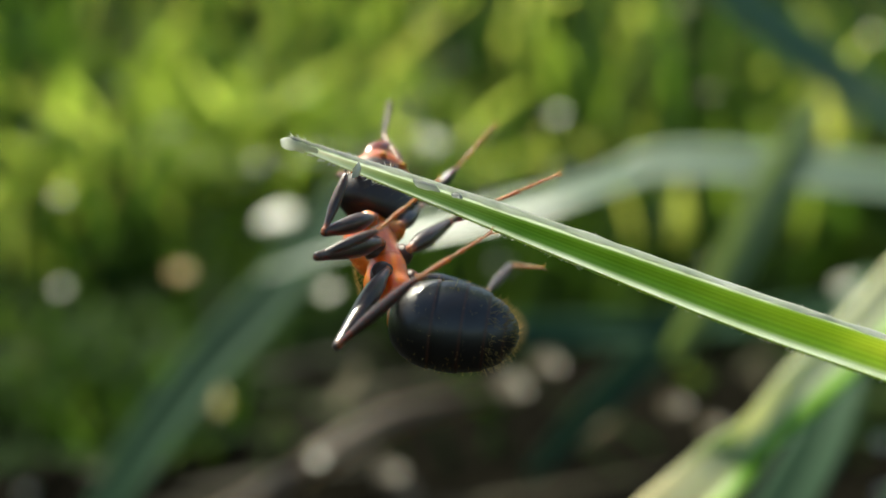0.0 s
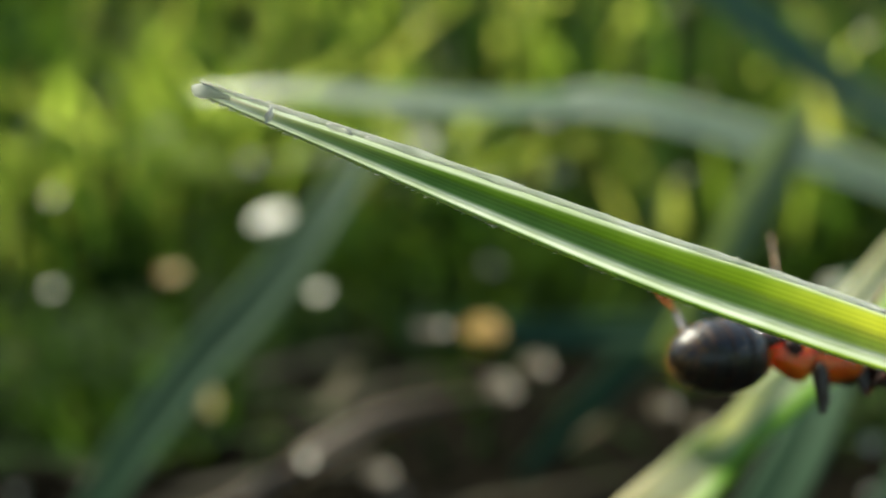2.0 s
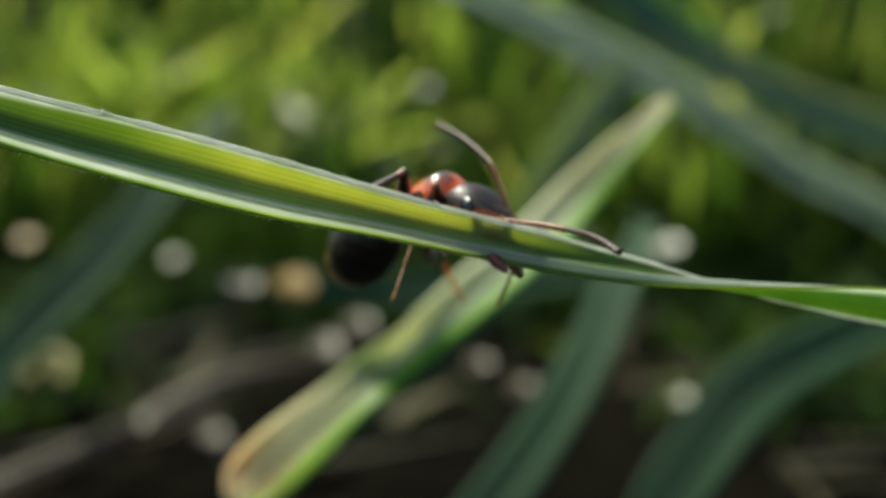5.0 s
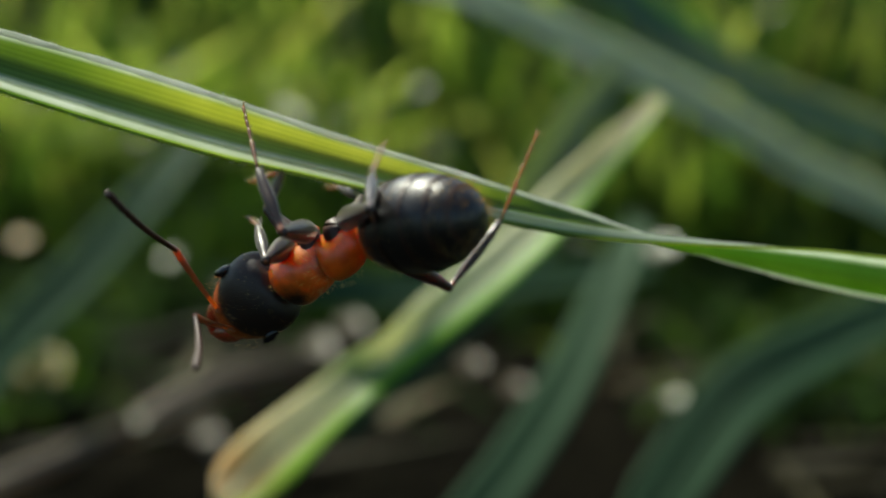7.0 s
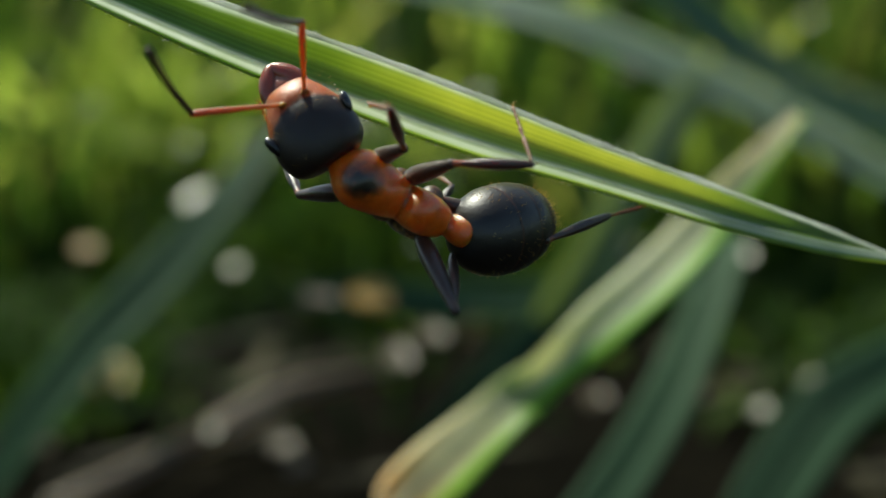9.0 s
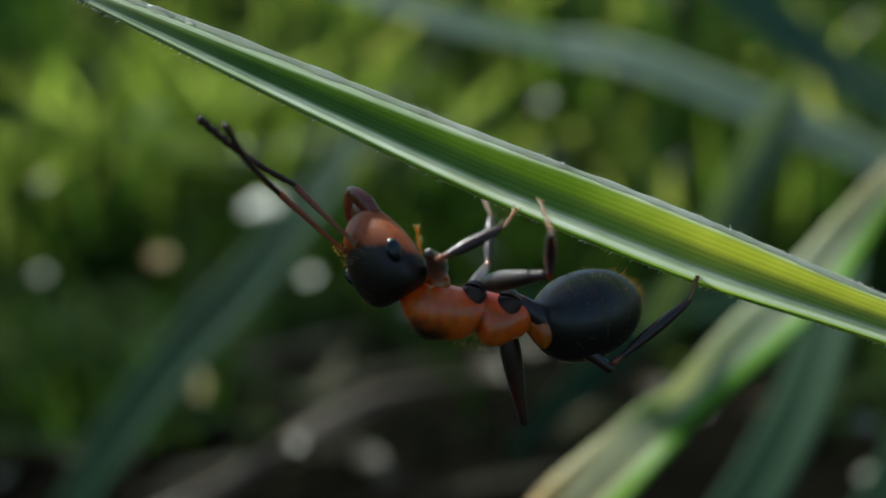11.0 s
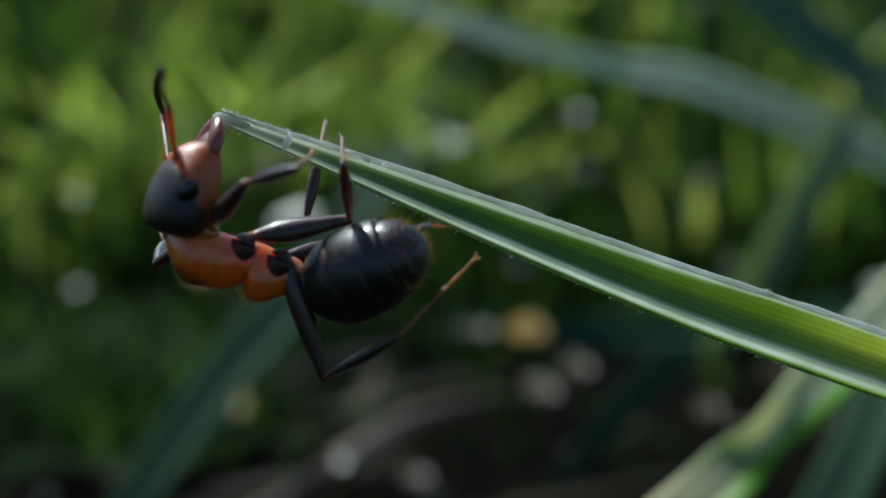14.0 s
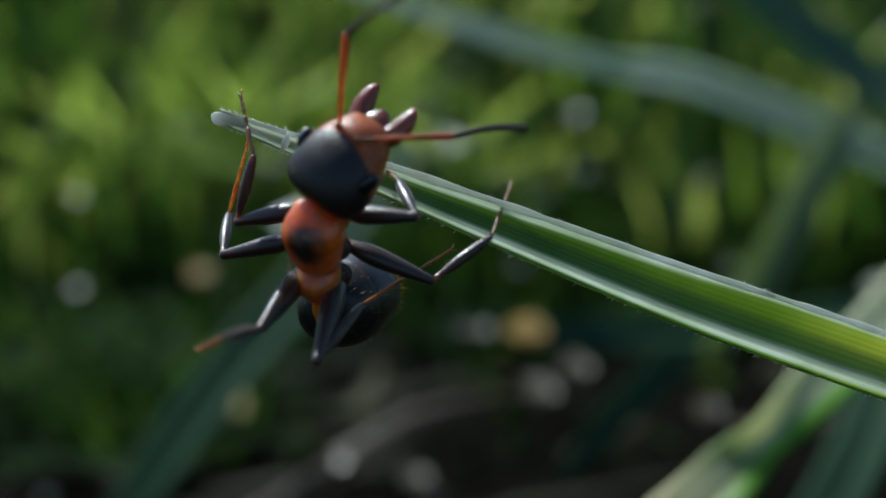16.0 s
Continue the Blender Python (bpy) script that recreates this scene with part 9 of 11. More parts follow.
    walk(tarsuss["L2"], [
        (0, mm(.43, 1.64, -1.93, 25.3, 41.4, 74.8)), (0.167, mm(1.46, 1.36, -2.06, 19.5, 30.4, 110.3)), (0.333, mm(2.19, 1.81, -1.4, 8.1, 24, 144)), 
        (0.5, mm(1.88, 2.7, -.57, -5, 24.3, 177.6)), (0.667, mm(1.19, 2.86, -.72, -.7, 20.4, 165.8)), (0.833, mm(.46, 2.68, -.92, 4.2, 17.3, 154)), 
        (1, mm(-.18, 2.18, -1.15, 9.6, 15.3, 142.1)), (1.167, mm(.06, 1.86, -1.04, 25.1, 39.3, 139.7)), (1.333, mm(.1, 1.43, -.86, 49.5, 62.6, 149.5)), 
        (1.5, mm(-.02, .99, -.59, 125, 74.5, -148.3)), (1.667, mm(-.35, .33, -.09, 38.4, 74.3, 116)), (1.833, mm(-.14, -.51, .35, 16.6, 54.8, 84.7)), 
        (2, mm(.56, -1.15, .58, 14.5, 33.6, 72)), (2.167, mm(.84, -1.34, .41, 16.4, 32.4, 69.8)), (2.5, mm(1.38, -1.55, -.08, 20.4, 30.2, 65.4)), 
        (2.667, mm(2.13, -1.54, -.77, 21.1, 47.3, 23.5)), (2.833, mm(1.76, -.4, -1.1, -.3, 58.7, -36.1)), (3, mm(.22, .72, -.72, -28.4, 52.2, -101.8)), 
        (3.167, mm(.44, .61, -1.08, -21.2, 31.6, -94.2)), (3.333, mm(.59, .41, -1.4, -17.6, 10.5, -90.3)), (3.5, mm(.67, .14, -1.63, -15.5, -10.7, -87.7)), 
        (3.667, mm(1.97, -.06, -2.21, -12.2, -10, -94.7)), (3.833, mm(1.67, .29, -2.1, -9, -9, -101.7)), (4, mm(-.1, .69, -1.43, -5.9, -7.5, -108.5)), 
        (4.167, mm(1.71, .34, -2.26, -34.6, 18.3, -66.5)), (4.333, mm(1.53, .06, -2.42, -40.5, 56.5, -25.4)), (4.5, mm(-.41, .34, -1.7, 47.3, 68.7, 100.9)), 
        (4.7, mm(-.26, .41, -1.84, 59.8, 58.9, 118)), (4.933, mm(-.7, .46, -1.75, 54.7, 59.8, 130.1)), (5.167, mm(-1.13, .53, -1.68, 49.9, 61.3, 142.3)), 
        (5.4, mm(-1.54, .61, -1.62, 45.7, 63.2, 155)), (5.633, mm(-1.9, .7, -1.57, 42.2, 65.5, 168.2)), (5.867, mm(-2.22, .8, -1.52, 39.9, 68.1, -177.5)), 
        (6.1, mm(-2.47, .9, -1.48, 39.3, 70.8, -161.6)), (6.333, mm(-2.66, .99, -1.45, 41.3, 73.5, -143.3)), (6.8, mm(-2.8, 1.1, -1.38, 56.7, 77.3, -95.5)), 
        (6.867, mm(-1.95, 2.19, -2.47, -67.5, 71.6, 92.4)), (6.933, mm(-.12, 2.26, -3.09, -50.5, 45.3, 57.8)), (7, mm(1.62, 1.22, -3.07, -23.2, 28.2, 25)), 
        (7.167, mm(-.01, 1.2, -3.59, -28.6, 25.1, -21.1)), (7.333, mm(-1.63, .2, -3.28, -29.9, 19.6, -65.3)), (7.5, mm(-2.3, -1.34, -2.22, -26.9, 14.7, -108)), 
        (7.667, mm(-2.03, -.65, -2.94, -45.9, 30.2, -78.1)), (7.833, mm(-1.3, -.2, -3.53, -55.9, 52.4, -47.4)), (8, mm(-.33, -.12, -3.82, -33.8, 73.9, 10.1)), 
        (8.167, mm(.24, -.53, -3.68, -49, 75.3, -6.6)), (8.333, mm(.56, -1.04, -3.33, -65.9, 75.5, -25)), (8.5, mm(.55, -1.51, -2.88, -81.7, 74.3, -42.2)), 
        (8.667, mm(.77, -1.29, -3.35, -68.3, 74.2, -27.9)), (8.833, mm(-.03, -.85, -3.35, -55.8, 73.3, -14.5)), (9, mm(-1.38, -.67, -2.78, -45, 71.6, -2.9)), 
        (9.167, mm(-1.29, -1.03, -2.93, -10, 71.3, 35.1)), (9.333, mm(-.99, -1.32, -3.05, 14.5, 64.9, 62.5)), (9.5, mm(-.51, -1.46, -3.15, 27, 55.8, 78)), 
        (9.567, mm(-.81, -.52, -3.22, 27.1, 56.7, 78.2)), (9.633, mm(-1.04, .61, -3.26, 27.3, 57.6, 78.4)), (9.7, mm(-1.13, 1.61, -3.25, 27.4, 58.4, 78.6)), 
        (10.167, mm(-.95, 1.71, -3.33, 24, 58, 74.7)), (10.633, mm(-.74, 1.76, -3.41, 20.6, 57.4, 70.8)), (11.8, mm(-.12, 1.67, -3.52, 12.9, 55.5, 61.9)), 
        (11.867, mm(-.39, 1.08, -3.76, .6, 65.7, 46.5)), (11.933, mm(-.55, .39, -3.85, -26.4, 72.9, 16.6)), (12, mm(-.57, -.32, -3.77, -67.2, 72.9, -27.2)), 
        (12.5, mm(-.32, .07, -3.82, -37.6, 80.2, 7.1)), (12.667, mm(-.47, .1, -3.87, -52.5, 80.5, -8.7)), (13, mm(-.68, -.15, -3.82, -80.2, 79.2, -38.2)), 
        (13.5, mm(-.84, .18, -3.74, -56.8, 82.6, -12.3)), (13.667, mm(-.74, .37, -3.61, 19.4, 73.8, 66.1)), (13.833, mm(-.62, .89, -3.38, 31.5, 58.4, 80.6)), 
        (14, mm(-.86, 1.57, -3.01, 34.9, 42.4, 86.5)), (14.167, mm(.02, 2.91, -1.92, 33.1, 46.5, 84.5)), (14.333, mm(.47, 3.41, -.51, 30.9, 50.5, 82.3)), 
        (14.5, mm(.37, 2.75, .59, 28.3, 54.5, 79.5)), (14.667, mm(-.22, 2.33, .33, 27.9, 56.5, 79.1)), (14.833, mm(-.46, 1.66, .06, 27.5, 58.6, 78.7)), 
        (15, mm(-.33, .92, -.11, 27.1, 60.7, 78.2)), (15.167, mm(-1.07, 1.77, -.48, 19.3, 63.6, 69.1)), (15.333, mm(-1.53, 1.9, -1.33, 9.8, 65.8, 58.3)), 
        (15.5, mm(-1.6, 1.26, -2.33, -1.3, 67.1, 46)), (15.667, mm(-1.5, 1.79, -2.12, -12, 51.1, 19)), (15.833, mm(-1.29, 2.22, -1.92, -10.8, 34.2, 2)), 
        (16, mm(-1, 2.5, -1.74, -4.7, 18.3, -13.1)), ])
    walk(femurs["L3"], [
        (0, mm(-.85, .34, -.48, 14.6, -8.6, 76.1)), (0.167, mm(-.85, .34, -.48, 20, -21.9, 99.5)), (0.333, mm(-.85, .34, -.48, 19.1, -36.2, 124.7)), 
        (0.5, mm(-.85, .34, -.48, 9.1, -48.4, 156.3)), (0.667, mm(-.85, .34, -.48, -.8, -55.8, -169.7)), (0.833, mm(-.85, .34, -.48, -17.9, -58, -129.2)), 
        (1, mm(-.85, .34, -.48, -33.2, -53.7, -90.4)), (1.167, mm(-.85, .34, -.48, -5.9, -49.3, -139.9)), (1.333, mm(-.85, .34, -.48, 6.7, -34.5, -176.4)), 
        (1.5, mm(-.85, .34, -.48, 6.9, -17.1, 155.6)), (1.667, mm(-.85, .34, -.48, 2.8, -11.4, 166.6)), (2, mm(-.85, .34, -.48, -1.7, 1.5, -172.8)), 
        (2.167, mm(-.85, .34, -.48, -5.6, -7.1, -160.9)), (2.5, mm(-.85, .34, -.48, -18.9, -20.8, -134.1)), (2.667, mm(-.85, .34, -.48, -10.1, -32.6, 171.6)), 
        (2.833, mm(-.85, .34, -.48, 6.7, -32.5, 112.3)), (3, mm(-.85, .34, -.48, 15.2, -20.6, 58.1)), (3.167, mm(-.85, .34, -.48, 11.5, -3.9, 72.9)), 
        (3.333, mm(-.85, .34, -.48, 12.2, 13.1, 86.9)), (3.5, mm(-.85, .34, -.48, 17.6, 29.3, 102.8)), (4, mm(-.85, .34, -.48, -11.1, 16, 107.4)), 
        (4.167, mm(-.85, .34, -.48, .7, 30.3, 116.3)), (4.333, mm(-.85, .34, -.48, 17.5, 42.1, 130.6)), (4.5, mm(-.85, .34, -.48, 41.1, 49.2, 151.9)), 
        (4.7, mm(-.85, .34, -.48, 68.6, 55.9, 160.2)), (4.933, mm(-.85, .34, -.48, 51.7, 47.7, 146.8)), (5.167, mm(-.85, .34, -.48, 39.9, 37.7, 138.6)), 
        (5.4, mm(-.85, .34, -.48, 31.1, 26.7, 133.7)), (5.633, mm(-.85, .34, -.48, 23.8, 15.3, 131)), (5.867, mm(-.85, .34, -.48, 17.4, 3.7, 129.8)), 
        (6.1, mm(-.85, .34, -.48, 11.1, -7.9, 129.9)), (6.333, mm(-.85, .34, -.48, 4.5, -19.5, 131.4)), (6.8, mm(-.85, .34, -.48, -12.7, -41.7, 140.1)), 
        (6.867, mm(-.85, .34, -.48, 5.5, -30.5, 117.2)), (6.933, mm(-.85, .34, -.48, 16.4, -15.1, 100.8)), (7, mm(-.85, .34, -.48, 22.2, 2.4, 88)), 
        (7.167, mm(-.85, .34, -.48, 29.9, 15.6, 98)), (7.333, mm(-.85, .34, -.48, 40.7, 27.1, 110.8)), (7.5, mm(-.85, .34, -.48, 55.5, 35.8, 127.3)), 
        (7.667, mm(-.85, .34, -.48, 39.7, 22.6, 156.9)), (7.833, mm(-.85, .34, -.48, 20, 18.1, -172.6)), (8, mm(-.85, .34, -.48, .5, 23.7, -142.3)), 
        (8.167, mm(-.85, .34, -.48, 17.2, 33.7, -164.6)), (8.333, mm(-.85, .34, -.48, 30.2, 48.4, 173.7)), (8.5, mm(-.85, .34, -.48, 36, 65.8, 148.3)), 
        (8.667, mm(-.85, .34, -.48, 28.8, 25.8, 142.3)), (8.833, mm(-.85, .34, -.48, 26.2, -14.3, 141.5)), (9, mm(-.85, .34, -.48, 22.6, -54.4, 143.1)), 
        (9.167, mm(-.85, .34, -.48, 8.3, -65.4, 165.2)), (9.5, mm(-.85, .34, -.48, -60.1, -67.6, -111.4)), (9.7, mm(-.85, .34, -.48, 1.6, -64.9, 179)), 
        (9.933, mm(-.85, .34, -.48, 9.7, -61.5, 165.7)), (10.167, mm(-.85, .34, -.48, 15.3, -57.5, 154.8)), (10.4, mm(-.85, .34, -.48, 19, -53, 145.7)), 
        (10.633, mm(-.85, .34, -.48, 21.3, -48.3, 137.9)), (10.867, mm(-.85, .34, -.48, 22.4, -43.4, 131)), (11.8, mm(-.85, .34, -.48, 20.2, -23.8, 107.8)), 
        (11.867, mm(-.85, .34, -.48, 25.9, -7.3, 106.4)), (12, mm(-.85, .34, -.48, 37.1, 25.7, 108.5)), (12.167, mm(-.85, .34, -.48, 32.1, 36.1, 125.4)), 
        (12.333, mm(-.85, .34, -.48, 30.9, 47.4, 144.1)), (12.5, mm(-.85, .34, -.48, 36.3, 58.2, 167.9)), (13, mm(-.85, .34, -.48, 22.8, 47.4, 178.2)), 
        (13.5, mm(-.85, .34, -.48, 21, 50.5, 174.6)), (14, mm(-.85, .34, -.48, -3.5, 32.6, 156.1)), (14.167, mm(-.85, .34, -.48, 1, 34, 146.6)), 
        (14.5, mm(-.85, .34, -.48, 9.2, 38.6, 127.4)), (14.667, mm(-.85, .34, -.48, 11.1, 22.3, 136.4)), (14.833, mm(-.85, .34, -.48, 10.4, 6, 144.1)), 
        (15, mm(-.85, .34, -.48, 7.5, -10.1, 152.2)), (15.167, mm(-.85, .34, -.48, 11.4, 7.8, 143.5)), (15.333, mm(-.85, .34, -.48, 12.7, 26.2, 135.2)), 
        (15.5, mm(-.85, .34, -.48, 10.7, 44.5, 125.4)), (15.667, mm(-.85, .34, -.48, 35.4, -1.6, 145.6)), (15.833, mm(-.85, .34, -.48, 50.7, -51.1, 148.4)), 
        (16, mm(-.85, .34, -.48, -161.6, -76.1, 13.7)), ])
    walk(tibias["L3"], [
        (0, mm(-.25, 2.74, -.11, 10.9, -4.6, 43.7)), (0.167, mm(-1.23, 2.63, .45, 10.6, 6.3, 39.5)), (0.333, mm(-2, 2, 1, 9.4, 17.1, 35.1)), 
        (0.5, mm(-2.37, 1.01, 1.39, 7.2, 27.9, 30)), (0.667, mm(-2.23, .09, 1.59, 22, 38, 44.6)), (0.833, mm(-1.69, -.69, 1.64, 41.7, 44.1, 64.2)), 
        (1, mm(-.86, -1.14, 1.54, 64.1, 44.4, 86.4)), (1.167, mm(-2.1, -.71, 1.42, 38.5, 61.1, 34.9)), (1.333, mm(-2.91, .21, .94, -4.1, 55.8, -32.7)), 
        (1.5, mm(-3.03, 1.33, .25, -16.7, 35, -72.7)), (1.667, mm(-3.23, .91, .02, -15.3, 37.2, -74.2)), (2, mm(-3.33, .03, -.55, -12.5, 41.6, -77.2)), 
        (2.167, mm(-3.19, -.47, -.17, -6.2, 36.2, -57.3)), (2.333, mm(-2.9, -.94, .16, -2.7, 29.5, -39.4)), (2.5, mm(-2.48, -1.34, .41, -1.8, 22.3, -23.1)), 
        (2.667, mm(-2.93, .65, .87, -4.9, 25.8, -51.9)), (2.833, mm(-1.65, 2.29, .86, -9.6, 27.5, -81.6)), (3, mm(.39, 2.33, .4, -14.6, 26.9, -111.5)), 
        (3.167, mm(-.12, 2.72, -.31, -15.2, 14.6, -115.4)), (3.333, mm(-.72, 2.77, -1.05, -15, 2.3, -119)), (3.5, mm(-1.33, 2.46, -1.71, -14, -9.9, -122.8)), 
        (4, mm(-1.57, 2.63, -1.17, -11.2, -.9, -130.7)), (4.167, mm(-1.81, 2.27, -1.74, -6.8, -12.9, -176.7)), (4.333, mm(-2.06, 1.75, -2.16, 5.4, -17.8, 134.6)), 
        (4.5, mm(-2.29, 1.11, -2.37, 17.2, -12.2, 86.1)), (4.7, mm(-2.17, .81, -2.55, 12, -25.2, 102.3)), (4.933, mm(-2.26, 1.26, -2.33, 6.1, -15.8, 109.5)), 
        (5.167, mm(-2.33, 1.65, -2.01, 1.6, -5.7, 115.4)), (5.4, mm(-2.39, 1.95, -1.6, -1.8, 4.7, 120.5)), (5.633, mm(-2.43, 2.16, -1.14, -4.4, 15.3, 125.1)), 
        (5.867, mm(-2.45, 2.26, -.64, -6.2, 26.1, 129.6)), (6.1, mm(-2.44, 2.24, -.13, -7.2, 37, 134.2)), (6.333, mm(-2.41, 2.11, .36, -7, 48, 139.3)), 
        (6.8, mm(-2.28, 1.54, 1.18, 1.7, 69.4, 157.2)), (6.867, mm(-1.83, 2.26, .79, -11.9, 68.2, 148)), (6.933, mm(-1.3, 2.71, .17, -24, 66.4, 140.3)), 
        (7, mm(-.76, 2.84, -.58, -34.5, 64, 134.3)), (7.167, mm(-1.19, 2.72, -1.15, 27.6, 81.6, 168.7)), (7.333, mm(-1.64, 2.42, -1.62, 134.6, 70.6, -111.7)), 
        (7.5, mm(-2.08, 1.95, -1.94, 161.8, 51, -113.5)), (7.667, mm(-2.97, 1.25, -1.44, 156.9, 64.3, -119.3)), (7.833, mm(-3.21, .03, -1.26, 141.4, 76.9, -135.7)), 
        (8, mm(-2.66, -1.06, -1.49, 63.2, 82.9, 145.3)), (8.167, mm(-2.86, -.21, -1.87, 50.4, 51.3, 174.8)), (8.333, mm(-2.5, .52, -2.35, 26.2, 25.5, -159.1)), 
        (8.5, mm(-1.72, .88, -2.76, -4.4, 12.1, -127.5)), (8.667, mm(-2.63, 1.72, -1.57, -34.8, 20.7, -101.2)), (8.833, mm(-2.75, 1.85, .14, -61.9, 40.6, -80.3)), 
        (9, mm(-2.01, 1.21, 1.55, -90.5, 66.4, -69)), (9.167, mm(-1.86, .61, 1.79, -59, 79.1, -28)), (9.333, mm(-1.58, 0, 1.89, 16, 75.9, 56.3)), 
        (9.5, mm(-1.2, -.55, 1.83, 33.7, 61.8, 83.5)), (9.567, mm(-1.46, -.26, 1.87, 32.4, 61.3, 83.6)), (9.7, mm(-1.91, .36, 1.78, 30, 60.2, 84)), 
        (9.933, mm(-2.01, .63, 1.72, 28.3, 63.1, 67.9)), (10.167, mm(-2.07, .91, 1.63, 24.4, 65.7, 49.9)), (10.4, mm(-2.09, 1.19, 1.52, 18.4, 67.5, 29.9)), 
        (10.633, mm(-2.08, 1.46, 1.39, 10.7, 68.4, 8.2)), (10.867, mm(-2.04, 1.71, 1.24, 2.6, 68.1, -13.9)), (11.1, mm(-1.97, 1.95, 1.07, -4.5, 66.8, -34.9)), 
        (11.333, mm(-1.86, 2.17, .9, -9.5, 64.6, -54.1)), (11.8, mm(-1.55, 2.52, .53, -13.4, 58.9, -86.6)), (11.867, mm(-1.55, 2.72, -.16, 5.3, 55.2, -93.4)), 
        (11.933, mm(-1.55, 2.7, -.88, 23.2, 52.8, -101.4)), (12, mm(-1.56, 2.48, -1.56, 40.8, 52, -109.9)), (12.167, mm(-2.02, 1.99, -1.95, 57.6, 57.5, -134.1)), 
        (12.333, mm(-2.22, 1.33, -2.32, 71.3, 66.6, -159.9)), (12.5, mm(-2.14, .62, -2.6, 74.6, 77.6, 165.3)), (13, mm(-2.54, .39, -2.32, 70.4, 67.4, -171.5)), 
        (13.5, mm(-2.43, .49, -2.41, 61.5, 69.3, 169.3)), (13.667, mm(-2.56, .75, -2.25, 37.1, 59.2, 145.2)), (14, mm(-2.78, 1.19, -1.83, 19.1, 32.8, 127.6)), 
        (14.167, mm(-2.58, 1.48, -1.88, 21, 37.2, 122.4)), (14.5, mm(-2.04, 1.89, -2.04, 23.4, 46.3, 111.4)), (14.667, mm(-2.52, 1.94, -1.43, 19.4, 52.3, 128.1)), 
        (14.833, mm(-2.87, 1.8, -.74, 18.3, 58.7, 146.9)), (15, mm(-3.03, 1.49, -.04, 21.9, 65, 169.8)), (15.167, mm(-2.84, 1.81, -.82, 26.1, 66.9, 157.4)), 
        (15.333, mm(-2.44, 1.92, -1.58, 29.4, 69.1, 144.3)), (15.5, mm(-1.88, 1.79, -2.23, 31.5, 71.5, 130)), (15.667, mm(-2.91, 1.75, -.41, -32.5, 38, 53)), 
        (15.833, mm(-2.19, 1.16, 1.47, -34.2, -8, 31.7)), (16, mm(-.27, .48, 1.95, -12.7, -50.5, -.6)), ])
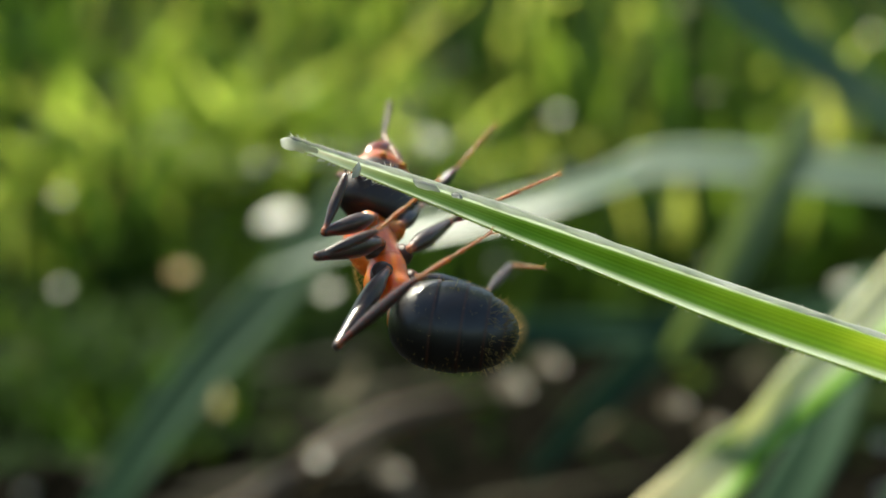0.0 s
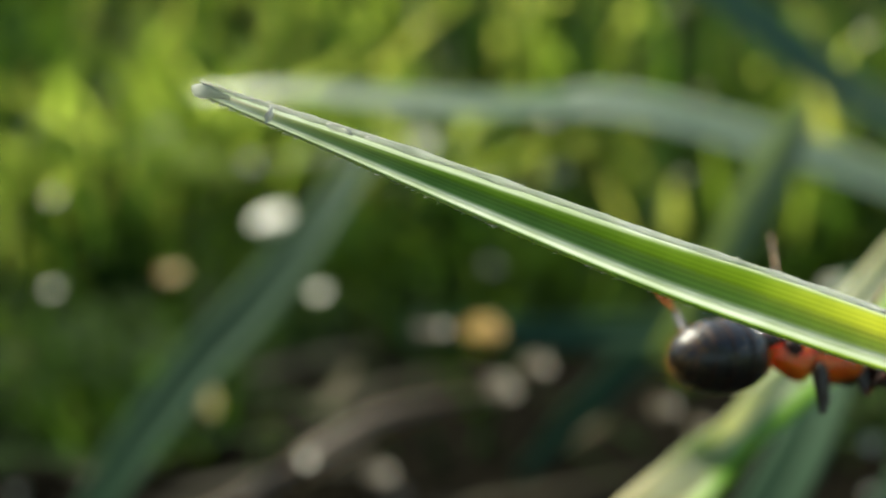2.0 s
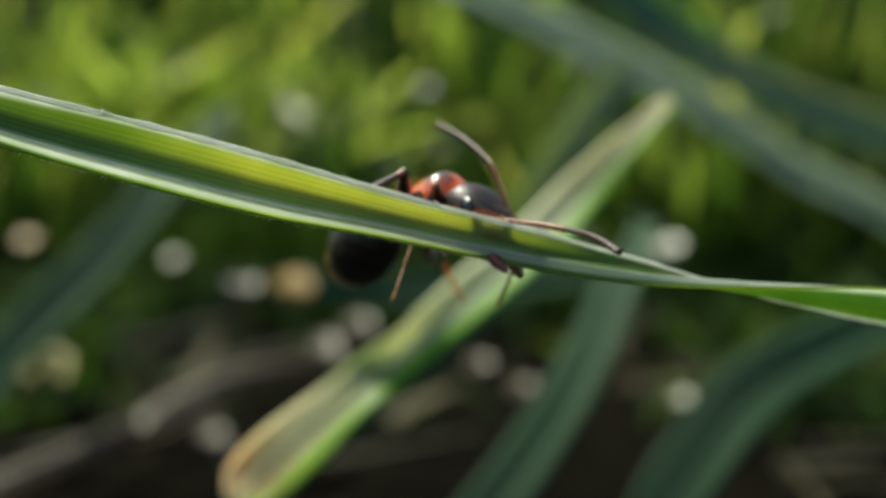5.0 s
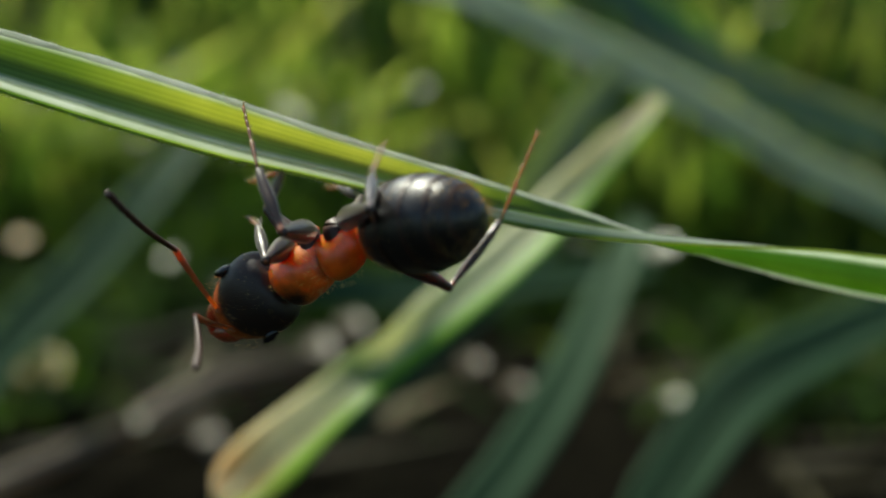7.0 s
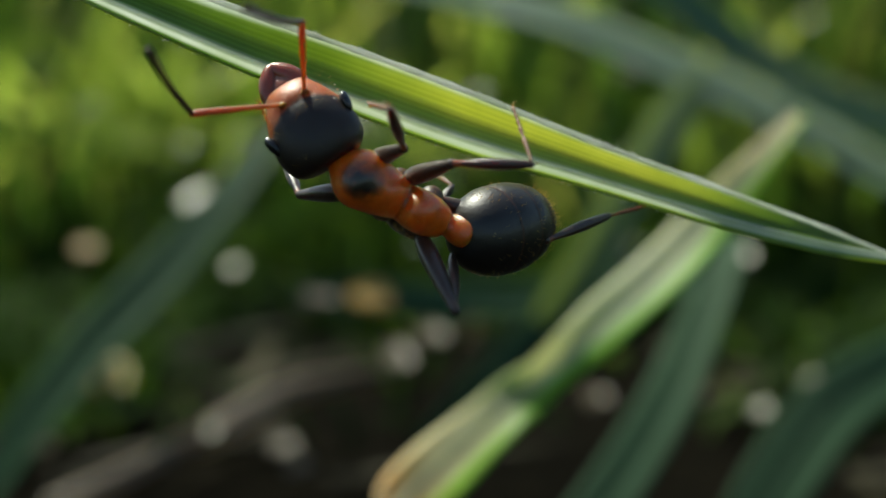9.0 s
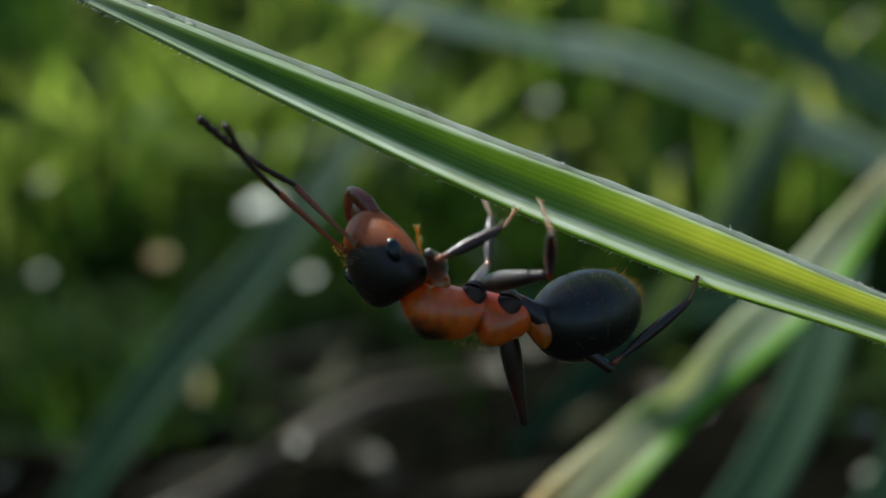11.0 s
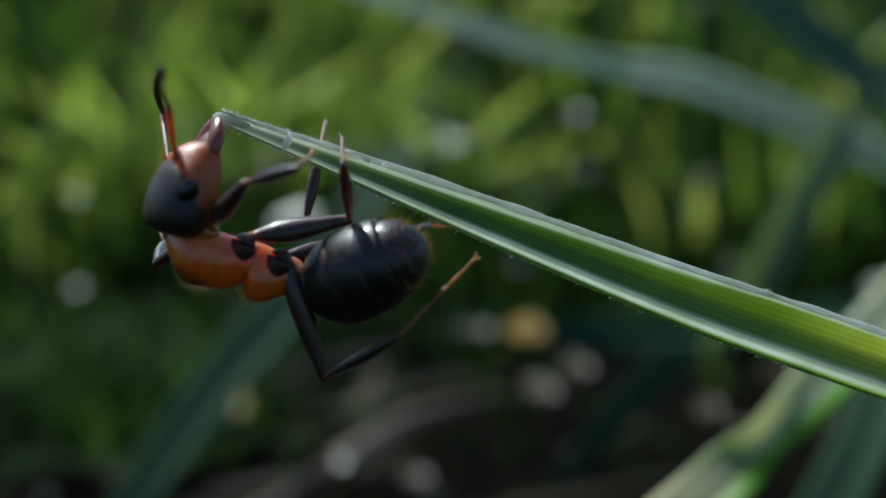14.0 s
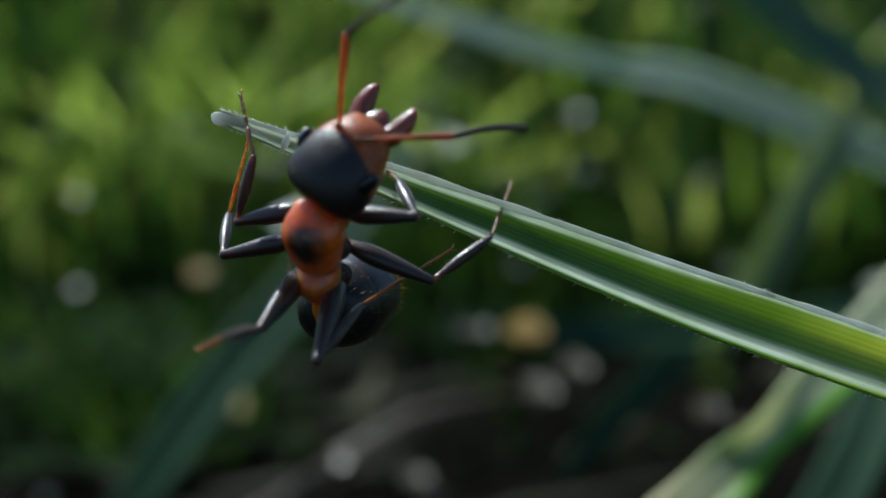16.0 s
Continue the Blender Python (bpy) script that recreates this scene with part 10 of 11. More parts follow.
    walk(tarsuss["L3"], [
        (0, mm(1.19, 4.12, .06, -35.3, 40.4, -156.2)), (0.167, mm(.3, 3.89, .23, -40.6, 54.2, -122.9)), (0.333, mm(-.43, 3.1, .41, -27.7, 67.1, -74.4)), 
        (0.5, mm(-.84, 1.89, .45, 10.2, 67.9, -2)), (0.667, mm(-1.11, 1.2, .36, 6.6, 68, 16.7)), (0.833, mm(-1.06, .61, .25, 3.2, 68.4, 35.6)), 
        (1, mm(-.77, .29, .14, .3, 69.3, 54.9)), (1.167, mm(-1.31, -.16, -.34, 20.5, 61.2, 95.4)), (1.333, mm(-1.96, -.4, -.72, 25.3, 49.9, 121.3)), 
        (1.5, mm(-2.54, -.24, -.89, 22.6, 38.5, 141.4)), (1.667, mm(-2.8, -.63, -1.19, 18.1, 26.9, 133.3)), (2, mm(-3, -1.43, -1.87, 14.5, 2.8, 121)), 
        (2.167, mm(-2.32, -1.83, -1.35, 16.7, 6.3, 114.7)), (2.333, mm(-1.56, -2.04, -.83, 18.5, 10, 108.4)), (2.5, mm(-.77, -2.06, -.35, 19.8, 13.9, 102.2)), 
        (2.667, mm(-1.82, -.77, 0, -4.5, 8.9, 150.1)), (2.833, mm(-1.39, .54, -.06, -25.1, 23.3, -162.9)), (3, mm(-.27, .67, -.51, -27.8, 47.6, -111.6)), 
        (3.167, mm(-.94, .97, -.81, -47.6, 37.9, -179.9)), (3.333, mm(-1.69, 1.02, -1.13, -46.1, 20.5, 126.2)), (3.5, mm(-2.4, .81, -1.36, -30.9, 10.9, 75.7)), 
        (3.667, mm(-2.53, .93, -1.28, -33.4, -6, 18.9)), (3.833, mm(-2.69, 1.03, -1.21, -20, -17.1, -40.4)), (4, mm(-2.87, 1.12, -1.14, -3.5, -11.2, -101.2)), 
        (4.167, mm(-3.75, 2.16, -1.29, 12.4, -2.6, -134.2)), (4.333, mm(-3.4, 3.1, -1.54, 21.4, 13, -164.4)), (4.5, mm(-2.16, 3.06, -1.95, 21.2, 31, 164.5)), 
        (4.7, mm(-2.55, 2.58, -1.7, 26.9, 25.8, 175.6)), (4.933, mm(-2.9, 3.08, -1.79, 27.1, 31.5, 168.4)), (5.167, mm(-3.19, 3.45, -1.81, 26.3, 37.2, 160.6)), 
        (5.4, mm(-3.41, 3.67, -1.77, 24.4, 42.8, 152.1)), (5.633, mm(-3.54, 3.74, -1.67, 21.2, 48, 142.4)), (5.867, mm(-3.59, 3.64, -1.52, 16.1, 52.8, 131.2)), 
        (6.1, mm(-3.55, 3.38, -1.34, 9, 56.7, 118)), (6.333, mm(-3.42, 2.98, -1.13, -.5, 59.6, 102.7)), (6.567, mm(-3.21, 2.45, -.91, -11.7, 60.9, 85.6)), 
        (6.8, mm(-2.93, 1.81, -.69, -23.4, 60.5, 68)), (6.867, mm(-2.46, 2.65, -1.07, -26.8, 60.9, 106.7)), (6.933, mm(-1.92, 3.22, -1.66, -28.9, 62.3, 146.5)), 
        (7, mm(-1.38, 3.46, -2.38, -28.6, 63.9, -171.7)), (7.167, mm(-1.47, 2.78, -3.13, -.1, 55.8, -160.6)), (7.333, mm(-1.88, 1.8, -3.51, 20.8, 46.1, -157.8)), 
        (7.5, mm(-2.58, .8, -3.5, 38.2, 36.4, -159.9)), (7.667, mm(-3.4, .49, -3.24, 36.8, 43.3, -167)), (7.833, mm(-3.53, -.28, -3.21, 34, 50, -175.3)), 
        (8, mm(-2.86, -.92, -3.47, 29, 56.2, 174.5)), (8.167, mm(-4.1, -.1, -3.43, 24.2, 21.9, -165.2)), (8.333, mm(-4.19, -.12, -3.21, 8.5, -8.9, -143.6)), 
        (8.5, mm(-2.91, -.67, -3.18, -21.2, -29.2, -110.1)), (8.667, mm(-3, -.12, -2.28, 9, -8.1, -144.8)), (8.833, mm(-2.49, .35, -1.16, 24.3, 24, -167.3)), 
        (9, mm(-1.73, .47, -.28, 26.7, 59.3, 169.6)), (9.5, mm(-1.09, .39, .07, 12.2, 37.6, 149)), (9.567, mm(-1.35, .69, .12, 12, 36.8, 148.6)), 
        (9.7, mm(-1.81, 1.35, .05, 11.6, 35.1, 148)), (9.933, mm(-1.67, 1.47, -.07, 10.6, 31.6, 161.6)), (10.167, mm(-1.54, 1.54, -.19, 8.8, 28.5, 174.8)), 
        (10.4, mm(-1.43, 1.57, -.33, 6.2, 25.7, -172.2)), (10.633, mm(-1.36, 1.56, -.47, 3.1, 23.6, -159.3)), (10.867, mm(-1.32, 1.53, -.62, -.5, 22.1, -146.5)), 
        (11.1, mm(-1.32, 1.5, -.76, -4.2, 21.4, -133.7)), (11.333, mm(-1.35, 1.47, -.91, -8, 21.5, -121)), (11.8, mm(-1.49, 1.49, -1.18, -15.2, 24, -95.4)), 
        (11.867, mm(-1.62, 1.58, -1.8, -18.5, 10.4, -99.6)), (11.933, mm(-1.79, 1.52, -2.48, -20.7, -3.3, -103.1)), (12, mm(-1.98, 1.32, -3.14, -22.2, -17.2, -106.1)), 
        (12.167, mm(-2.77, 1.21, -3.64, -20.7, -24.9, -107.7)), (12.333, mm(-2.97, 1.06, -4.15, -18.8, -32.6, -109.6)), 
        (12.5, mm(-2.55, .73, -4.56, -16.5, -40.3, -112.1)), (13, mm(-3.3, .28, -4.17, -15.8, -48.2, -116.7)), (13.167, mm(-3.25, .4, -4.21, 15.4, -21.5, -153.1)), 
        (13.333, mm(-3.19, .51, -4.25, 26.2, 13.5, -171.7)), (13.5, mm(-3.13, .62, -4.28, 25.3, 50.1, 170.1)), (13.667, mm(-3.4, 1.33, -3.97, 17.6, 42.5, 159.2)), 
        (13.833, mm(-3.63, 1.98, -3.51, 12.6, 34.1, 150.8)), (14, mm(-3.8, 2.52, -2.91, 9.3, 25.3, 143.8)), (14.167, mm(-3.43, 2.83, -3.09, 8.5, 27.5, 142.5)), 
        (14.5, mm(-2.54, 3.18, -3.48, 6.5, 31.9, 139.6)), (14.667, mm(-3.28, 2.9, -3.01, 8.1, 33.5, 142.3)), (14.833, mm(-3.73, 2.36, -2.45, 9.8, 35, 145.2)), 
        (15, mm(-3.86, 1.64, -1.85, 11.7, 36.5, 148.1)), (15.167, mm(-3.56, 2.11, -2.66, 13, 41.9, 150.3)), (15.333, mm(-3.02, 2.34, -3.45, 14.8, 47.3, 153)), 
        (15.5, mm(-2.29, 2.28, -4.13, 17.2, 52.6, 156.2)), (15.667, mm(-1.97, 3.01, -1.64, 14.3, 44.4, 152.1)), (15.833, mm(-.5, 2.2, 1.74, 12.4, 36.1, 149)), 
        (16, mm(1.01, .47, 3.49, 11.2, 27.8, 146.5)), ])
    walk(scapes["R"], [
        (0, mm(2.3, .6, -.82, -35.1, -16.6, 8.4)), (0.167, mm(2.48, -.24, -.75, -21.9, -8.6, 1.4)), (0.333, mm(2.59, -.6, .02, -9.9, .6, -3.6)), 
        (0.5, mm(2.53, -.14, .74, 1.5, 10.7, -6.6)), (0.667, mm(2.51, -.13, .78, 10.2, 26.8, 14.1)), (0.833, mm(2.48, -.13, .82, 26.9, 38.3, 41)), 
        (1, mm(2.46, -.11, .86, 50.2, 41.2, 73.8)), (1.167, mm(2.46, -.36, .78, 32.1, 37, 39.8)), (1.333, mm(2.45, -.59, .65, 20.6, 26.2, 11.3)), 
        (1.5, mm(2.42, -.79, .48, 16.4, 12.1, -12.6)), (1.667, mm(2.42, -.71, .58, 8.7, -4.6, -19.5)), (1.833, mm(2.41, -.63, .68, 2.6, -21.9, -24.5)), 
        (2, mm(2.41, -.55, .77, -2.8, -39.7, -28)), (2.5, mm(2.69, -.17, .24, -3.4, -21.3, -27.4)), (2.667, mm(2.59, -.43, -.4, -4.6, 9.5, -38.2)), 
        (2.833, mm(2.2, -.54, -.97, -13.2, 39.4, -52.9)), (3, mm(1.61, -.47, -1.35, -45.7, 63.7, -90.2)), (3.167, mm(1.67, -.92, -1.08, -41.7, 42.2, -91.5)), 
        (3.333, mm(1.76, -1.22, -.67, -38, 20.9, -94.2)), (3.5, mm(1.87, -1.34, -.18, -33.5, -.2, -98)), (4, mm(1.4, -1.42, -.46, -35.4, 25.2, -89.4)), 
        (4.167, mm(1.66, -1.39, -.35, -52.5, 27.6, -73.3)), (4.333, mm(1.93, -1.29, -.28, -69, 34.1, -58)), (4.5, mm(2.17, -1.13, -.25, -84.5, 43.9, -44.1)), 
        (4.567, mm(2.28, -1, -.31, -70.4, 41.8, -22.4)), (4.7, mm(2.47, -.71, -.39, -51, 28.1, 13.2)), (4.933, mm(2.53, -.62, -.34, -52.7, 16.1, 1.9)), 
        (5.167, mm(2.58, -.54, -.26, -52, 4, -8.6)), (5.4, mm(2.63, -.47, -.18, -49.1, -7.8, -19.3)), (5.633, mm(2.66, -.41, -.08, -43.8, -18.8, -31.1)), 
        (5.867, mm(2.67, -.35, .02, -35.6, -28.4, -45)), (6.1, mm(2.68, -.32, .14, -24.1, -35.7, -61.8)), (6.333, mm(2.67, -.29, .25, -9.6, -39.5, -81.3)), 
        (6.8, mm(2.61, -.29, .48, 20.3, -34.7, -121.1)), (6.867, mm(2.58, -.35, .56, 8.5, -18.5, -113.5)), (6.933, mm(2.53, -.41, .62, -.5, -1.4, -109.7)), 
        (7, mm(2.49, -.49, .67, -8.7, 16.2, -108.5)), (7.167, mm(2.52, -.65, .37, -21.4, -17.5, -94.5)), (7.333, mm(2.39, -.92, .22, -49.5, -44.5, -65.6)), 
        (7.5, mm(2.15, -1.15, .29, -102.5, -48.8, -11.9)), (7.667, mm(2.21, -1.11, .21, -86.1, -45.8, -26.4)), (8, mm(2.34, -1, .08, -61, -33.1, -47.5)), 
        (8.167, mm(2.39, -.94, .06, -77.5, -43.4, -36.1)), (8.5, mm(2.48, -.81, .03, -125.9, -51.5, 3)), (8.667, mm(2.45, -.85, .06, -87.4, -57.9, -20.4)), 
        (8.833, mm(2.42, -.89, .07, -46.6, -54.1, -46.3)), (9, mm(2.39, -.93, .07, -16.5, -42.6, -60.6)), (9.167, mm(2.39, -.94, .04, -6.8, -28, -30.3)), 
        (9.333, mm(2.39, -.94, .01, 8.6, -19.4, -.6)), (9.5, mm(2.38, -.94, -.02, 26.2, -19, 29.6)), (9.7, mm(2.28, -1.05, -.09, 21.6, -14.1, 30)), 
        (9.933, mm(2.33, -1, -.14, 23.3, -5.4, 25.6)), (10.167, mm(2.36, -.94, -.2, 24.3, 3.4, 21.5)), (10.4, mm(2.4, -.88, -.26, 24.7, 12.3, 17.5)), 
        (10.633, mm(2.43, -.82, -.31, 24.4, 21.2, 13.4)), (10.867, mm(2.45, -.76, -.37, 23.4, 30, 8.9)), (11.1, mm(2.47, -.69, -.43, 21.4, 38.7, 3.7)), 
        (11.8, mm(2.49, -.49, -.6, 2.3, 62.7, -23.9)), (12, mm(2.2, -1.1, -.26, -11.2, 52.1, -46.5)), (12.167, mm(2.22, -1.09, -.22, -28, 27.6, -64.3)), 
        (12.333, mm(2.23, -1.09, -.18, -35.3, .9, -72.8)), (12.5, mm(2.25, -1.08, -.13, -39.1, -26.4, -78.6)), (13, mm(2.21, -1.09, -.24, -53.5, -42.8, -87.2)), 
        (13.167, mm(2.18, -1.09, -.35, -54.8, -31.6, -95)), (13.5, mm(2.11, -1.06, -.56, -61.6, -10.2, -109.7)), (13.667, mm(2, -.95, -.84, -64.7, -3, -98.2)), 
        (14, mm(1.75, -.55, -1.27, -66.5, 12.4, -75.9)), (14.5, mm(1.88, -.81, -1.05, -76.1, 10.3, -89.6)), (15, mm(1.98, -.81, -.98, -70.4, 25, -82.1)), 
        (15.5, mm(2.33, -.72, -.67, -73.5, 49, -70.8)), (15.667, mm(2.37, -.72, -.61, -70, 39.5, -78.2)), (16, mm(2.43, -.71, -.49, -60.1, 22, -92.9)), ])
    walk(funiculuss["R"], [
        (0, mm(3.93, .84, -.33, -26.4, -10.7, 24.8)), (0.167, mm(4.18, -.2, -.49, -16.3, -8.1, 15.9)), (0.333, mm(4.31, -.71, 0, -6.7, -3.9, 7.5)), 
        (0.5, mm(4.21, -.33, .42, 2.2, 1.5, 0)), (0.667, mm(4, .24, .01, -3.2, -1.9, 44.8)), (0.833, mm(3.5, .76, -.24, -9.4, -.5, 89.7)), 
        (1, mm(2.82, 1.13, -.27, -12.8, 4.9, 134.4)), (1.167, mm(3.52, .52, -.25, -.1, -1.8, 83.4)), (1.333, mm(3.96, -.29, -.11, 13.1, 3.9, 32.4)), 
        (1.5, mm(4.06, -1.15, .11, 17.1, 17.8, -18.1)), (1.667, mm(4.03, -1.29, .72, 12.8, 18, -11.7)), (1.833, mm(3.87, -1.29, 1.32, 8.6, 18.7, -5.4)), 
        (2, mm(3.57, -1.17, 1.86, 4.5, 19.8, 1)), (2.5, mm(4.11, -.91, .87, 11.6, 26, 15.5)), (2.667, mm(3.92, -1.48, -.68, 22, 51.9, 15.5)), 
        (2.833, mm(3, -1.6, -2.07, 50.8, 76.7, 35.5)), (3, mm(1.61, -1.24, -2.89, 173.3, 72.4, 149.5)), (3.167, mm(1.63, -2.19, -2.24, -87.1, 74.3, -121.5)), 
        (3.333, mm(1.64, -2.82, -1.29, -52.8, 53, -98.3)), (3.5, mm(1.63, -3.04, -.18, -38.9, 29.8, -97.2)), (3.667, mm(1.56, -3.09, -.51, -37.4, 28, -96.3)), 
        (4, mm(1.41, -2.98, -1.19, -34.7, 24.4, -94.8)), (4.167, mm(2.1, -2.85, -1.14, -57, 20.6, -91.2)), (4.333, mm(2.68, -2.5, -1.24, -79, 18.3, -86.4)), 
        (4.5, mm(3.06, -1.99, -1.45, -101, 17.9, -81.1)), (4.567, mm(3.47, -1.49, -1.45, -91.7, 20.6, -63.6)), (4.633, mm(3.77, -.94, -1.37, -82, 20.5, -45.7)), 
        (4.7, mm(3.95, -.36, -1.2, -72.8, 17.7, -28.3)), (4.933, mm(4.18, -.56, -.81, -68.2, 4.1, -30.1)), (5.167, mm(4.28, -.79, -.38, -63.1, -9.4, -33.1)), 
        (5.4, mm(4.23, -1.03, .05, -56.9, -22.5, -37.5)), (5.633, mm(4.05, -1.25, .47, -48.7, -34.9, -44.2)), (5.867, mm(3.74, -1.43, .84, -36.9, -46.2, -54.6)), 
        (6.1, mm(3.34, -1.55, 1.14, -19, -55.1, -71.2)), (6.333, mm(2.87, -1.61, 1.35, 6.5, -59.5, -95.6)), (6.567, mm(2.37, -1.59, 1.46, 34, -57.5, -121.8)), 
        (6.8, mm(1.88, -1.5, 1.46, 54.9, -50, -141.5)), (6.867, mm(1.93, -1.84, 1.1, 33.7, -37.3, -126.5)), (6.933, mm(1.95, -2.03, .66, 19.2, -21.9, -119.2)), 
        (7, mm(1.96, -2.05, .19, 7.7, -5.4, -116.3)), (7.167, mm(2.4, -2.29, .89, -11.2, -25.1, -108.1)), (7.333, mm(2.9, -2.04, 1.43, -37.5, -40.4, -90.5)), 
        (7.5, mm(3.26, -1.38, 1.58, -73.7, -45.8, -62.2)), (7.667, mm(3.29, -1.64, 1.44, -68.8, -42.8, -72.5)), (8, mm(3.31, -2.06, 1.02, -62, -35.4, -90.7)), 
        (8.167, mm(3.4, -1.67, 1.24, -61.8, -39.3, -82.9)), (8.5, mm(3.55, -.76, 1.37, -63.6, -47.1, -65.7)), (8.667, mm(3.31, -1.17, 1.51, -52.7, -52.3, -40.9)), 
        (8.833, mm(3.12, -1.62, 1.46, -45.5, -60.1, -13.8)), (9, mm(3.01, -2.04, 1.24, -46.5, -68.8, 20.3)), (9.167, mm(3.7, -1.7, .85, -16.5, -53.6, -20.1)), 
        (9.333, mm(4.01, -.96, .58, -9.3, -33.7, -38.9)), (9.5, mm(3.8, -.14, .54, -9.9, -13.2, -52.4)), (9.567, mm(3.78, -.17, .47, -2.6, -7.7, -35.3)), 
        (9.633, mm(3.75, -.19, .4, 5.9, -4.5, -17.8)), (9.7, mm(3.73, -.22, .33, 15, -4.1, -.1)), (9.933, mm(3.87, -.26, .02, 9.3, -1.9, -6.1)), 
        (10.167, mm(3.96, -.31, -.3, 3.4, -.4, -12.3)), (10.4, mm(4, -.38, -.62, -2.7, .5, -18.6)), (10.633, mm(3.99, -.45, -.94, -8.8, .7, -24.9)), 
        (10.867, mm(3.92, -.53, -1.23, -14.8, .3, -31.2)), (11.1, mm(3.8, -.61, -1.51, -20.8, -.9, -37.5)), (11.8, mm(3.21, -.81, -2.13, -37.7, -7.9, -55.2)), 
        (11.867, mm(3.15, -1.19, -2, -36.1, -12.1, -57.4)), (12, mm(2.93, -1.87, -1.61, -32.5, -20.3, -62.3)), (12.167, mm(2.88, -2.47, -1.01, -34.8, -21.5, -65.6)), 
        (12.333, mm(2.74, -2.73, -.2, -37, -22.8, -68.9)), (12.5, mm(2.55, -2.59, .63, -39.2, -24.2, -72.1)), (12.667, mm(2.45, -2.53, .73, -46.8, -32.7, -77.9)), 
        (13, mm(2.27, -2.35, .93, -61.6, -51.3, -86.7)), (13.167, mm(2.05, -2.55, .55, -60.4, -13.9, -84.2)), (13.333, mm(1.8, -2.65, .15, -57.4, 23.5, -80.8)), 
        (13.5, mm(1.53, -2.65, -.26, -47.7, 60.3, -70.7)), (13.667, mm(1.75, -2.65, -.75, -62.2, 40.3, -80.8)), (13.833, mm(1.96, -2.49, -1.22, -70.2, 19.4, -83.7)), 
        (14, mm(2.15, -2.18, -1.64, -76.7, -1.6, -83.5)), (14.5, mm(1.89, -2.5, -1.36, -80.3, 1.4, -101.4)), (14.667, mm(1.99, -2.47, -1.48, -77.9, 10.6, -93.3)), 
        (15, mm(2.19, -2.36, -1.71, -68.5, 27.6, -74.6)), (15.167, mm(2.4, -2.2, -1.83, -67.7, -.6, -64.1)), (15.333, mm(2.57, -2, -1.92, -72.5, -28.4, -52.5)), 
        (15.5, mm(2.7, -1.79, -1.97, -88.8, -54, -31.2)), (15.667, mm(2.64, -2.02, -1.71, -78.1, -14.3, -60.4)), (15.833, mm(2.52, -2.2, -1.42, -87.5, 25.3, -84.1)), 
        (16, mm(2.35, -2.3, -1.13, -127.5, 52.6, -133.4)), ])
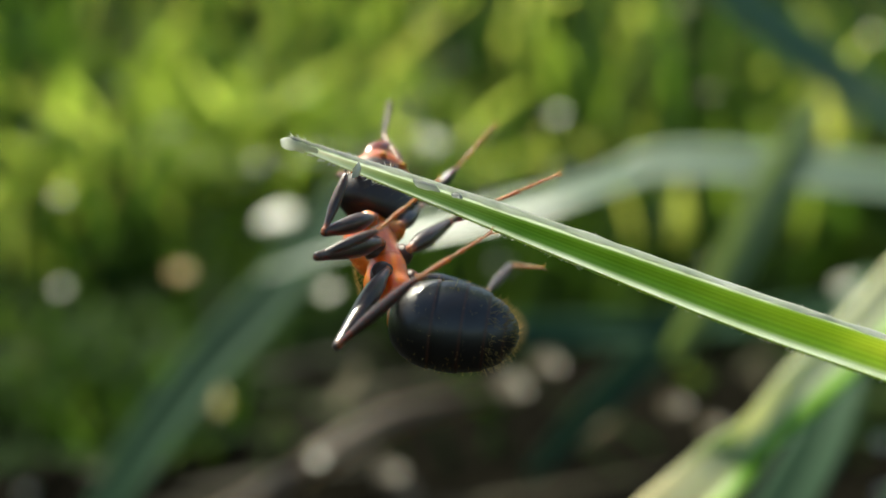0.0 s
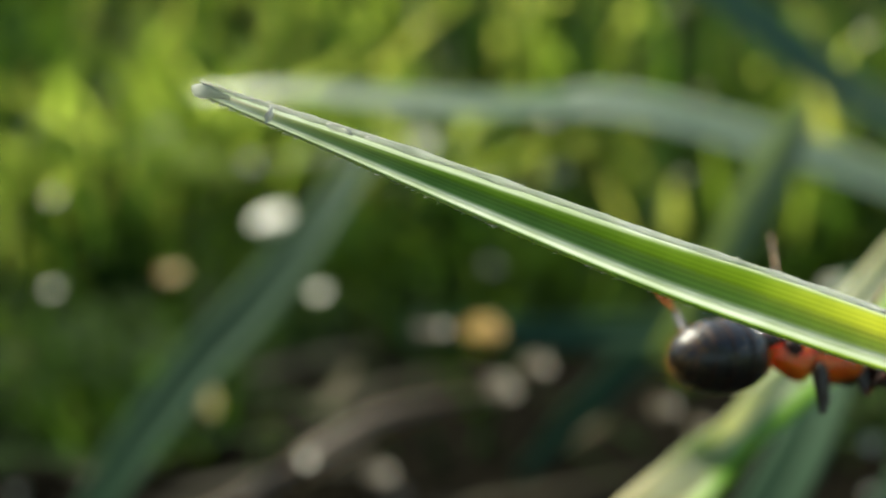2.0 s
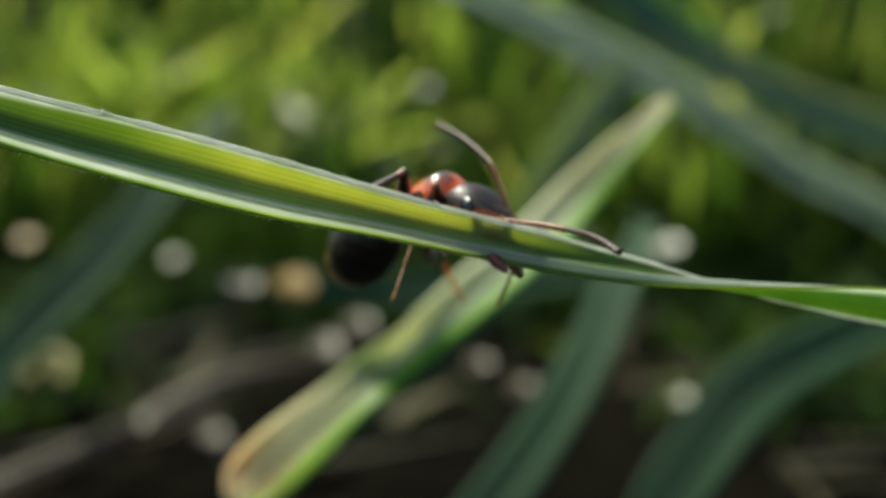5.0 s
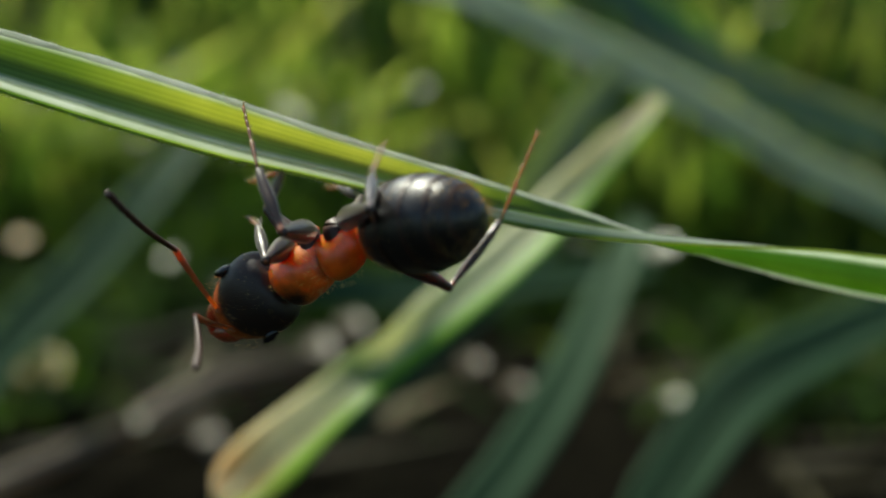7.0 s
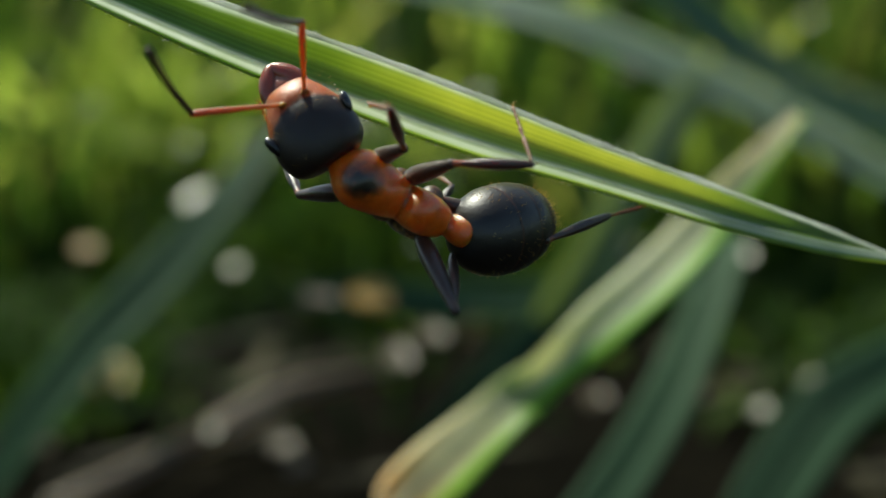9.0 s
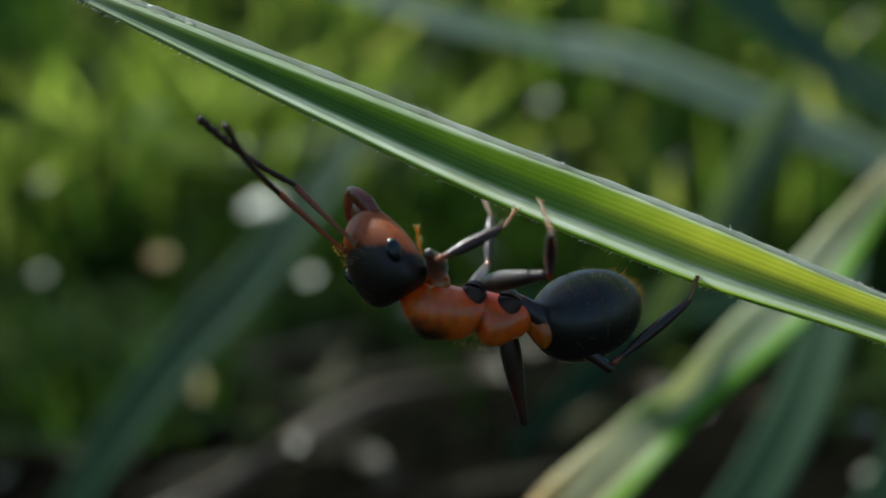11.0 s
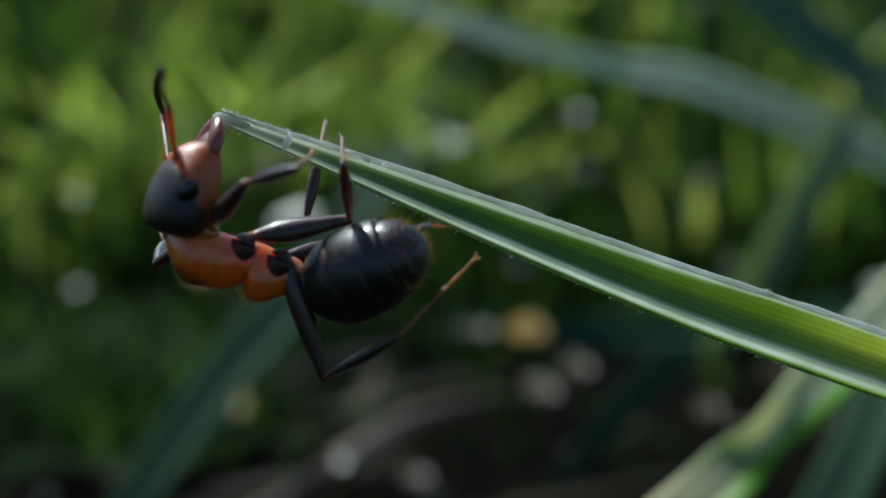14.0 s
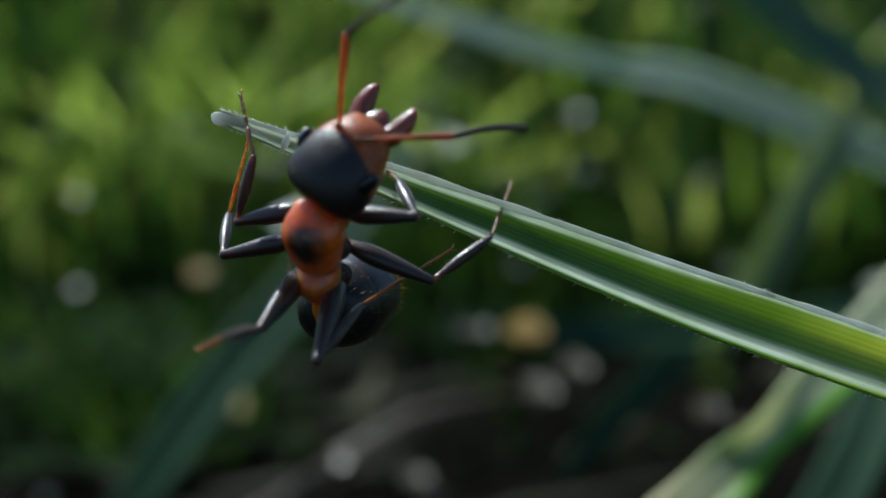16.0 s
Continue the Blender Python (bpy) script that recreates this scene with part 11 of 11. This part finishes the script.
    walk(scapes["L"], [
        (0, mm(2.46, .15, -.8, -41.3, -61.3, -4.2)), (0.167, mm(2.6, -.44, -.33, -33.8, -25.8, 3)), (0.333, mm(2.62, -.34, .42, -22.9, 8.4, 13.8)), 
        (0.5, mm(2.49, .34, .74, -1.3, 38.4, 35.4)), (0.667, mm(2.49, .34, .74, 1.7, 24.3, 62.1)), (0.833, mm(2.49, .34, .74, -2.2, 10.5, 86.1)), 
        (1, mm(2.49, .35, .74, -11.3, -.7, 110.4)), (1.5, mm(2.55, -.35, .63, -5.5, 2.6, 88)), (1.667, mm(2.53, -.26, .7, -6.6, -7.5, 69.7)), 
        (1.833, mm(2.52, -.17, .76, -4.4, -17.5, 50.8)), (2, mm(2.5, -.08, .81, 1.4, -26.1, 30.3)), (2.167, mm(2.59, .05, .64, -2.5, -27.2, 44.2)), 
        (2.5, mm(2.66, .31, .27, -10.5, -26.8, 72.2)), (2.667, mm(2.68, .04, -.31, 5.7, -32.1, 71.5)), (2.833, mm(2.41, -.12, -.87, 23, -37.1, 68.9)), 
        (3, mm(1.93, -.12, -1.29, 41.7, -41.1, 64.3)), (3.167, mm(1.95, -.54, -1.17, 37.9, -25, 65.3)), (3.333, mm(2, -.88, -.9, 34.8, -8.9, 65.1)), 
        (3.5, mm(2.09, -1.09, -.53, 31.6, 7.2, 64.1)), (4, mm(1.72, -1.2, -.73, 35.9, 24.6, 86.4)), (4.167, mm(1.9, -1.14, -.68, 59.1, 27.9, 88.8)), 
        (4.333, mm(2.06, -1.04, -.66, 83.1, 30.1, 92.5)), (4.5, mm(2.2, -.9, -.67, 107.5, 30.7, 97.1)), (4.567, mm(2.29, -.75, -.71, 96.9, 2.6, 102.7)), 
        (4.633, mm(2.37, -.58, -.74, 82.5, -23.8, 114.2)), (4.7, mm(2.42, -.41, -.76, 56.4, -44.8, 138.1)), (4.933, mm(2.51, -.28, -.67, 43.7, -44.9, 132.6)), 
        (5.167, mm(2.59, -.16, -.56, 30.9, -45.7, 127.2)), (5.4, mm(2.64, -.05, -.42, 18.1, -47.4, 122.1)), (5.633, mm(2.68, .03, -.27, 5, -49.9, 117.5)), 
        (5.867, mm(2.7, .11, -.11, -8.6, -53, 113.6)), (6.1, mm(2.71, .16, .07, -23, -56.6, 110.9)), (6.333, mm(2.69, .18, .24, -38.6, -60.4, 109.7)), 
        (6.8, mm(2.6, .17, .59, -76.7, -67.8, 115.2)), (6.867, mm(2.54, .1, .74, 51.1, -76.4, -54.4)), (6.933, mm(2.47, 0, .86, 43.7, -44.4, -91.7)), 
        (7, mm(2.39, -.12, .96, 19.2, -19.4, -122.2)), (7.167, mm(2.65, -.19, .43, 1.8, 1.4, -84.3)), (7.333, mm(2.6, -.57, -.02, .1, 28.2, -49.7)), 
        (7.5, mm(2.28, -1.04, -.16, 21.3, 49.7, -.9)), (7.667, mm(2.36, -.94, -.22, -8.8, 43.7, -28.7)), (7.833, mm(2.43, -.84, -.26, -29.7, 30.2, -46.9)), 
        (8, mm(2.49, -.72, -.29, -43.4, 13, -57.6)), (8.5, mm(2.59, -.49, -.31, -60.5, 8.3, -67.9)), (8.667, mm(2.63, -.46, -.17, -28, 22.2, -31.5)), 
        (8.833, mm(2.64, -.47, -.02, 6.8, 13.5, 7.2)), (9, mm(2.62, -.52, .12, 29.6, -12.1, 35.1)), (9.167, mm(2.62, -.52, .08, 28.6, 9.1, 13.3)), 
        (9.333, mm(2.62, -.52, .03, 18.7, 28.1, -11.6)), (9.5, mm(2.62, -.53, -.01, -2.3, 40.2, -45.4)), (9.567, mm(2.6, -.57, -.04, -7.3, 44.5, -59.5)), 
        (9.7, mm(2.56, -.66, -.09, -22.2, 49.5, -91.9)), (9.933, mm(2.58, -.59, -.16, -7.3, 47.9, -74.7)), (10.167, mm(2.6, -.52, -.22, 5.6, 43.6, -59.6)), 
        (10.4, mm(2.61, -.45, -.28, 15.7, 37.3, -47.1)), (10.633, mm(2.62, -.38, -.34, 23.2, 29.6, -37.1)), (10.867, mm(2.62, -.31, -.4, 28.8, 20.9, -28.8)), 
        (11.1, mm(2.61, -.24, -.46, 32.8, 11.8, -21.8)), (11.8, mm(2.57, -.02, -.63, 38, -17.6, -4.1)), (12, mm(2.43, -.73, -.46, 40.7, 11.4, 12.9)), 
        (12.5, mm(2.49, -.71, -.33, 52.8, -4, 38.1)), (13, mm(2.33, -.79, -.59, 73.7, -15, 41.6)), (13.167, mm(2.3, -.76, -.68, 63.2, 7.4, 35.5)), 
        (13.333, mm(2.27, -.73, -.76, 48.8, 27.9, 24.3)), (13.5, mm(2.23, -.69, -.84, 25.4, 44, 3.5)), (13.667, mm(2.12, -.53, -1.04, 43.4, 46.9, 26.6)), 
        (14, mm(1.9, -.1, -1.31, 76.2, 37.8, 70)), (14.5, mm(1.99, -.37, -1.21, 92.3, 54.7, 87)), (14.667, mm(2, -.37, -1.2, 67.8, 52.3, 73.9)), 
        (15, mm(2.02, -.38, -1.19, 28.6, 39.9, 58.7)), (15.5, mm(2.43, -.27, -.81, 48.7, 50.3, 87.4)), (15.667, mm(2.45, -.28, -.78, 15.4, 48.5, 47.4)), 
        (15.833, mm(2.47, -.29, -.75, -6.9, 34.7, 18)), (16, mm(2.48, -.29, -.72, -17.5, 15.4, -.9)), ])
    walk(funiculuss["L"], [
        (0, mm(3.28, .09, .71, 17.1, 42.7, -153.3)), (0.167, mm(4.15, -.36, .42, -7.4, 38.5, 134.5)), (0.333, mm(4.27, .06, .17, -12, 19.9, 76.2)), 
        (0.5, mm(3.59, 1.12, -.33, 1.4, 6, 23.2)), (0.667, mm(3.23, 1.73, .03, -3.2, 4.9, 61.7)), (0.833, mm(2.61, 2.03, .42, -7.6, 7, 100.2)), 
        (1, mm(1.89, 1.96, .76, -9.7, 11.2, 138.8)), (1.167, mm(2.14, 1.79, .75, -8.4, 18.4, 128.2)), (1.5, mm(2.61, 1.37, .55, -10.1, 32.7, 105.5)), 
        (1.667, mm(3.13, 1.34, .92, -6.7, 26.1, 76.6)), (1.833, mm(3.55, 1.1, 1.28, -.5, 21.6, 48.6)), (2, mm(3.83, .7, 1.57, 7.1, 20.4, 20.8)), 
        (2.167, mm(3.68, 1.11, 1.42, 8.3, 22.2, 23.2)), (2.5, mm(3.13, 1.77, 1.04, 11, 25.6, 28)), (2.667, mm(3.14, 1.42, .6, 22.1, 12.4, 40.9)), 
        (2.833, mm(2.9, 1.16, .16, 29.8, -2.6, 50.8)), (3, mm(2.49, 1.05, -.16, 35.1, -18.7, 59)), (3.167, mm(2.6, .88, -.44, 34.8, 3.3, 57.6)), 
        (3.333, mm(2.72, .66, -.64, 33.9, 25.3, 55.8)), (3.5, mm(2.84, .44, -.75, 31.8, 47.2, 53)), (4, mm(1.82, .36, -1.44, 30.5, 16.3, 42.8)), 
        (4.167, mm(1.93, .38, -1.49, 49.9, 32.9, 56.5)), (4.333, mm(1.99, .45, -1.52, 77.8, 43.3, 79.5)), (4.5, mm(2.01, .57, -1.55, 111.1, 42.8, 108.1)), 
        (4.567, mm(1.91, .93, -.79, 102.4, 20.7, 117.7)), (4.633, mm(1.72, .85, -.05, 90.8, .3, 129.8)), (4.7, mm(1.52, .41, .45, 74.5, -16.5, 146.4)), 
        (4.933, mm(1.69, .62, .54, 84, -19, 152.8)), (5.167, mm(1.86, .8, .67, 93.4, -22.4, 158.9)), (5.4, mm(2.03, .93, .84, 102.6, -26.7, 164.5)), 
        (5.633, mm(2.17, 1.02, 1.04, 111.8, -31.7, 169.4)), (5.867, mm(2.29, 1.05, 1.27, 120.9, -37.3, 173.6)), (6.1, mm(2.37, 1.04, 1.5, 130.3, -43.5, 176.9)), 
        (6.333, mm(2.4, .98, 1.74, 140.3, -49.9, 179)), (6.8, mm(2.32, .76, 2.18, 165.1, -63, 176.9)), (6.867, mm(2.77, -.23, 2.41, 121.7, -60.1, -165.8)), 
        (6.933, mm(2.43, -1.23, 2.06, 86.8, -52.6, -157.6)), (7, mm(1.53, -1.49, 1.53, 58.7, -43.9, -157.7)), (7.167, mm(2.82, -1.9, .39, 7.5, -28.4, -90.3)), 
        (7.333, mm(3.58, -1.72, -.83, -5.9, 13, -52.7)), (7.5, mm(3.4, -1.06, -1.47, 15.2, 53, -4.8)), (7.667, mm(3.45, -1.54, -1.4, 15.5, 50, -2)), 
        (7.833, mm(3.44, -1.92, -1.12, 15.7, 47.1, .6)), (8, mm(3.39, -2.14, -.67, 15.6, 44.1, 3)), (8.167, mm(3.34, -2.12, -.65, -33.1, 24.2, -45.4)), 
        (8.333, mm(3.29, -2.1, -.61, -54.9, -14.5, -66.9)), (8.5, mm(3.23, -2.07, -.56, -67.5, -57.6, -78.5)), (8.667, mm(3.99, -1.29, -.82, -52.3, -56.2, -65.2)), 
        (8.833, mm(4.3, -.26, -.42, -37.1, -56.8, -51.8)), (9, mm(4, .45, .48, -21.8, -59.3, -38.7)), (9.167, mm(4.28, -.13, -.19, -18.2, -45.4, -52.8)), 
        (9.333, mm(4.11, -.83, -.78, -19.3, -31.4, -63.5)), (9.5, mm(3.54, -1.46, -1.12, -22.9, -17.8, -73.2)), (9.567, mm(3.22, -1.63, -1.25, -18.5, -16.2, -70.6)), 
        (9.7, mm(2.52, -1.77, -1.4, -9.5, -13.5, -65.1)), (9.933, mm(2.89, -1.7, -1.43, -12.7, -12.2, -64.2)), (10.167, mm(3.23, -1.6, -1.4, -15.9, -10.8, -63.4)), 
        (10.4, mm(3.54, -1.46, -1.32, -19.1, -9.4, -62.7)), (10.633, mm(3.81, -1.29, -1.19, -22.2, -8, -62)), (10.867, mm(4.03, -1.09, -1.01, -25.3, -6.5, -61.5)), 
        (11.1, mm(4.18, -.86, -.81, -28.4, -5, -61)), (11.333, mm(4.26, -.63, -.58, -31.4, -3.5, -60.6)), (11.8, mm(4.2, -.14, -.11, -37.5, -.4, -60)), 
        (11.867, mm(4.25, -.22, -.37, -38.8, -7.4, -63.8)), (12, mm(4.07, -.36, -.8, -40, -21.7, -71.1)), (12.167, mm(4.04, -.1, -.62, -37.9, -29.9, -58.5)), 
        (12.5, mm(3.84, .35, -.21, -40.7, -46.5, -29.3)), (12.667, mm(3.76, .36, -.2, -60, -51.4, -32)), (12.833, mm(3.67, .35, -.18, -81.4, -56.7, -31.9)), 
        (13, mm(3.58, .31, -.15, -106.4, -61.6, -27.7)), (13.167, mm(3.69, .23, -.9, -74.7, -50, -68.9)), (13.333, mm(3.65, -.11, -1.57, -62.8, -31.1, -91.4)), 
        (13.5, mm(3.47, -.61, -2.03, -60.1, -10.3, -107)), (13.667, mm(3.17, -.01, -2.3, -65.7, -7.3, -99.1)), (13.833, mm(2.8, .6, -2.41, -70.8, -3.5, -91.6)), 
        (14, mm(2.37, 1.18, -2.36, -75.3, .9, -84.6)), (14.167, mm(2.26, 1, -2.47, -80.4, 43.4, -87.1)), (14.333, mm(2.15, .82, -2.56, -132.7, 83.3, -137.6)), 
        (14.5, mm(2.04, .62, -2.61, 112.5, 50.5, 109.4)), (14.667, mm(2.29, .64, -2.56, -2, 71.2, 8.9)), (14.833, mm(2.52, .68, -2.45, -48.7, 28.4, -22.5)), 
        (15, mm(2.7, .75, -2.29, -68.9, -17.5, -17)), (15.167, mm(2.65, .8, -2.28, -57.7, 17, -13.8)), (15.333, mm(2.58, .82, -2.23, -38.2, 49.5, .6)), 
        (15.5, mm(2.48, .82, -2.13, 27, 67.6, 61.6)), (15.667, mm(3.22, .56, -2.07, -35.9, 45.7, -6.6)), (15.833, mm(3.81, .15, -1.73, -48.3, 8.7, -25.7)), 
        (16, mm(4.14, -.32, -1.18, -48.8, -29.7, -38.8)), ])
    walk(jaws["R"], [(0, mm(.78, -0.31, -.1, 0, 0, 5)), (3.5, mm(.78, -0.31, -.1, 0, 0, 2)), (4.2, mm(.78, -0.31, -.1, 0, 0, -24)), (4.7, mm(.78, -0.31, -.1, 0, 0, -20)), (6.8, mm(.78, -0.31, -.1, 0, 0, 5)), (13.5, mm(.78, -0.31, -.1, 0, 0, 5)), (14.5, mm(.78, -0.31, -.1, 0, 0, -10)), (15, mm(.78, -0.31, -.1, 0, 0, -30)), (15.5, mm(.78, -0.31, -.1, 0, 0, -12)), (16, mm(.78, -0.31, -.1, 0, 0, -34))])
    walk(jaws["L"], [(0, mm(.78, 0.31, -.1, 0, 0, -5)), (3.5, mm(.78, 0.31, -.1, 0, 0, -2)), (4.2, mm(.78, 0.31, -.1, 0, 0, 24)), (4.7, mm(.78, 0.31, -.1, 0, 0, 20)), (6.8, mm(.78, 0.31, -.1, 0, 0, -5)), (13.5, mm(.78, 0.31, -.1, 0, 0, -5)), (14.5, mm(.78, 0.31, -.1, 0, 0, 10)), (15, mm(.78, 0.31, -.1, 0, 0, 30)), (15.5, mm(.78, 0.31, -.1, 0, 0, 12)), (16, mm(.78, 0.31, -.1, 0, 0, 34))])
    walk(blade, [
        (0, mm(-3.05, 23.97, 40.22, 21.7, 21.2, 2.1)), (0.5, mm(-3.21, 23.95, 40.10, 24.5, 20.8, 2.2)), (1, mm(-3.23, 23.97, 40.19, 27.3, 20.8, 2.1)), 
        (1.5, mm(-3.51, 24.12, 40.71, 15, 21.3, 2)), (2, mm(-3.98, 24.27, 41.34, -7, 21.2, 2.1)), (2.5, mm(-5.42, 24.33, 41.72, -20.7, 21.6, 2.1)), 
        (3, mm(-4.06, 24.25, 41.54, -32.3, 18.7, 2.8)), (3.5, mm(-4.33, 24.22, 41.32, -24.8, 18.7, 2.8)), (4, mm(-3.9, 24.11, 40.91, -24.8, 18.1, 2.9)), 
        (4.5, mm(-4.15, 23.99, 40.46, -24.9, 17.3, 3.1)), (4.7, mm(-4.21, 23.99, 40.45, -24.9, 17.2, 3.1)), (6.8, mm(-4.62, 24.47, 42.20, -25.1, 19.2, 2.6)), 
        (7, mm(-4.75, 24.5, 42.30, -25.1, 19.2, 2.6)), (7.5, mm(-4.31, 24.49, 42.26, -25.2, 19.1, 2.6)), (8, mm(-5.2, 24.58, 42.82, -22.8, 20.2, 2.5)), 
        (8.5, mm(-5.01, 24.72, 43.59, -20.5, 21.5, 2.3)), (9, mm(-4.99, 24.72, 43.78, -18.1, 22, 2.3)), (9.5, mm(-5.04, 24.75, 43.79, -15.8, 22.9, 2.1)), 
        (9.7, mm(-4.58, 24.77, 43.84, -15, 24.1, 1.8)), (10.75, mm(-6.08, 25.43, 42.5, -15, 22.95, -1.8)), (11.8, mm(-8.9, 25.85, 40.19, -15, 22.65, -5.8)), 
        (12, mm(-9.13, 25.76, 39.78, -15, 20.85, -5.3)), (12.5, mm(-7.51, 25.97, 40.51, -15, 20.55, -5.3)), (13, mm(-7.14, 25.96, 40.48, -15, 20.85, -5.5)), 
        (13.5, mm(-6.57, 25.91, 40.2, -15, 20.05, -5.4)), (14, mm(-6.57, 25.91, 40.3, -15, 20.05, -5.4)), (14.5, mm(-6.51, 25.91, 40.34, -15, 20.05, -5.4)), 
        (15, mm(-6.66, 25.92, 40.37, -15, 20.05, -5.4)), (15.5, mm(-6.6, 25.88, 40.23, -15, 20.05, -5.4)), (16, mm(-6.6, 25.9, 40.31, -15, 20.05, -5.4)), ])
    walk(dry_leaf, [(0, mm(0, 0, 0)), (3.5, mm(0, 0, 0)), (4.5, mm(0.3, 0, 0)), (7, mm(0.45, 0, 0)), (9, mm(0.45, 0, 0)), (9.7, mm(0.3, 0, 0)), (11.8, mm(-2, 0, 0)), (16, mm(-2.2, 0, 0))])
    walk(pale_leaf, [
        (0, mm(15.19, 90.70, 27.89, -14, 0, 0)), (0.5, mm(15.17, 91.14, 27.95, -14, 0, 0)), (1, mm(14.88, 91.58, 28.30, -14, 0, 0)), (1.5, mm(14.60, 92.02, 28.49, -14, 1.9, -0.5)),
        (2, mm(11.39, 92.46, 32.60, -14.5, 9, -3)), (2.5, mm(11.47, 92.90, 36.55, -15, 12.5, -4)), (3, mm(11.45, 92.92, 35.73, -14.8, 14, -4.2)), (3.5, mm(11.46, 92.95, 36.93, -14.6, 16.5, -4.2)),
        (4.5, mm(11.86, 92.99, 39.10, -14.9, 19.4, -5)), (7, mm(12.55, 93.11, 38.71, -14.7, 18, -4.5)), (9, mm(12.38, 93.20, 37.58, -14.5, 15.5, -4)), (9.5, mm(12.50, 93.24, 37.18, -14.5, 15, -4)),
        (11.8, mm(10.75, 93.40, 34.35, -14.4, 14, -3.5)), (12.5, mm(10.86, 93.45, 34.35, -14.4, 14.5, -3.5)), (13.5, mm(12.63, 93.52, 34.54, -14.4, 14.5, -3.5)), (16, mm(12.75, 93.70, 34.52, -14.4, 14.5, -3.5)),
    ])
    walk(pale_leaf_tip, [
        (0, mm(0, 0, 0, 0, 0, 0)), (0.5, mm(0, 0, 0, 0, 0, 0)), (1, mm(0, 0, 0, 0, 0, 0)), (1.5, mm(0, 0, 0, 0, 1, 0)),
        (2, mm(0, 0, 0, 0, 9, 0)), (2.5, mm(0, 0, 0, 0, 17, 0)), (3, mm(0, 0, 0, 0, 17, 0)), (3.5, mm(0, 0, 0, 0, 17, 0)),
        (4.5, mm(0, 0, 0, 0, 17, 0)), (7, mm(0, 0, 0, 0, 17, 0)), (9, mm(0, 0, 0, 0, 17, 0)), (9.5, mm(0, 0, 0, 0, 17, 0)),
        (11.8, mm(0, 0, 0, 0, 18, 0)), (12.5, mm(0, 0, 0, 0, 18, 0)), (13.5, mm(0, 0, 0, 0, 18, 0)), (16, mm(0, 0, 0, 0, 18, 0)),
    ])


motions()
